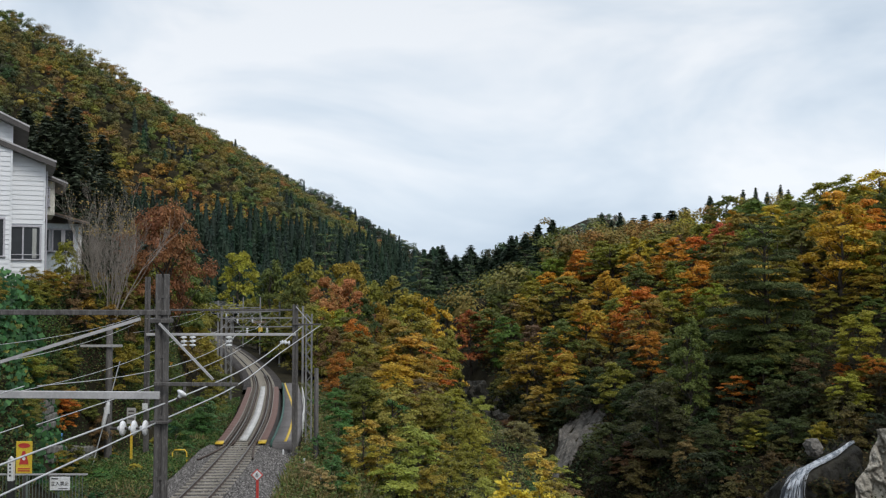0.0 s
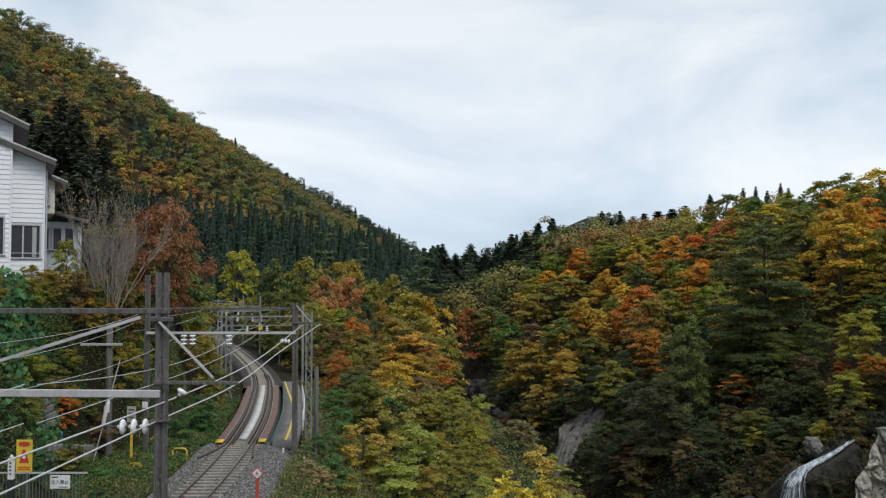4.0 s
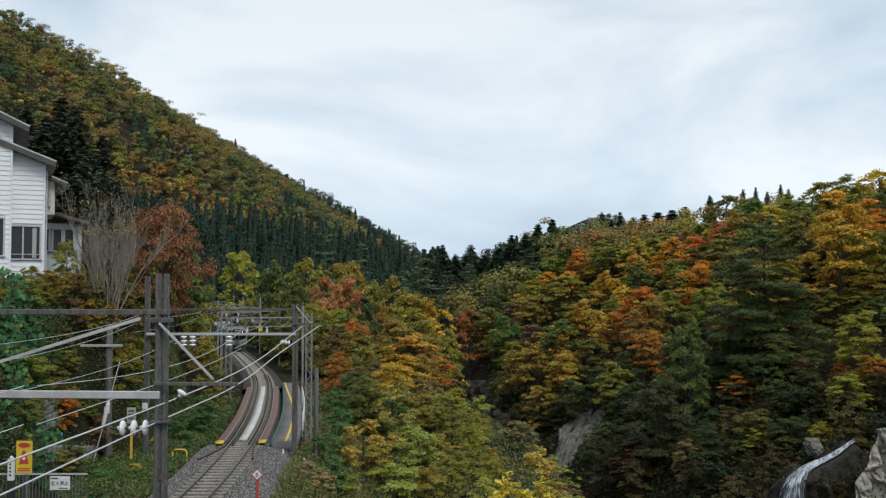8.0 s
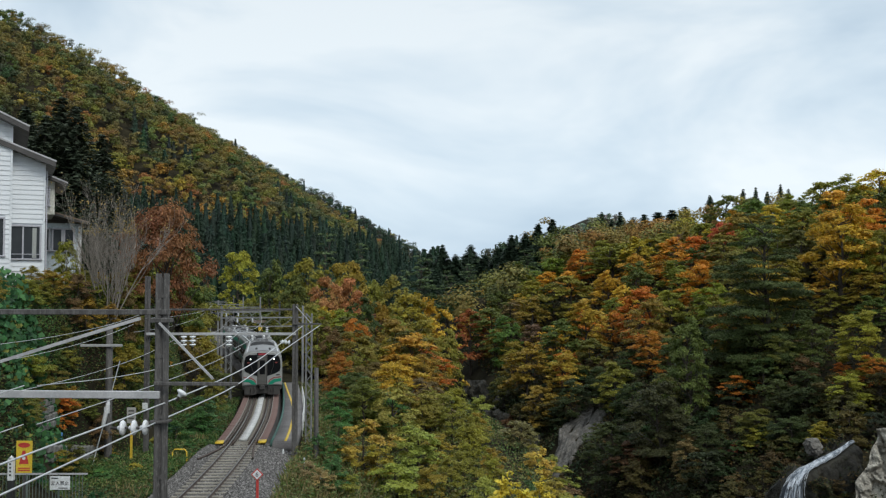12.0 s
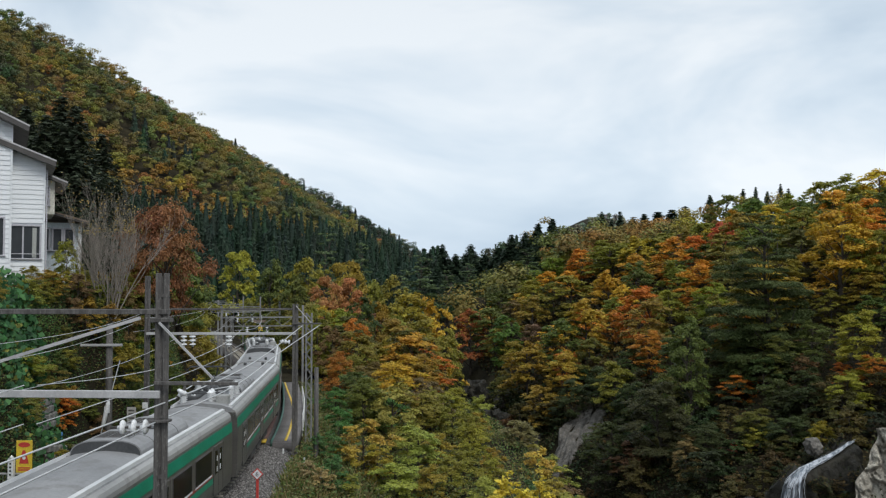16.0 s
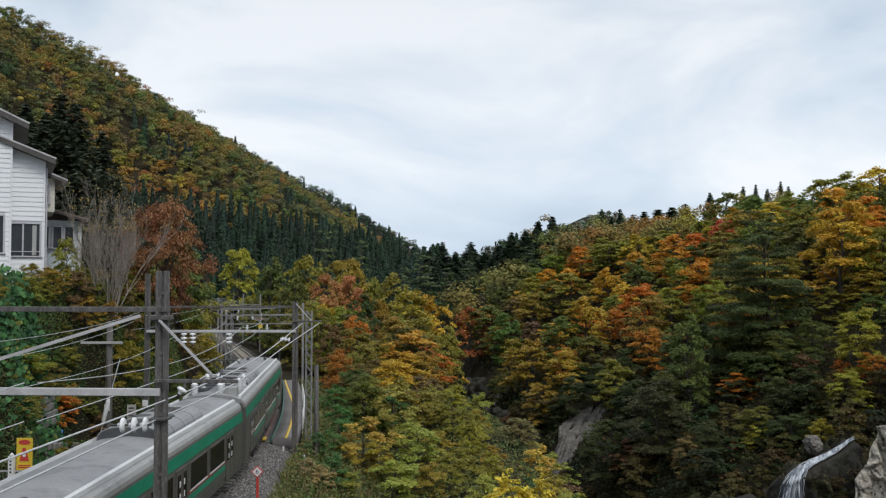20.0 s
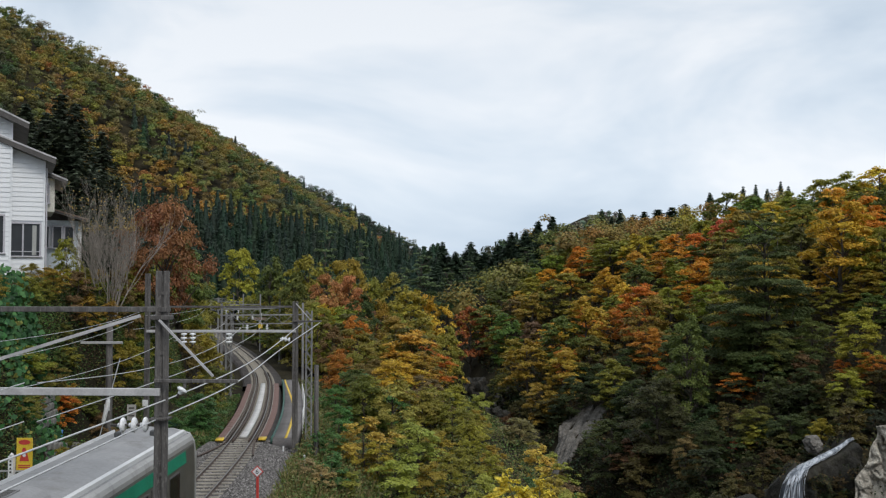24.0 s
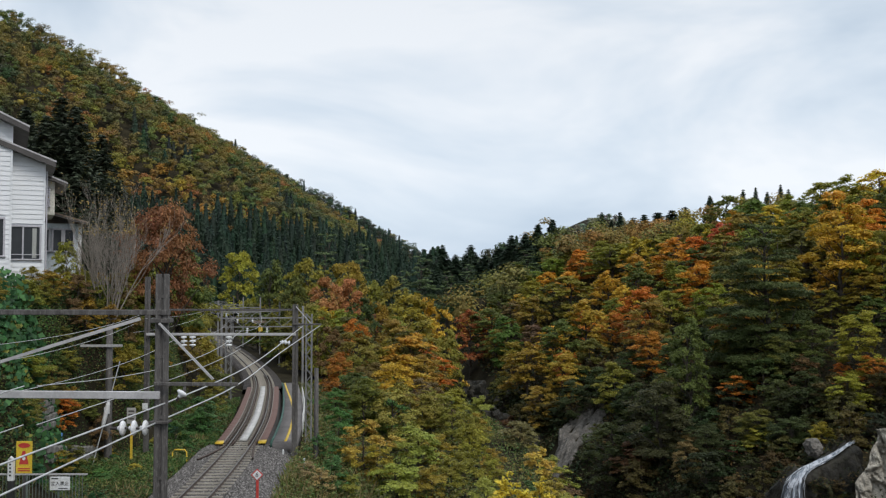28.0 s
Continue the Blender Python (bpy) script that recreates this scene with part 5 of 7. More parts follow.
def woods(name, label, rng, sites, maker):
    """Far woods joined into one object, each tree in its own colour."""
    V, Fq, T, k = [], [], [], 0
    for x, y, z, c in sites:
        v, f = maker(rng)
        V.append(v + np.array((x, y, z)))
        Fq.append(f + k)
        T.append(np.tile(np.array(c, dtype=np.float32), (len(v), 1)))
        k += len(v)
    me = mesh_np(name, np.concatenate(V), np.concatenate(Fq), WOODS, np.concatenate(T))
    return tagged(new(name, me), label, "forest", kind="stuff")


def far_round(rng, k=330, leaf=0.62, big=1.0):
    """A far crown: a few uneven lobes of leaves round a dark heart."""
    h, r = rng.uniform(7, 12) * big, rng.uniform(2.8, 4.6) * big
    n, m = 7, 4
    a = np.linspace(0, 2 * np.pi, n, endpoint=False)[None] + rng.uniform(0, 6)
    e = np.linspace(-0.6, 1.35, m)[:, None]
    rad = 0.28 * (1 + rng.normal(size=(m, n)) * 0.25)
    dome = np.stack([np.cos(a) * np.cos(e) * r * rad, np.sin(a) * np.cos(e) * r * rad, h * 0.5 + np.sin(e) * h * 0.42 * rad], -1).reshape(-1, 3)
    i, j = np.arange(m - 1)[:, None] * n, np.arange(n)[None]
    f0 = np.stack([i + j, i + (j + 1) % n, i + n + (j + 1) % n, i + j, i + n + (j + 1) % n, i + n + j], -1).reshape(-1, 3)
    lobes = rng.integers(5, 9)
    c = rng.normal(size=(lobes, 3)) * np.array((0.36 * r, 0.36 * r, 0.12 * h)) + np.array((0, 0, h * 0.60))
    c[0] = (0, 0, h * 0.74)
    size = r * rng.uniform(0.40, 0.70, lobes)
    w = rng.choice(lobes, k, p=size ** 2 / (size ** 2).sum())
    d = rng.normal(size=(k, 3))
    d /= np.linalg.norm(d, axis=1)[:, None]
    d[:, 2] = np.where(d[:, 2] < -0.25, -d[:, 2], d[:, 2])
    p = c[w] + d * size[w][:, None] * np.array((1, 1, 0.68)) * (rng.random(k) ** 0.35)[:, None]
    v, f = leaf_quads(rng, p, d * 1.0 + np.array((0, 0, 0.55)) + rng.normal(size=(k, 3)) * 0.28, leaf, 0.75, True)
    return join_np([(dome, f0), (v, f)])


def far_cedar(rng, tall=1.0):
    """A far cedar: a close, pointed cone with ragged sprays, on a bare stem."""
    h, r = rng.uniform(17, 21) * tall, rng.uniform(3.0, 4.0) * tall ** 0.4
    n = 6
    a = np.linspace(0, 2 * np.pi, n, endpoint=False)[None] + rng.uniform(0, 6)
    lv = np.array((0.20, 0.45, 0.72, 0.97))[:, None]
    rad = r * 0.55 * (1.02 - lv) ** 0.62 * (1 + rng.normal(size=(4, n)) * 0.12)
    cone = np.stack([np.cos(a) * rad, np.sin(a) * rad, h * lv + 0 * rad], -1).reshape(-1, 3)
    i, j = np.arange(3)[:, None] * n, np.arange(n)[None]
    f0 = np.stack([i + j, i + (j + 1) % n, i + n + (j + 1) % n, i + j, i + n + (j + 1) % n, i + n + j], -1).reshape(-1, 3)
    p, nn, _ = conifer_points(rng, h, r, 1.5, droop=0.7, low=0.24, gap=0.046 / tall ** 0.5, fuzz=0.12, power=0.62)
    v, f = leaf_quads(rng, p, nn, 0.95, 0.6, True)
    sv, sf = tube_np([(0, 0, 0), (0, 0, h * 0.5)], [0.22, 0.15], 4)
    sf = np.concatenate([sf[:, [0, 1, 2]], sf[:, [0, 2, 3]]])
    return join_np([(v, f), (cone, f0), (sv, sf)])


# how high the canopy across the valley stands over the eye's level, by bearing
CREST_AT = (-0.20, -0.03, 0.035, 0.105, 0.174, 0.26, 0.39, 0.50, 0.60)
CREST_UP = (0.30, 0.045, 0.038, 0.062, 0.076, 0.084, 0.114, 0.128, 0.14)


def crest(x, y):
    return 8.3 + y * float(np.interp(x / y, CREST_AT, CREST_UP))


def plant_far():
    rng = np.random.default_rng(13)
    mountain, cedars, beyond, nearer, scattered = [], [], [], [], []
    # autumn tones of the far woods, with blue lifted to suggest haze
    tones = [(0.085, 0.115, 0.048), (0.145, 0.155, 0.052), (0.215, 0.195, 0.055), (0.255, 0.205, 0.055), (0.265, 0.185, 0.050), (0.38, 0.245, 0.052), (0.31, 0.155, 0.052)]
    # mountain side: colours run in drifts along the slope, dark conifers in stands
    for gy in np.arange(150, 760, 6.2):
        for gx in np.arange(-330, 70, 5.7):
            x, y = gx + rng.uniform(-2.6, 2.6), gy + rng.uniform(-2.6, 2.6)
            z, d = float(ground(x, y)), x - float(line_x(y))
            if abs(x) > y * 0.54 + 8 or z < 6 or (d > -14 and y < 235) or float(ground(x * 0.96, y * 0.96)) > z + 14:
                continue
            if z < 19 + 4 * math.sin(x * 0.05) and y > 225:
                continue
            if (wave(x, y, 0.020, 9.0) + 0.5 * wave(x, y, 0.06, 4.0) > 0.48 and rng.random() < 0.75) or (y > 520 and rng.random() < 0.12):
                scattered.append((x, y, z - 2.5, shade((0.034, 0.058, 0.040), rng, 0.3)))
                continue
            if y > 490 + 30 * rng.random() and rng.random() < 0.5 + 0.4 * float(smooth(520, 600, y)):
                mountain.append((x, y, z - 1, shade((0.058, 0.082, 0.050), rng, 0.3)))
                continue
            drift = int(np.clip(2.6 + 2.6 * wave(x, y, 0.035, 2.0) + 1.4 * wave(x, y, 0.10, 5.0) + rng.normal() * 1.2, 0, 6))
            mountain.append((x, y, z - 1, shade(tones[drift], rng, 0.2)))
    # dark cedar plantation at its foot
    for gy in np.arange(225, 430, 5.0):
        for gx in np.arange(-190, 30, 3.9):
            x, y = gx + rng.uniform(-1.8, 1.8), gy + rng.uniform(-1.8, 1.8)
            z, d = float(ground(x, y)), x - float(line_x(y))
            if abs(x) > y * 0.5 or z > 20 + 4 * math.sin(x * 0.05) or x - float(gorge_x(y)) > 12 or (x - float(line_x(y)) > -12 and y < 245) or z + 19 > crest(x, y):
                continue
            cedars.append((x, y, z - 0.5, shade((0.030, 0.056, 0.034), rng, 0.14)))
    # woods farther up the valley and over the ridge on the other side
    for gy in np.arange(168, 620, 8.0):
        for gx in np.arange(-60, 330, 7.6):
            x, y = gx + rng.uniform(-3, 3), gy + rng.uniform(-3, 3)
            z, e = float(ground(x, y)), x - float(gorge_x(y))
            if abs(x) > y * 0.54 + 8 or (e < 5 and y < 230) or x - float(line_x(y)) < 8 or e > 80 + 0.12 * y or (y > 225 and e < 4) or (176 < y < 226 and x < 22):
                continue
            c = shade(tones[rng.choice(7, p=[0.06, 0.18, 0.30, 0.22, 0.14, 0.08, 0.02])], rng, 0.22)
            if y > 230 and z + 12.5 > crest(x, y) - 8:
                c = shade((0.066, 0.088, 0.046), rng, 0.25)
            if y > 225 and rng.random() < 0.02 + 0.35 * (y > 330) and z + 19 < crest(x, y):
                cedars.append((x, y, z - 0.5, shade((0.030, 0.056, 0.034), rng, 0.14)))
            elif z + 12.5 < crest(x, y) + 1.0:
                (beyond if y > 245 else nearer).append((x, y, z - 0.5, c))
    # the hill that closes the valley; distance haze is mixed into its pale tint
    hill = [(x + rng.uniform(-3, 3), y + rng.uniform(-3, 3)) for y in np.arange(628, 716, 8.0) for x in np.arange(62, 176, 6.0)]
    hill = [(x, y, float(ground(x, y)) - 3, shade((0.27, 0.28, 0.21), rng, 0.15)) for x, y in hill]
    woods("hill_woods", "dull green woods on the far hill, paled to stand for haze", rng, hill, lambda g: far_round(g, 90, 1.3, 0.8))
    woods("mountain_woods", "olive and golden autumn woods covering the mountain side", rng, mountain, far_round)
    woods("cedar_plantation", "dark green cedar plantation at the mountain's foot", rng, cedars, far_cedar)
    woods("mountain_conifers", "dark conifers scattered through the mountain woods", rng, scattered, lambda g: far_cedar(g, 0.66))
    woods("valley_woods", "mixed autumn woods up the valley", rng, beyond, lambda g: far_round(g, 420, 0.60, 1.15))
    woods("neck_woods", "mixed autumn woods where the valley narrows", rng, nearer, lambda g: far_round(g, 640, 0.52, 1.25))


plant_far()
plant_slope()
plant_near_bank()
PINE = red_pine(80, 20.0, 6.6, 0.21, 80, 24, 0.08, 0.50)
VALLEY_PINE = [red_pine(81 + i, 20.0, 5.2, 0.46, 17, 12, 0.34, 0.5) for i in range(3)]
tree(PINE, 30.6, 86, 0.80, (0.088, 0.114, 0.037), "tall dark green pine with level limbs above the gorge", 20, name="pine_tree", category="pine", wide=1.22)
for x, y, s, a in ((-35.6, 76, 0.84, 0), (-33.4, 78, 0.95, 90), (-30.9, 75, 0.86, 200), (-31.0, 81, 0.84, 301), (-29.6, 82, 0.66, 43), (-37.5, 80, 0.9, 142), (-33.0, 74, 0.8, 7), (-28.6, 79, 0.6, 75)):
    tree(HOUSE_CEDAR[int(a) % 2], x, y, s, (0.046, 0.060, 0.036), "tall dark cedar behind the white house", a, name="cedar_tree", category="cedar", group="cedars behind the house", wide=1.75)
SKYLINE = ((-0.1, 228, 0.82, 1.14), (7.2, 232, 0.65, 1.46), (3.1, 226, 0.62, 1.34), (-3.6, 236, 0.95, 1.01), (10.6, 228, 0.45, 1.89), (13.3, 215, 0.51, 1.57), (16.2, 212, 0.63, 1.38), (19.2, 208, 0.63, 1.34), (21.9, 206, 0.7, 1.21), (25.1, 205, 0.72, 1.05), (58.6, 330, 1.27, 0.68), (65.3, 330, 1.27, 0.67), (63.1, 335, 1.14, 0.88), (63.7, 300, 1.04, 0.96), (67.5, 300, 1.09, 1.02), (69.8, 290, 1.08, 1.1), (73.1, 285, 1.09, 1.06), (75.8, 280, 1.12, 1.02), (58.2, 195, 0.75, 0.77), (63.8, 190, 0.77, 0.6), (67.2, 192, 0.8, 0.58), (70.8, 195, 0.77, 0.66), (71.8, 190, 0.81, 0.61), (75.4, 195, 0.8, 0.63))
NECK = ((-19.5, 150, 1.06, 0.82), (-14.2, 156, 1, 0.8), (-4.7, 190, 1.11, 1.03), (-8.7, 200, 0.91, 0.96), (0.7, 185, 0.74, 1.21), (5.7, 195, 0.56, 1.69), (10.1, 190, 0.45, 1.84), (17.4, 186, 0.47, 1.91), (28.3, 190, 0.4, 2.42), (24.9, 196, 0.37, 2.34), (34.8, 200, 0.44, 1.97), (48.2, 195, 0.44, 1.82), (52.6, 200, 0.51, 1.44))
for x, y, s, wide in SKYLINE:
    tree(CEDAR[int(x) % 4], x, y, s, (0.036, 0.060, 0.034), "dark cedar standing over the autumn canopy", x * 37 % 360, name="cedar_tree", category="cedar", group="cedars on the skyline", wide=wide * (2.5 if 270 < y < 310 else 1.75))
for x, y, s, wide in NECK:
    tree(VALLEY_PINE[int(y) % 3], x, y, s, (0.125, 0.172, 0.074), "blue-green pine where the valley narrows", x * 53 % 360, name="pine_tree", category="pine", group="pines up the valley", wide=wide)
for x, y, s, wide in ((-3.5, 214, 0.66, 1.0), (11.0, 190, 0.5, 1.1), (20.0, 192, 0.5, 1.2), (-0.5, 205, 0.62, 1.0), (6.4, 210, 0.6, 0.95), (-6.0, 212, 0.72, 0.9), (14.0, 215, 0.5, 1.1), (-11.0, 206, 0.8, 0.9), (-15.0, 215, 0.8, 0.9)):
    tree(CEDAR[int(y) % 4], x, y, s, (0.040, 0.066, 0.038), "dark cedar where the valley narrows", x * 53 % 360, name="cedar_tree", category="cedar", group="cedars up the valley", wide=wide)


def undergrowth(name, label, seed, n, region, size, height, tones, keep=None, far_size=False):
    """Low leaves over the ground, in clumps."""
    rng = np.random.default_rng(seed)
    x, y = rng.uniform(region[0], region[1], n), rng.uniform(region[2], region[3], n)
    if keep is not None:
        ok = keep(x, y)
        x, y = x[ok], y[ok]
    n = len(x)
    lump = 0.5 + 0.5 * wave(x, y, 1.1, 5.0) * wave(x, y, 0.45, 6.0)
    z = ground(x, y) + rng.random(n) ** 0.7 * height * (0.25 + lump)
    t = np.array(tones)[(((wave(x, y, 0.5, 7.0) + 1) * 0.5 * len(tones) + rng.normal(size=n) * 0.9).astype(int)) % len(tones)]
    nrm = np.array((0, 0, 0.9)) + rng.normal(size=(n, 3)) * 0.6
    v, f = leaf_quads(rng, np.stack([x, y, z], -1), nrm, size * np.clip(y / 75, 0.55, 1.6) if far_size else size, 0.62, True)
    me = mesh_np(name, v, f, WOODS, np.repeat(t, 3, axis=0))
    tagged(new(name, me), label, "undergrowth", kind="stuff")


# slope undergrowth: tones kept low to carry the shade under the trees
undergrowth("slope_undergrowth", "dark mixed undergrowth on the gorge slope, shade in its tones", 31, 110000, (0, 95, 50, 175), 0.27, 1.6, [(0.03, 0.045, 0.018), (0.06, 0.055, 0.02), (0.10, 0.06, 0.02), (0.045, 0.06, 0.02)], lambda x, y: (x - gorge_x(y) > 6) & (np.abs(x) < y * 0.55 + 5) & ~on_slip(x, y), True)
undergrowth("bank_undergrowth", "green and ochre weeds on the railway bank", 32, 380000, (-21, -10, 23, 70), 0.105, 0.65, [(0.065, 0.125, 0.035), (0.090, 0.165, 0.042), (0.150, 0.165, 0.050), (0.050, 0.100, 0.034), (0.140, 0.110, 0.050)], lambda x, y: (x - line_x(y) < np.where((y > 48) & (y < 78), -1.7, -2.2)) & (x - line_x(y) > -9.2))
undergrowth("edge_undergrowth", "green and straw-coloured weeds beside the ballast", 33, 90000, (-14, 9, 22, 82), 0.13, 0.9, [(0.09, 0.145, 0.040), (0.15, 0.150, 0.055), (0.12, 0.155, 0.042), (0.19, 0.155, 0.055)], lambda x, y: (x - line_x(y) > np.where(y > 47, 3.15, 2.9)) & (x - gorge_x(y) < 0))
# gorge undergrowth: the shade of the deep gorge is put into the tones
undergrowth("gorge_undergrowth", "dark ferns and creepers on the walls of the gorge, shade in their tones", 34, 80000, (-4, 22, 38, 135), 0.26, 1.0, [(0.030, 0.050, 0.018), (0.045, 0.055, 0.018), (0.060, 0.050, 0.020), (0.035, 0.060, 0.020)], lambda x, y: (x - gorge_x(y) > -9) & (x - gorge_x(y) < 8) & ~((x > 21) & (y < 64)) & ~on_slip(x, y), True)
# ---------------------------------------------------------------- the white house
GLASSROOM = glassy("window_glass", (0.03, 0.033, 0.036), 0.05)
CURTAIN = surface("pale_curtain", (0.46, 0.47, 0.45), (0.58, 0.58, 0.56), 1.5, 0.9, fine=30, stretch=(6, 6, 0.3))
CREAM = surface("cream_wall", (0.58, 0.56, 0.49), (0.68, 0.66, 0.58), 0.7, 0.7, fine=15, grime=(0.45, 0.43, 0.37))
BLUEPANEL = surface("pale_blue_panel", (0.52, 0.59, 0.63), (0.62, 0.68, 0.71), 0.7, 0.6, fine=12, relief=0.1)
WINFRAME = surface("lilac_grey_frame", (0.42, 0.41, 0.45), (0.52, 0.51, 0.55), 2.0, 0.5, fine=20, relief=0.05)
RUSTROOF = surface("rusted_roof", (0.17, 0.125, 0.095), (0.29, 0.235, 0.19), 1.0, 0.8, fine=14, relief=0.3, grime=(0.10, 0.07, 0.05))


def sided_wall(parent, x0, x1, y, z0, z1, holes, lap=0.245, deep=6.0, slope=0.0):
    """A wall that faces the railway line's far end: a body behind and lap boards on it, cut at the openings."""
    part("wall", boxmesh(x0, x1, y + 0.05, y + deep, z0, z1 - 0.2), SIDING, parent)
    z = z0
    while z < z1 - 0.02:
        runs, t = [(x0, x1)], min(z + lap, z1)
        for hx0, hx1, hz0, hz1 in holes:
            if hz0 < t - 0.03 and hz1 > z + 0.03:
                runs = [r for a, b in runs for r in ((a, min(b, hx0)), (max(a, hx1), b)) if r[1] - r[0] > 0.02]
        for a, b in runs:
            bm = bmesh.new()
            vs = [bm.verts.new(p) for p in ((a, y + 0.055, z), (b, y + 0.055, z), (b, y + 0.055, t), (a, y + 0.055, t), (a, y - 0.022, z), (b, y - 0.022, z), (b, y + 0.010, t), (a, y + 0.010, t))]
            for q in ((4, 5, 6, 7), (0, 1, 5, 4), (1, 2, 6, 5), (2, 3, 7, 6), (3, 0, 4, 7)):
                bm.faces.new([vs[i] for i in q])
            part("siding_board", bm, SIDING, parent)
        z += lap


def house_window(parent, x0, x1, y, z0, z1, mullions, curtains=(), rail=None):
    w = part("window", boxmesh(x0, x1, y - 0.01, y + 0.12, z1, z1 + 0.09, 0.01), WINFRAME, parent)
    part("sill", boxmesh(x0 - 0.04, x1 + 0.04, y - 0.08, y + 0.1, z0 - 0.07, z0, 0.01), WINFRAME, w)
    for x in (x0, x1 - 0.09):
        part("jamb", boxmesh(x, x + 0.09, y - 0.01, y + 0.12, z0, z1), WINFRAME, w)
    for x in mullions:
        part("mullion", boxmesh(x - 0.035, x + 0.035, y + 0.02, y + 0.10, z0, z1), WINFRAME, w)
    part("pane", boxmesh(x0 + 0.09, x1 - 0.09, y + 0.075, y + 0.085, z0, z1), GLASSROOM, w)
    for a, b, top in curtains:
        bm = bmesh.new()
        n = 14
        for i in range(n):
            u0, u1 = a + (b - a) * i / n, a + (b - a) * (i + 1) / n
            d0, d1 = 0.02 * (i % 2), 0.02 * ((i + 1) % 2)
            bm.faces.new([bm.verts.new(p) for p in ((u0, y + 0.062 - d0, z0 + 0.04), (u1, y + 0.062 - d1, z0 + 0.04), (u1, y + 0.062 - d1, top), (u0, y + 0.062 - d0, top))])
        part("curtain", bm, CURTAIN, w, "pale drawn-back curtain")
    if rail:
        tube("guard_bar", [(x0 + 0.05, y - 0.05, rail), (x1 - 0.05, y - 0.05, rail)], 0.02, WINFRAME, w, n=6)
    return w


def mono_roof(parent, x_low, z_low, slope, run, y0, y1, thick=0.30, mat=None, name="roof"):
    """A roof plane that falls towards the railway, with a deep weathered verge board."""
    zr = z_low + slope * run
    bm = bmesh.new()
    prism_pts = [(x_low, z_low), (x_low - run, zr), (x_low - run, zr - thick), (x_low, z_low - thick)]
    prism(bm, prism_pts, y0, y1)
    r = part(name, bm, ROOF if mat is None else mat, parent)
    bm = bmesh.new()
    prism(bm, [(x_low + 0.02, z_low + 0.03), (x_low - run, zr + 0.03), (x_low - run, zr - 0.05), (x_low + 0.02, z_low - 0.05)], y0 - 0.06, y0 - 0.005)
    part("verge", bm, STEEL if mat is None else mat, r, "weathered pale verge strip")
    bm = bmesh.new()
    prism(bm, [(x_low + 0.0, z_low - 0.06), (x_low - run, zr - 0.06), (x_low - run, zr - thick), (x_low, z_low - thick)], y0 - 0.045, y0 - 0.004)
    part("bargeboard", bm, DARKFRAME, r, "weathered brown bargeboard")
    return r


def make_house():
    turn = Matrix.Translation((-20.5, 46, 0)) @ Matrix.Rotation(radians(26), 4, "Z") @ Matrix.Translation((20.5, -46, 0))
    hs = thing("house", turn, "white lap-sided house stepping down the bank above the railway", "house")
    # front block
    sided_wall(hs, -30.0, -22.08, 45.5, 7.9, 16.3, [(-24.2, -22.3, 9.70, 11.70)], deep=7.0)
    house_window(hs, -24.2, -22.3, 45.47, 9.77, 11.6, (-23.2,), ((-23.1, -22.6, 11.5),))
    mono_roof(hs, -21.30, 16.25, 0.47, 8.7, 44.9, 53)
    part("gable", prism(bmesh.new(), [(-22.08, 16.1), (-22.08, 16.45), (-30.0, 20.2), (-30.0, 16.1)], 45.56, 51), SIDING, hs)
    part("corner_board", boxmesh(-22.12, -22.02, 45.45, 45.65, 7.9, 16.3), SIDING, hs)
    part("foundation", boxmesh(-30, -22.0, 45.6, 52, 5.0, 7.9), CONCRETE, hs)
    # second block, set back
    sided_wall(hs, -22.4, -20.52, 46, 8.0, 14.55, [(-22.32, -20.62, 9.56, 11.35)], deep=5.0)
    house_window(hs, -22.32, -20.62, 45.97, 9.63, 11.26, (-21.48,), ((-22.2, -22.08, 11.2), (-21.05, -20.85, 11.2)), 9.85)
    mono_roof(hs, -20.02, 14.62, 0.385, 3.0, 45.4, 52.0)
    part("gable", prism(bmesh.new(), [(-20.52, 14.4), (-20.52, 14.62), (-22.6, 15.5), (-22.6, 14.4)], 46.06, 51), SIDING, hs)
    part("corner_board", boxmesh(-20.56, -20.47, 45.95, 46.15, 8.0, 14.55), SIDING, hs)
    part("foundation", boxmesh(-22.4, -20.6, 46.1, 51, 5.4, 8.0), CONCRETE, hs)
    part("drainpipe", boxmesh(-20.44, -20.36, 46.2, 46.28, 8.6, 14.2, 0.02), WINFRAME, hs)
    # cream bay behind
    part("bay", boxmesh(-21.4, -19.85, 50, 54, 12.2, 14.1, 0.02), CREAM, hs, "cream upper bay")
    house_window(hs, -20.42, -20.1, 49.89, 12.7, 13.7, ())
    mono_roof(hs, -19.23, 13.98, 0.40, 2.4, 49.6, 55, 0.2)
    # low wing with the rusted roof
    part("wing", boxmesh(-24, -18.25, 54, 60, 6.4, 12.0), BLUEPANEL, hs, "pale blue panelled wing")
    for x in (-20.9, -20.2, -19.5, -18.85):
        house_window(hs, x - 0.31, x + 0.31, 53.87, 10.35, 11.6, ())
    part("corner_post", boxmesh(-18.35, -18.15, 53.9, 54.1, 6.4, 12.0), WHITEPAINT, hs)
    mono_roof(hs, -17.85, 12.05, 0.28, 5.0, 53.2, 61, 0.16, RUSTROOF)


make_house()
# ---------------------------------------------------------------- bushes and single plants near the line
STRAW, LIME, FERN, IVY, OCHRE = (0.38, 0.30, 0.14), (0.34, 0.34, 0.07), (0.100, 0.200, 0.062), (0.045, 0.125, 0.055), (0.50, 0.36, 0.07)
WORDS.update({STRAW: "straw-coloured", LIME: "yellow-green", FERN: "fresh green", IVY: "dark green", OCHRE: "ochre"})

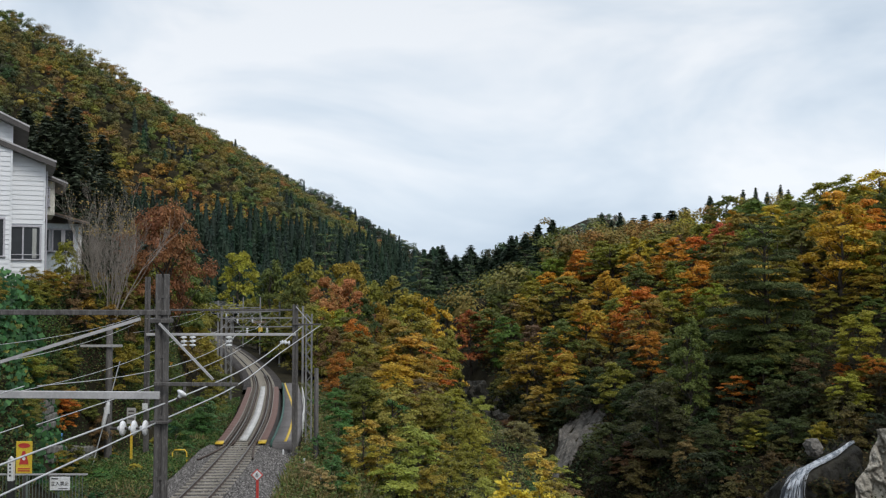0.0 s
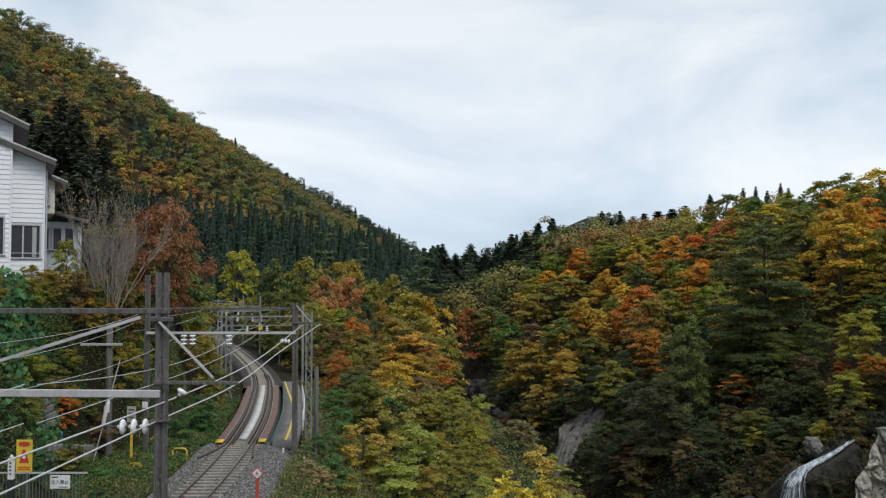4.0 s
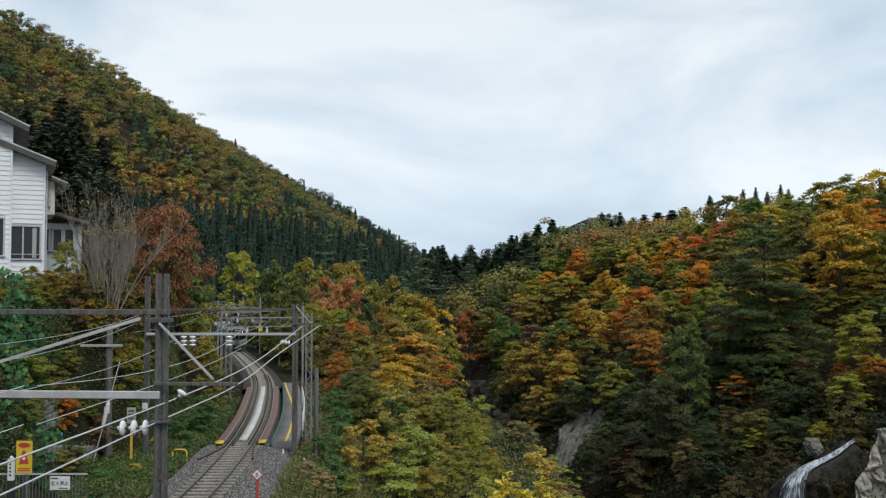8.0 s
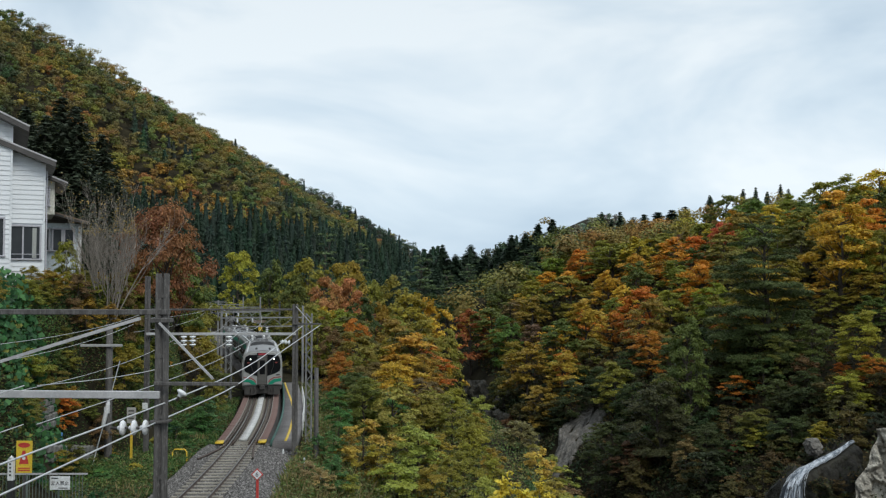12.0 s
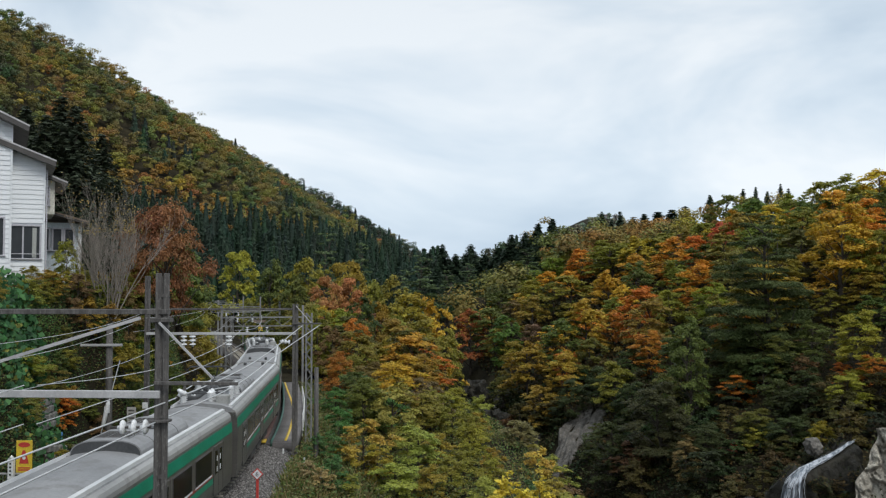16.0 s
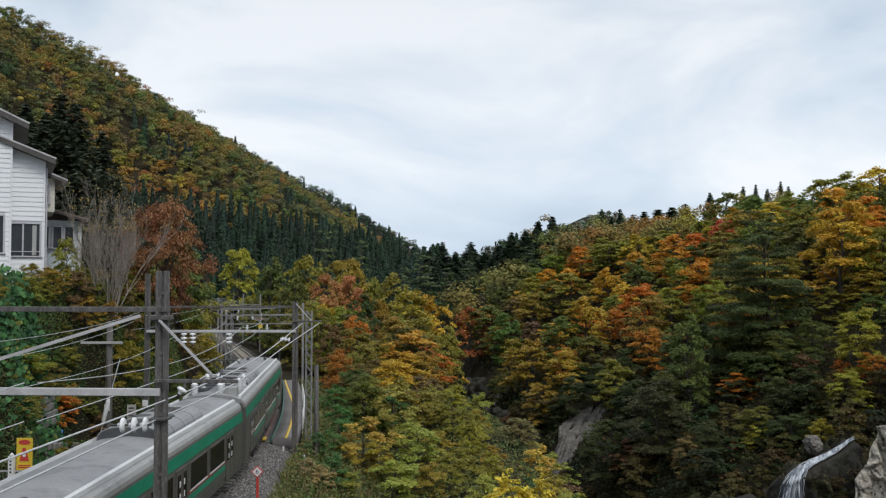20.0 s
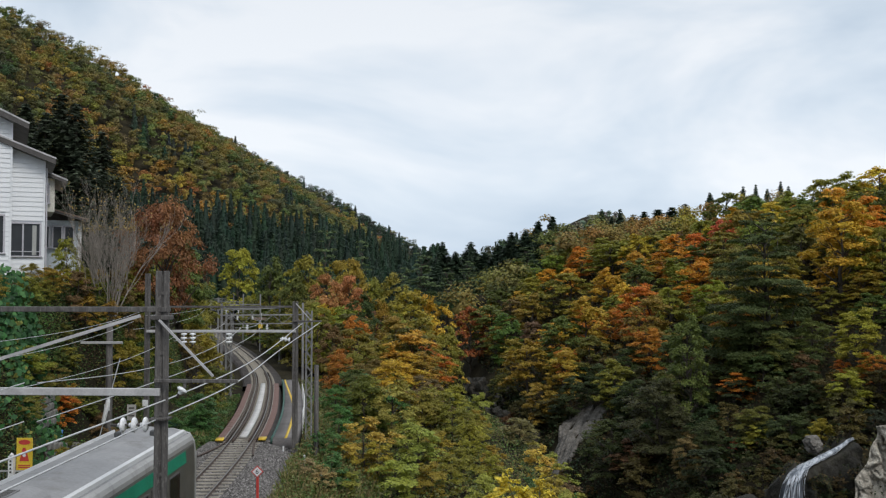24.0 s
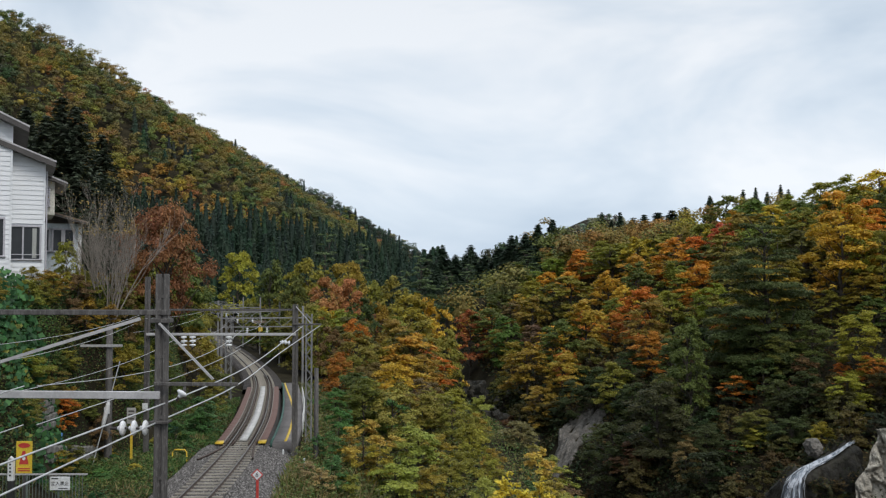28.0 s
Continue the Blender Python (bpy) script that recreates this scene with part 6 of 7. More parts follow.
# place, size, breadth, colour
EDGE_BUSHES = ((-4.1, 46.5, 0.64, 1.16, OCHRE), (-1.4, 49.5, 0.71, 1.15, LIME), (1.5, 51.8, 0.61, 0.88, OLIVE), (-2.3, 43.5, 0.46, 1.61, LIME), (2.4, 30, 0.95, 0.85, YELLOW_L), (3.3, 31, 0.86, 0.8, YELLOW_L), (1.7, 29, 0.78, 0.8, YELLOW_L), (-4.9, 40, 0.42, 0.93, FERN), (0.4, 44.8, 0.5, 1.08, OLIVE), (-3.7, 63, 0.67, 1.14, FERN), (-0.9, 61.2, 0.65, 1.19, OLIVE), (2.8, 67.8, 0.63, 0.88, LIME))
EDGE_BUSHES3 = ((-6.2, 66.5, 0.84, 1.30, FERN), (-4.4, 64.0, 0.66, 1.2, FERN), (-7.4, 62.0, 0.55, 1.1, FERN), (0.6, 58.2, 0.58, 1.1, OLIVE), (2, 54.2, 0.47, 1.07, LEMON), (2.7, 49.2, 0.4, 1.08, AMBER), (1.1, 48, 0.45, 1.17, OLIVE), (-0.3, 51.2, 0.51, 1.1, LEMON), (-0.6, 43.8, 0.44, 1.21, AMBER), (-2.1, 53.5, 0.57, 1.04, OLIVE), (-3.3, 45.5, 0.48, 1.04, LEMON), (2.3, 59.8, 0.45, 0.95, AMBER), (-4.7, 79, 0.74, 1.17, OLIVE), (-6, 52.2, 0.55, 0.88, FERN), (-6.4, 45.8, 0.37, 0.88, FERN), (-4.7, 58.5, 0.55, 1.17, GREEN), (-6.1, 40.2, 0.3, 1.1, STRAW), (-4.4, 40.2, 0.3, 1.32, OLIVE))
EDGE_BUSHES2 = ((-4.2, 34, 0.36, 1.1, STRAW), (-5.2, 39, 0.32, 1.1, STRAW), (-5.6, 46, 0.42, 1.0, FERN), (1.8, 39, 0.55, 0.9, LIME), (2.4, 46, 0.5, 0.9, OLIVE), (2.0, 57, 0.5, 1.0, OLIVE),
                (-3.2, 58, 1.0, 1.0, LIME), (-0.6, 61, 0.8, 1.0, OLIVE), (3.4, 35, 0.5, 0.9, OLIVE), (-1.4, 28, 0.5, 0.9, STRAW), (4.0, 41, 0.4, 0.9, FERN), (-5.4, 62, 0.9, 0.9, OLIVE))
HILL_BUSHES = ((-17.4, 41.2, 0.36, 1.15, RUST), (-17.0, 47.8, 0.62, 1.01, AMBER), (-17.1, 44.6, 0.47, 0.88, BROWN), (-17.7, 52.8, 0.59, 0.68, OLIVE), (-20.3, 48.3, 0.72, 0.62, LEMON), (-21.6, 74, 1.9, 0.75, GREEN), (-22.5, 80.5, 1.1, 0.75, OLIVE),
               (-19.8, 69.5, 0.9, 0.83, BROWN), (-17.0, 68, 0.68, 1.16, GREEN), (-14.0, 52.8, 0.59, 1.08, FERN), (-20.4, 44.8, 0.25, 2.15, MOSS), (-18.1, 43.2, 0.24, 1.66, OLIVE), (-18.4, 46.4, 0.5, 0.8, AMBER), (-17.2, 50, 0.40, 1.25, GREEN), (-17.9, 59, 0.60, 0.88, GREEN))
LINE_TREES = ((-27.4, 142, 1.51, 0.47, GREEN), (-45.3, 200, 2.06, 0.24, LEMON), (-41.1, 190, 1.04, 0.8, OLIVE), (-29.6, 150, 0.95, 0.64, AMBER), (-20.4, 114, 0.94, 0.5, OLIVE), (-27.3, 100, 0.71, 0.58, OLIVE), (-29.0, 95, 0.9, 0.55, OLIVE), (-33.5, 105, 1.0, 0.6, OLIVE), (-39.5, 120, 1.1, 0.6, GREEN), (-46, 138, 1.1, 0.7, OLIVE), (-52, 160, 1.1, 0.7, GREEN), (-60, 180, 1.2, 0.7, OLIVE))
HILL_BUSHES2 = ((-14.6, 49.5, 0.40, 1.0, FERN), (-14.0, 52, 0.42, 1.1, FERN), (-14.8, 57, 0.5, 1.0, GREEN), (-15.8, 62, 0.6, 0.9, OLIVE), (-13.2, 47.2, 0.24, 1.1, FERN), (-25.8, 92, 1.9, 0.8, OLIVE),
                (-18.0, 70, 1.0, 0.7, OLIVE), (-20.4, 75, 1.3, 0.7, LEMON), (-23.2, 84, 1.4, 0.7, OLIVE), (-17.9, 51.0, 0.75, 0.6, BROWN), (-18.9, 55.5, 0.9, 0.7, OLIVE))


# shrub tones lowered to hold the shade of big trees and gorge depth
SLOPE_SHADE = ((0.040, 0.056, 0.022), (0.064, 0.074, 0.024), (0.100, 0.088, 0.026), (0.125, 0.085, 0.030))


def slope_bushes():
    """Shrubs over the slope's foot and the gorge walls, darkened in colour for shade."""
    rng = np.random.default_rng(52)
    words_ = ("dark green", "olive green", "dull bronze", "brown")
    for gy in np.arange(59, 112, 3.1):
        for gx in np.arange(4, 40, 3.0):
            x, y = gx + rng.uniform(-1.4, 1.4), gy + rng.uniform(-1.4, 1.4)
            e = x - float(gorge_x(y))
            if e < 1.5 or e > 22 or abs(x) > y * 0.52 or (21 < x < 31 and y < 64.5) or (e > 16 and y > 90) or on_slip(x, y, 1.3):
                continue
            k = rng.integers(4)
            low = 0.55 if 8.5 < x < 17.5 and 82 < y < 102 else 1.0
            tree(SHRUB[rng.integers(4)], x, y, rng.uniform(0.45, 0.85) * low, shade(SLOPE_SHADE[k], rng), words_[k] + " shrub on the gorge wall, shade in its colour", rng.uniform(0, 360), name="bush", category="bush", group="shrubs of the gorge", wide=rng.uniform(1.0, 1.4))


slope_bushes()
# beside the waterfall the same shade-darkened tones
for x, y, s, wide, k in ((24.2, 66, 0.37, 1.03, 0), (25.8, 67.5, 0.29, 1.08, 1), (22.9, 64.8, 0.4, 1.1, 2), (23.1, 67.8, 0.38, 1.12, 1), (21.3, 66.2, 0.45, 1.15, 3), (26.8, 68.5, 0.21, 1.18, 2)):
    tree(SHRUB[k], x, y, s, SLOPE_SHADE[k], "dull green shrub beside the waterfall, shade in its colour", x * 71 % 360, sink=0.1, name="bush", category="bush", group="shrubs of the gorge", wide=wide)


def bushes():
    rng = np.random.default_rng(51)
    for spots, where in ((EDGE_BUSHES + EDGE_BUSHES2 + EDGE_BUSHES3, "beside the ballast"), (HILL_BUSHES + HILL_BUSHES2, "on the railway bank")):
        for x, y, s, wide, c in spots:
            tree(SMALL[rng.integers(5)], x, y, s, shade(c, rng, 0.1), WORDS[c] + " leafy bush " + where, rng.uniform(0, 360), name="bush", category="bush", group="bushes " + where, wide=wide)


bushes()


def brow_bushes():
    """Low mixed shrubs on the brow above the gorge."""
    rng = np.random.default_rng(57)
    for y in np.arange(27, 64, 1.9):
        for k in range(3):
            e = rng.uniform(-9.0, -3.0)
            yy = y + rng.uniform(-0.8, 0.8)
            c = (LIME, OLIVE, OCHRE, FERN, BROWN, STRAW)[rng.choice(6, p=[0.30, 0.30, 0.14, 0.04, 0.11, 0.11])]
            tree(SHRUB[rng.integers(4)], float(gorge_x(yy)) + e, yy, rng.uniform(0.20, 0.50), shade(c, rng, 0.15), WORDS[c] + " low shrub on the brow of the gorge", rng.uniform(0, 360), sink=0.15, name="bush", category="bush", group="shrubs on the brow", wide=rng.uniform(1.1, 1.6))


brow_bushes()


def bank_bushes():
    """Small clumps over the bank beside the track, under the house."""
    rng = np.random.default_rng(58)
    for y in np.arange(25, 66, 1.6):
        for k in range(2):
            yy = y + rng.uniform(-0.7, 0.7)
            x = float(line_x(yy)) - rng.uniform(3.2, 6.4)
            c = (FERN, IVY, LIME, OLIVE, OCHRE)[rng.choice(5, p=[0.46, 0.2, 0.16, 0.12, 0.06])]
            tree(SHRUB[rng.integers(4)], x, yy, rng.uniform(0.10, 0.22), shade(c, rng, 0.15), WORDS[c] + " low clump on the railway bank", rng.uniform(0, 360), sink=0.12, name="bush", category="bush", group="clumps on the railway bank", wide=rng.uniform(1.1, 1.7))


bank_bushes()


def terrace_bushes():
    """Mixed shrubs over the upper bank and along the foot of the house."""
    rng = np.random.default_rng(59)
    for y in np.arange(35, 62, 1.5):
        for k in range(4):
            yy = y + rng.uniform(-0.6, 0.6)
            d = -6.9 - 1.15 * k + rng.uniform(-0.5, 0.5)
            c = (OLIVE, AMBER, BROWN, MOSS, GREEN, LEMON)[rng.choice(6, p=[0.22, 0.13, 0.10, 0.24, 0.25, 0.06])]
            tree(SMALL[rng.integers(5)], float(line_x(yy)) + d, yy, rng.uniform(0.20, 0.40), shade(c, rng, 0.15), WORDS[c] + " shrub on the upper railway bank", rng.uniform(0, 360), sink=0.15, name="bush", category="bush", group="shrubs on the upper bank", wide=rng.uniform(1.0, 1.4))


terrace_bushes()
planted(LINE_TREES, np.random.default_rng(53), "beside the railway curve", "trees beside the curve")


def bare_tree(x, y, z, h, seed):
    """A many-stemmed tree that has shed nearly all its leaves."""
    rng = np.random.default_rng(seed)
    t = thing("bare_tree", pose(x, y, z), "nearly bare many-stemmed tree with pale grey branches", "tree")
    fine, stems, ends = [], [], []

    def grow(p, d, L, r, depth):
        n = 4
        pts = [p]
        for i in range(n):
            d = d + rng.normal(size=3) * 0.06 + np.array((0, 0, 0.05))
            d = d / np.linalg.norm(d)
            pts.append(pts[-1] + d * L / n)
        (stems if depth == 0 else fine).append(tube_np(pts if depth < 3 else pts[::2], np.linspace(r, r * 0.55, n + 1 if depth < 3 else n // 2 + 1), 6 if depth == 0 else 4 if depth < 3 else 3))
        if depth == 4:
            ends.append(pts[-1])
            return
        for k in range(4 if depth == 0 else 3 if depth < 3 else 2):
            a = rng.uniform(0, 6.28)
            side = np.cross(d, np.array((math.cos(a), math.sin(a), 0.3)))
            q = d + side / (np.linalg.norm(side) + 1e-6) * rng.uniform(0.2, 0.45)
            grow(pts[rng.integers(2, 5)], q / np.linalg.norm(q), L * rng.uniform(0.5, 0.72), max(r * 0.55, 0.006), depth + 1)
    for i in range(20):
        a = 6.283 * i / 20 + rng.uniform(-0.2, 0.2)
        tilt = rng.uniform(0.08, 0.68)
        d = np.array((math.cos(a) * tilt, math.sin(a) * tilt, 1.0))
        grow(np.array((math.cos(a) * 0.25, math.sin(a) * 0.25, 0.0)), d / np.linalg.norm(d), h * rng.uniform(0.42, 0.62), 0.034, 0)
    for i, (v, f) in enumerate(stems):
        part("stem", mesh_np("stem", v, f, GREYBARK, smooth=True), None, t)
    v, f = join_np(fine)
    tagged(part("branching", mesh_np("branching", v, f, GREYBARK), None, t), kind="stuff")
    e = np.array(ends)
    e = e[(e[:, 2] > h * 0.55)]
    pts = np.repeat(e, 2, axis=0) + rng.normal(size=(len(e) * 2, 3)) * 0.12
    pts = pts[(rng.random(len(pts)) < 0.5) & (pts[:, 2] > h * 0.85)]
    v, f = leaf_quads(rng, pts, rng.normal(size=pts.shape) + np.array((0, 0, 0.6)), 0.12)
    lv = part("leaves", mesh_np("leaves", v, f, LEAF), None, t, "last withered tan leaves")
    lv.color = (0.34, 0.24, 0.085, 1)


bare_tree(-18.1, 48.6, float(ground(-18.1, 48.6)) - 0.1, 5.7, 3)
RUSSET = broadleaf(77, 7.0, 3.2, 0.16, 120, 190, 0.46)
tree(RUSSET, -17.6, 56.0, 1.75, (0.27, 0.120, 0.055), "russet brown broadleaf tree beside the bare tree", 0, wide=0.54, z=1.0)


def ivy_wall():
    """Large climbing leaves hanging over the steep bank under the house."""
    rng = np.random.default_rng(61)
    n = 3900
    y = rng.uniform(30, 40.5, n)
    up = rng.random(n)
    d = -6.6 - 3.0 * up + rng.normal(size=n) * 0.35
    x = line_x(y) + d
    z = ground(x, y) + rng.random(n) ** 2 * 1.3 + 0.15
    nrm = np.stack([0.7 + 0 * x, -0.8 + 0 * x, 0.7 + 0 * x], -1) + rng.normal(size=(n, 3)) * 0.7
    v, f = leaf_quads(rng, np.stack([x, y, z], -1), nrm, 0.27, 0.85)
    t = np.array([(0.040, 0.120, 0.040), (0.060, 0.155, 0.048), (0.032, 0.085, 0.032), (0.20, 0.20, 0.045)])[rng.choice(4, n, p=[0.38, 0.30, 0.28, 0.04])]
    tagged(new("ivy", mesh_np("ivy", v, f, WOODS, np.repeat(t, 4, axis=0))), "broad dark green creeper leaves over the bank", "creeper", kind="stuff")


ivy_wall()


def grass():
    """Thin upright blades along the edges of the ballast."""
    rng = np.random.default_rng(71)
    n = 26000
    y = rng.uniform(24, 66, n)
    side = rng.random(n) < 0.5
    d = np.where(side, -2.3 - rng.random(n) ** 1.5 * 3.6, np.where(y > 47, 3.2, 2.9) + rng.random(n) ** 1.5 * 4.5)
    x = line_x(y) + d
    z = ground(x, y)
    h = rng.uniform(0.25, 0.85, n) * (0.5 + 0.5 * np.abs(wave(x, y, 0.9, 8.0)))
    a = rng.uniform(0, 6.28, n)
    w = rng.uniform(0.015, 0.03, n)
    lean = rng.normal(size=(n, 2)) * 0.25 * h[:, None]
    b = np.stack([x, y, z - 0.05], -1)
    side_v = np.stack([np.cos(a) * w, np.sin(a) * w, 0 * w], -1)
    mid_ = b + np.stack([lean[:, 0] * 0.4, lean[:, 1] * 0.4, h * 0.6], -1)
    tip = b + np.stack([lean[:, 0], lean[:, 1], h], -1)
    v = np.stack([b - side_v, b + side_v, mid_ + side_v * 0.7, tip], 1).reshape(-1, 3)
    t = np.array([(0.10, 0.15, 0.04), (0.26, 0.21, 0.09), (0.16, 0.17, 0.05), (0.30, 0.24, 0.12)])[rng.choice(4, n)]
    tagged(new("grass", mesh_np("grass", v, np.arange(n * 4).reshape(n, 4), WOODS, np.repeat(t, 4, axis=0))), "tall green and straw grass beside the ballast", "grass", kind="stuff")


grass()
# ---------------------------------------------------------------- rocks and the waterfall
def rough_rock(seed, sx, sy, sz, sub=3, amp=0.34, k=1.5):
    bm = bmesh.new()
    bmesh.ops.create_icosphere(bm, subdivisions=sub, radius=1.0)
    off = Vector((seed * 3.1, seed * 1.7, seed * 2.3))
    for v in bm.verts:
        p = v.co.copy()
        m = max(abs(p.x), abs(p.y), abs(p.z))
        p = p.lerp(p / m * 0.80, 0.55)
        n = noise.fractal(p * k + off, 1.0, 2.0, 3) * amp + noise.noise(p * 3.1 + off) * amp * 0.35
        n += (abs(noise.noise(p * 2.3 - off)) - 0.2) * amp * 0.7 + noise.noise(p * 7.0 + off) * amp * 0.16
        n = math.floor(n * 11) / 11 * 0.7 + n * 0.3
        v.co = Vector((p.x * sx, p.y * sy, p.z * sz)) * (1 + n)
    return bm


def rock(x, y, z, sx, sy, sz, seed, mat, label, turn=0.0, tilt=0.0, sub=3, group="rocks of the gorge"):
    ob = part("rock", rough_rock(seed, sx, sy, sz, sub), mat)
    ob.matrix_basis = pose(x, y, z, tilt, 0, turn)
    return tagged(ob, label, "rock", group)


def rocks():
    rock(25.2, 61.6, -2.75, 0.60, 0.55, 0.62, 1, SLIPROCK, "square grey boulder at the head of the waterfall", 20)
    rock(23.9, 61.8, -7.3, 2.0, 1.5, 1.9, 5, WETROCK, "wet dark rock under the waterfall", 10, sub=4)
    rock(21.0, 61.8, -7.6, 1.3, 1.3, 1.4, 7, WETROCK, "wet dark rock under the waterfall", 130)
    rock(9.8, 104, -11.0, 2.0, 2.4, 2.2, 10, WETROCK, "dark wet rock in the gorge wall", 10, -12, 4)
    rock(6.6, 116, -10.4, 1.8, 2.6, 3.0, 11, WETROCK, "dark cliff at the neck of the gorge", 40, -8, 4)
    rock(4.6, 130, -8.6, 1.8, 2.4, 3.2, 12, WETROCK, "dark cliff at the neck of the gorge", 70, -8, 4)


rocks()


def rock_face(cx, cy, rx, ry, turn, seed, mat, label):
    """A bare, gullied sheet of rock lying proud of the slope, with a torn edge."""
    na, nr = 84, 30
    a = np.linspace(0, 2 * np.pi, na, endpoint=False)
    rim = 1 + 0.16 * np.sin(3 * a + seed) + 0.10 * np.sin(7 * a + 2 * seed) + 0.07 * np.sin(13 * a + seed) + 0.05 * np.sin(29 * a)
    rr = np.linspace(0.0, 1.0, nr)[:, None]
    u, w = np.cos(a)[None] * rr * rim * rx, np.sin(a)[None] * rr * rim * ry
    c, s = math.cos(radians(turn)), math.sin(radians(turn))
    x, y = cx + c * u - s * w, cy + s * u + c * w
    rough = np.array([noise.fractal(Vector((p * 0.9, q * 0.30, seed)), 0.9, 2.1, 5) - 1.1 * abs(noise.noise(Vector((p * 1.5 + 0.3 * math.sin(q), q * 0.22, seed + 4)))) for p, q in zip(u.ravel(), w.ravel())]).reshape(u.shape)
    z = ground(x, y) + np.where(rr > 0.97, -0.8, 0.45 + 0.55 * rough)
    i, j = np.arange(nr - 1)[:, None] * na, np.arange(na)[None]
    f = np.stack([i + j, i + na + j, i + na + (j + 1) % na, i + (j + 1) % na], -1).reshape(-1, 4)
    tagged(new("rock_slab", mesh_np("rock_slab", np.stack([x, y, z], -1).reshape(-1, 3), f, mat)), label, "rock slab", "rock slabs")


def cliff_face():
    """The pale fractured rock wall beside the waterfall: broken blocks parted by cracks."""
    na, nb = 96, 104
    top, foot = np.array((27.75, 57.9, -0.9)), np.array((24.9, 56.4, -7.6))
    along, out_ = np.array((0.90, -0.42, 0.05)), Vector((-0.45, -0.84, 0.28))
    front, back_ = [], []
    for b in np.linspace(0, 1, nb):
        edge = top + (foot - top) * b + np.array((0.22 * math.sin(9 * b) + 0.12 * math.sin(23 * b), 0, 0))
        for a in np.linspace(0, 1, na):
            q = Vector(edge + along * 6.5 * a)
            k = Vector((q.x * 0.95 + 0.25 * q.z, q.y * 0.95, q.z * 0.62))
            near_, seeds = noise.voronoi(k)
            fine_, fseeds = noise.voronoi(k * 2.7)
            d = 0.85 * (noise.cell(Vector(seeds[0]) * 7.3) - 0.5) + 0.30 * (noise.cell(Vector(fseeds[0]) * 9.1) - 0.5) + 0.35 * noise.fractal(q * 0.5, 1.0, 2.0, 3)
            d -= 0.55 * max(0.0, 0.10 - (near_[1] - near_[0])) / 0.10 + 0.18 * max(0.0, 0.09 - (fine_[1] - fine_[0])) / 0.09
            d *= min(1.0, 0.25 + 5 * a)
            front.append(q + out_ * d)
            back_.append(q - out_ * 1.2)
    i, j = np.arange(nb - 1)[:, None] * na, np.arange(na - 1)[None]
    f = np.stack([i + j, i + na + j, i + na + j + 1, i + j + 1], -1).reshape(-1, 4)
    n = na * nb
    rim = [b * na for b in range(nb)]
    side = [(rim[b], n + rim[b], n + rim[b + 1], rim[b + 1]) for b in range(nb - 1)] + [(a, a + 1, n + a + 1, n + a) for a in range(na - 1)]
    v = np.array([tuple(q) for q in front + back_])
    tagged(new("cliff", mesh_np("cliff", v, np.concatenate([f, f[:, ::-1] + n, np.array(side)]), PALEROCK)), "pale fractured cliff beside the waterfall", "cliff", "rocks of the gorge")


cliff_face()
rock_face(14.2, 97.0, 2.6, 5.6, -30, 1.0, SLIPROCK, "bare grey landslip face in the gorge wall")
rock_face(7.6, 125.0, 1.3, 4.6, -10, 2.0, SLIPROCK, "narrow bare rock face in the gorge wall")


def water_material():
    m, nt, b = material("falling_water", 0.25)
    n = tex(nt, 5.0, 4.0, 0.6, (1, 1, 0.15))
    r = ramp_of(nt, n.outputs["Fac"], [(0.38, (0.16, 0.20, 0.25)), (0.62, (0.70, 0.74, 0.80))])
    nt.links.new(r.outputs["Color"], b.inputs["Base Color"])
    return m


WATER = water_material()
WETSHEET = surface("thin_water", (0.016, 0.018, 0.022), (0.16, 0.18, 0.21), 2.5, 0.4, fine=14, relief=0.3, stretch=(1, 1, 0.2))
FALL = ((27.91, 61.3, -2.35), (27.4, 61.2, -2.56), (26.62, 61.0, -3.02), (25.64, 60.7, -3.45), (24.64, 60.4, -3.8), (23.88, 60.1, -4.12), (23.38, 59.9, -4.59), (23.06, 59.7, -5.21), (22.86, 59.5, -6.34), (22.67, 59.3, -8.49))
STRANDS = []


def fall_course(n):
    """Middle of the fall, the way across it and its width, from head to foot."""
    path = np.array(FALL)
    t, u = np.linspace(0, 1, len(path)), np.linspace(0, 1, n)
    mid_ = np.stack([np.interp(u, t, path[:, i]) for i in range(3)], -1)
    k = smooth(0.40, 0.75, u)[:, None]
    across = np.array((0.35, -0.80, -0.30)) * (1 - k) + np.array((0.92, -0.35, -0.02)) * k
    return u, mid_, across, np.interp(u, [0, 0.25, 0.5, 0.8, 1], [0.08, 0.14, 0.24, 0.66, 1.0])


def noise_keep(q):
    """Moss grows in patches."""
    return np.array([noise.noise(Vector(p) * 0.8) > -0.05 for p in q])


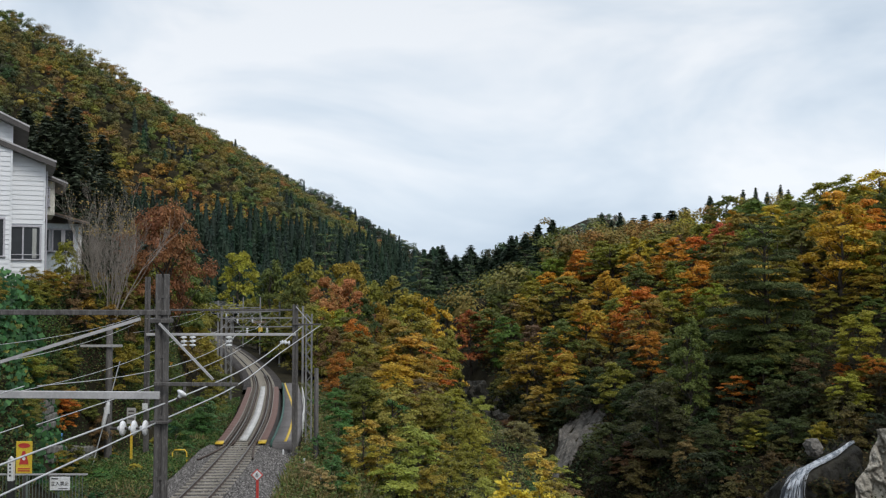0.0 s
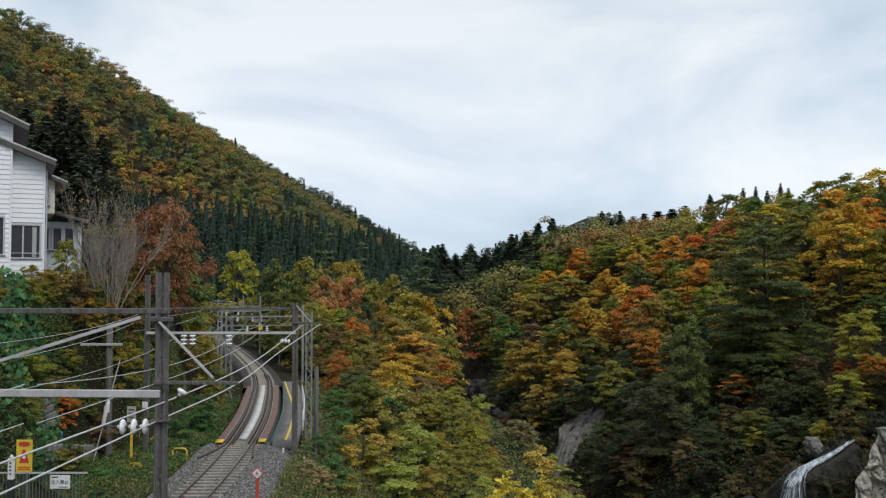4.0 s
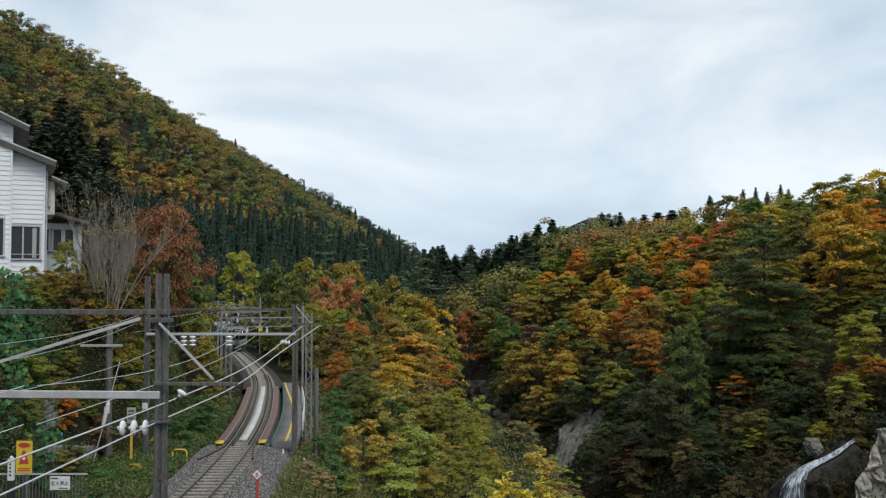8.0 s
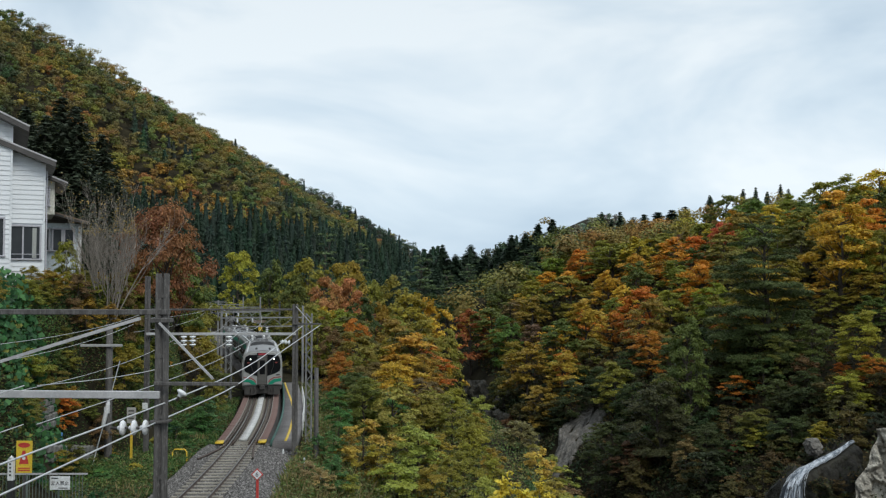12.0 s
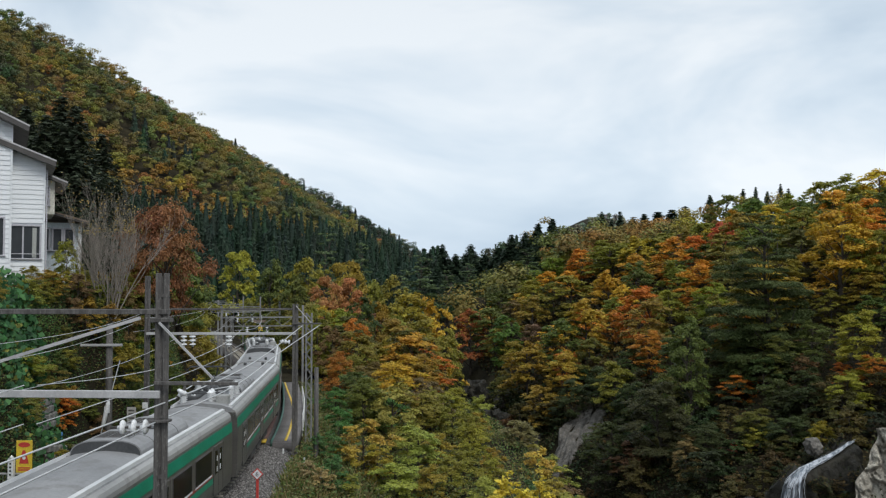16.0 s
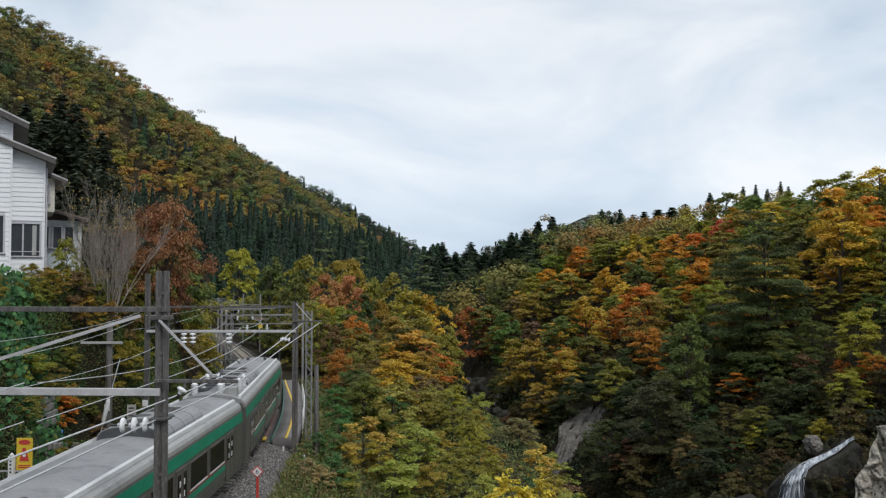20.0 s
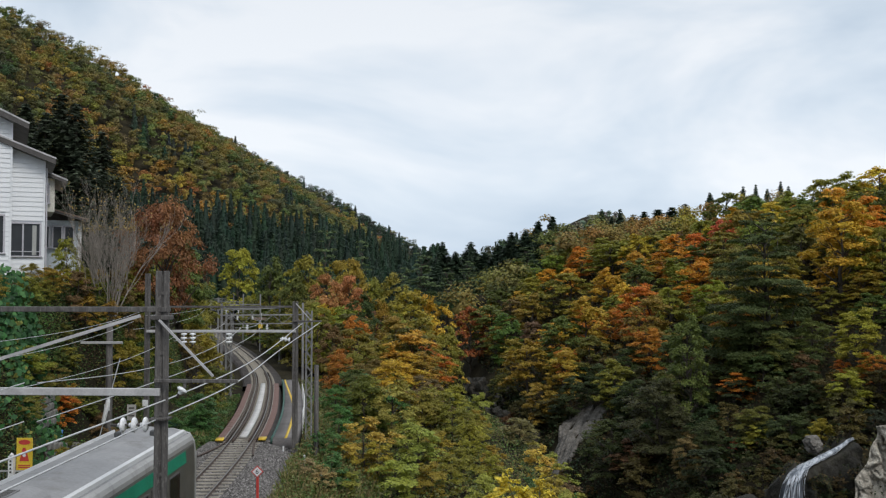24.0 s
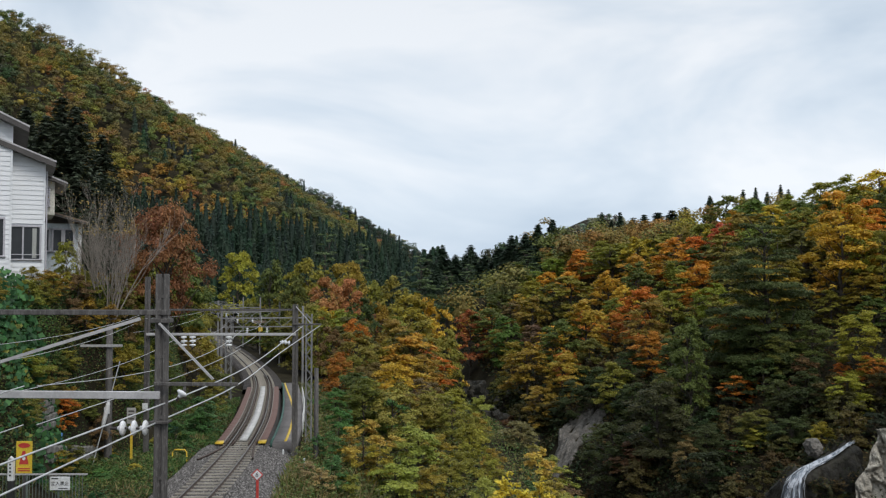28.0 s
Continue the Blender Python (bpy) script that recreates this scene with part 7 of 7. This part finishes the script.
def fall_bed():
    """The dark wet rock over which the water slides."""
    u, mid_, across, width = fall_course(44)
    cs = np.linspace(-1.7, 4.6, 34)
    rows = []
    for i in range(len(u)):
        k = float(smooth(0.40, 0.75, u[i]))
        for c in cs:
            p = mid_[i] + across[i] * c
            near, far = max(0.0, c - 0.5), max(0.0, -c - 0.5)
            p = p + np.array((0.25 * near, 0.25 * k + 0.30 * far * k, -0.10 - (0.75 - 0.6 * k) * near ** 1.15 + 0.10 * far - 1.6 * max(0.0, far - 0.7) ** 1.2))
            q = Vector(p)
            d = noise.fractal(q * 0.8, 0.8, 2.0, 5) * 0.55 - abs(noise.noise(q * 1.3 + Vector((5, 1, 2)))) * 0.7 + math.floor(noise.noise(q * 2.1) * 4) * 0.09
            near_, cell = noise.voronoi(q * 1.1)[0], noise.cell(Vector(noise.voronoi(q * 1.1)[1][0]) * 7.3)
            d += 0.5 * (cell - 0.5) - 0.35 * max(0.0, 0.16 - (near_[1] - near_[0])) / 0.16
            d *= min(1.0, max(0.12, (abs(c) - 0.30) * 1.6))
            rows.append(p + np.array((0, -0.6 * d, 0.7 * d)))
    m = len(cs)
    i, j = np.arange(len(u) - 1)[:, None] * m, np.arange(m - 1)[None]
    f = np.stack([i + j, i + m + j, i + m + j + 1, i + j + 1], -1).reshape(-1, 4)
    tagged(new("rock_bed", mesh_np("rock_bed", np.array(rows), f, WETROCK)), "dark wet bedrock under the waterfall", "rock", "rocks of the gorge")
    rng = np.random.default_rng(92)
    pts = np.array(rows).reshape(len(u), m, 3)
    ok = np.where(np.abs(cs) > 0.75)[0]
    n = 9000
    a, b = rng.integers(0, len(u) - 1, n), ok[rng.integers(0, len(ok) - 1, n)]
    f = rng.random((n, 2, 1))
    q = pts[a, b] + (pts[a + 1, b] - pts[a, b]) * f[:, 0] + (pts[a, np.minimum(b + 1, m - 1)] - pts[a, b]) * f[:, 1]
    q = q[noise_keep(q)] + np.array((0, -0.04, 0.06))
    v, f = leaf_quads(rng, q, np.array((0, -0.5, 0.8)) + rng.normal(size=q.shape) * 0.5, 0.14, 0.6, True)
    t = np.array([(0.045, 0.055, 0.020), (0.070, 0.060, 0.022), (0.030, 0.042, 0.016), (0.090, 0.062, 0.028)])[rng.choice(4, len(q))]
    tagged(new("moss", mesh_np("moss", v, f, WOODS, np.repeat(t, 3, axis=0))), "dark moss and wet leaves on the bedrock", "moss", kind="stuff")
    for k in range(26):
        a, b = rng.integers(6, 38), rng.choice(np.where((cs > 1.0) | (cs < -0.9))[0])
        x, y, z = pts[a, b]
        # fern clumps, again in the tones darkened for gorge shade
        tree(SHRUB[k % 4], float(x), float(y), rng.uniform(0.07, 0.17), shade(SLOPE_SHADE[k % 4], rng), "small dull green fern clump on wet bedrock, shade in its colour", rng.uniform(0, 360), name="bush", category="bush", group="clumps on the bedrock", z=float(z) - 0.06, wide=rng.uniform(1.1, 1.6))


fall_bed()


def waterfall():
    w = thing("waterfall", None, "white cascade sliding over wet rock into the gorge", "waterfall")
    rng = np.random.default_rng(91)
    u, mid_, across, width = fall_course(30)
    left, right = mid_ - across * width[:, None], mid_ + across * width[:, None]
    low = mid_ + np.array((0, 0.10, -0.12))
    v = np.stack([left, mid_ + np.array((0, -0.03, 0.03)), right, low], 1).reshape(-1, 3)
    i, j = np.arange(29)[:, None] * 4, np.arange(4)[None]
    part("sheet", mesh_np("sheet", v, np.stack([i + j, i + 4 + j, i + 4 + (j + 1) % 4, i + (j + 1) % 4], -1).reshape(-1, 4), WETSHEET, smooth=True), None, w, "thin film of water over dark rock")
    for k in range(110):
        o = float(np.clip(rng.normal() * 0.5, -1, 1))
        a, b = sorted(rng.uniform(0, 1, 2))
        b = min(1.0, max(b, a + 0.25))
        sel = (u >= a - 0.02) & (u <= b + 0.02)
        if sel.sum() < 4:
            continue
        wob = np.cumsum(rng.normal(size=sel.sum())) * 0.03
        pts = mid_[sel] + across[sel] * ((o * width[sel]) + wob)[:, None] + np.array((0, -0.04, 0.05 + rng.uniform(0, 0.05)))
        s = part("strand", mesh_np("strand", *tube_np(pts, rng.uniform(0.006, 0.026) * np.sin(np.linspace(0.25, 2.9, sel.sum())), 5), WATER, smooth=True), None, w)
        STRANDS.append(s)


waterfall()
# ---------------------------------------------------------------- signs, fence and small things by the line
SIGNYELLOW = surface("yellow_board", (0.66, 0.45, 0.035), (0.76, 0.54, 0.05), 2.0, 0.5, fine=20, relief=0.05, grime=(0.58, 0.42, 0.06))
SIGNRED = surface("red_paint", (0.46, 0.045, 0.035), (0.56, 0.06, 0.05), 2.0, 0.5, fine=20, relief=0.05)
SIGNWHITE = surface("white_board", (0.68, 0.69, 0.70), (0.78, 0.79, 0.80), 2.0, 0.5, fine=20, relief=0.05, grime=(0.55, 0.54, 0.5))
INK = surface("black_ink", (0.02, 0.02, 0.022), (0.035, 0.035, 0.035), 2.0, 0.6, fine=20, relief=0.0)
FENCE = surface("grey_green_fence", (0.11, 0.14, 0.125), (0.17, 0.20, 0.18), 2.0, 0.6, 0.2, fine=20)
BLUE = surface("blue_sheet", (0.05, 0.17, 0.42), (0.08, 0.24, 0.52), 2.0, 0.6, fine=20)


def words(name, body, size, m, mat, parent):
    cu = bpy.data.curves.new(name, "FONT")
    cu.body, cu.size, cu.align_x, cu.align_y, cu.extrude = body, size, "CENTER", "CENTER", 0.003
    tmp = bpy.data.objects.new(name, cu)
    scene.collection.objects.link(tmp)
    me = bpy.data.meshes.new_from_object(tmp.evaluated_get(bpy.context.evaluated_depsgraph_get()))
    bpy.data.objects.remove(tmp)
    me.materials.clear()
    me.materials.append(mat)
    ob = new(name, me)
    ob.parent = parent
    ob.matrix_basis = m
    return ob


def small_things():
    s = thing("warning_sign", pose(-13.9, 30, 0), "yellow upright warning board with a red emblem", "sign")
    part("post", boxmesh(-0.03, 0.03, 0.02, 0.08, -0.8, 3.0), DARKFRAME, s)
    part("board", boxmesh(-0.265, 0.265, -0.01, 0.02, 2.06, 3.12, 0.006), SIGNYELLOW, s)
    part("emblem", lathe([(0.11, 0), (0.11, 0.006)], 20, "Y"), SIGNRED, s).matrix_basis = pose(0, -0.017, 2.98) @ Matrix.Diagonal((1.8, 1, 0.75, 1))
    bm = prism(bmesh.new(), [(-0.16, 2.36), (0.16, 2.36), (0.10, 2.62), (0.03, 2.80), (-0.05, 2.80), (-0.10, 2.60)], -0.018, -0.011)
    part("figure", bm, SIGNRED, s)
    part("figure_centre", lathe([(0.055, 0), (0.055, 0.006)], 16, "Y"), SIGNWHITE, s).matrix_basis = pose(0.0, -0.025, 2.55)
    for z in (2.20, 2.13):
        part("text_bar", boxmesh(-0.2, 0.2, -0.016, -0.011, z, z + 0.04), SIGNRED, s)
    s = thing("keep_out_sign", pose(-12.68, 30, 0), "white keep-out board wired to the fence", "sign")
    part("board", boxmesh(-0.33, 0.33, -0.05, -0.03, 1.52, 1.96, 0.006), SIGNWHITE, s)
    words("lettering", "立入禁止", 0.15, pose(0, -0.055, 1.73, 90), INK, s)
    part("text_bar", boxmesh(-0.28, -0.06, -0.056, -0.051, 1.88, 1.92), INK, s)
    part("text_bar", boxmesh(-0.05, 0.26, -0.056, -0.051, 1.565, 1.59), INK, s)
    f = thing("fence", pose(0, 30, 0), "low grey-green mesh fence along the line", "fence")
    for x in np.arange(-18.0, -11.8, 1.05):
        part("post", boxmesh(x - 0.025, x + 0.025, 0.0, 0.05, -0.9, 2.02), FENCE, f)
    part("top_rail", boxmesh(-18.0, -11.8, 0.0, 0.05, 2.0, 2.05), STEEL, f)
    part("bottom_rail", boxmesh(-18.0, -11.8, 0.0, 0.05, 0.1, 0.15), FENCE, f)
    for x in np.arange(-17.9, -11.85, 0.11):
        part("bar", boxmesh(x - 0.008, x + 0.008, 0.01, 0.03, 0.1, 2.0), FENCE, f)
    k = thing("distance_post", pose(-14.27, 29.9, 0), "white distance post with a dark foot", "post")
    part("foot", boxmesh(-0.09, 0.09, -0.09, 0.09, -0.7, 1.85, 0.01), INK, k)
    bm = boxmesh(-0.085, 0.085, -0.085, 0.085, 1.85, 2.55)
    part("head", bm, SIGNWHITE, k)
    part("cap", lathe([(0.12, 2.55), (0.0, 2.66)], 4), SIGNWHITE, k)
    for z in (2.0, 2.12, 2.24, 2.36):
        part("text_bar", boxmesh(-0.03, 0.03, -0.092, -0.086, z, z + 0.06), INK, k)
    s = thing("number_sign", pose(-6.78, 33, 0), "white diamond sign with a red rim on a red post", "sign")
    part("post", boxmesh(-0.045, 0.045, 0.02, 0.10, -0.8, 1.2, 0.01), SIGNRED, s)
    part("rim", boxmesh(-0.16, 0.16, -0.01, 0.015, -0.16, 0.16, 0.004), SIGNRED, s).matrix_basis = pose(0, 0, 1.38, 0, 45, 0)
    part("plate", boxmesh(-0.125, 0.125, -0.018, -0.01, -0.125, 0.125, 0.0), SIGNWHITE, s).matrix_basis = pose(0, 0, 1.38, 0, 45, 0)
    words("lettering", "6", 0.24, pose(0, -0.022, 1.38, 90), INK, s)
    s = thing("marker_board", pose(-15.2, 44, 0), "grey board on a rusty yellow post", "sign")
    part("post", boxmesh(-0.05, 0.05, 0.02, 0.09, -0.6, 2.0), YELLOW, s)
    part("board", boxmesh(-0.22, 0.22, -0.01, 0.02, 1.55, 2.32, 0.005), CONCRETE, s)
    for z in (1.75, 1.95, 2.12):
        part("text_bar", boxmesh(-0.14, 0.14, -0.015, -0.011, z, z + 0.07), DARKFRAME, s)
    for x, y, z in ((-16.5, 44.3, 2.15), (-15.13, 45.82, 2.15)):
        tagged(part("number_plate", boxmesh(x - 0.14, x + 0.14, y - 0.04, y - 0.02, z - 0.16, z + 0.16, 0.005), SIGNWHITE), "small white plate fixed to a pole", "plate", "pole plates")
    g = thing("guy_wire", None, "guy wire in a pale sleeve beside the pole", "guy wire")
    tube("wire", [(-16.84, 43.20, -0.68), (-16.25, 43.20, 1.63), (-16.02, 43.20, 2.62), (-15.58, 43.40, 4.63)], 0.025, WIRE, g, n=6)
    tube("sleeve", [(-16.29, 43.17, 1.50), (-16.24, 43.17, 1.68), (-16.04, 43.17, 2.60), (-16.01, 43.17, 2.73)], [0.05, 0.10, 0.10, 0.05], SIGNWHITE, g, n=10)
    b = thing("yellow_barrier", None, "low bent yellow pipe barrier in the grass", "barrier")
    tube("pipe", [(-13.35, 44.6, -0.6), (-13.35, 44.6, 0.05), (-13.25, 44.6, 0.18), (-12.75, 44.6, 0.18), (-12.65, 44.6, 0.05), (-12.65, 44.6, -0.6)], 0.035, YELLOW, b, n=8)
    tagged(part("blue_cover", rough_rock(31, 0.28, 0.2, 0.26, 2), BLUE), "crumpled bright blue plastic cover on the bank", "cover").matrix_basis = pose(-17.2, 40.2, float(ground(-17.2, 40.2)) + 0.15)
    for x, y, h in ((-6.75, 44, 0.5), (-5.6, 41.5, 0.6), (-8.1, 45.8, 0.6)):
        z = float(ground(x, y))
        tagged(tube("stake", [(x, y, z - 0.2), (x, y, z + h)], 0.05, SIGNWHITE, n=8), "short white marker stake in the grass", "stake", "stakes")
    # retaining wall under the house
    wl_ = thing("retaining_wall", None, "low weathered stone retaining wall on the bank", "wall", kind="structure")
    bm = boxmesh(-0.25, 0.25, -0.14, 0.16, -0.155, 0.155, 0.05)
    me = bpy.data.meshes.new("stone")
    bm.to_mesh(me)
    bm.free()
    me.materials.append(GREYROCK)
    for courses, y0, y1, z0, off in ((4, 37.0, 40.6, 2.15, -7.25), (2, 38.0, 45.0, 1.0, -6.75)):
        for j in range(courses):
            for i in range(int((y1 - y0) / 0.55)):
                y = y0 + 0.55 * i + 0.27 * (j % 2)
                ob = new("stone", me)
                ob.parent = wl_
                ob.matrix_basis = pose(float(line_x(y)) + off - 0.06 * j, y, z0 - 0.10 * i * (courses == 2) + 0.33 * j + random.uniform(-0.02, 0.02), random.uniform(-2, 2), random.uniform(-2, 2), 90 + random.uniform(-3, 3))
    # dull red board up the line
    s = thing("red_board", pose(-26.8, 132, -1.4), "dull red board on a dark post up the line", "sign")
    part("post", boxmesh(-0.06, 0.06, 0, 0.1, -1.0, 4.3), DARKFRAME, s)
    part("board", boxmesh(-1.1, 1.1, -0.05, 0.0, 4.1, 4.5), RUSTROOF, s)
    part("plate", boxmesh(-0.3, 0.3, -0.06, -0.01, 2.9, 3.7), SIGNYELLOW, s)


small_things()
motions()
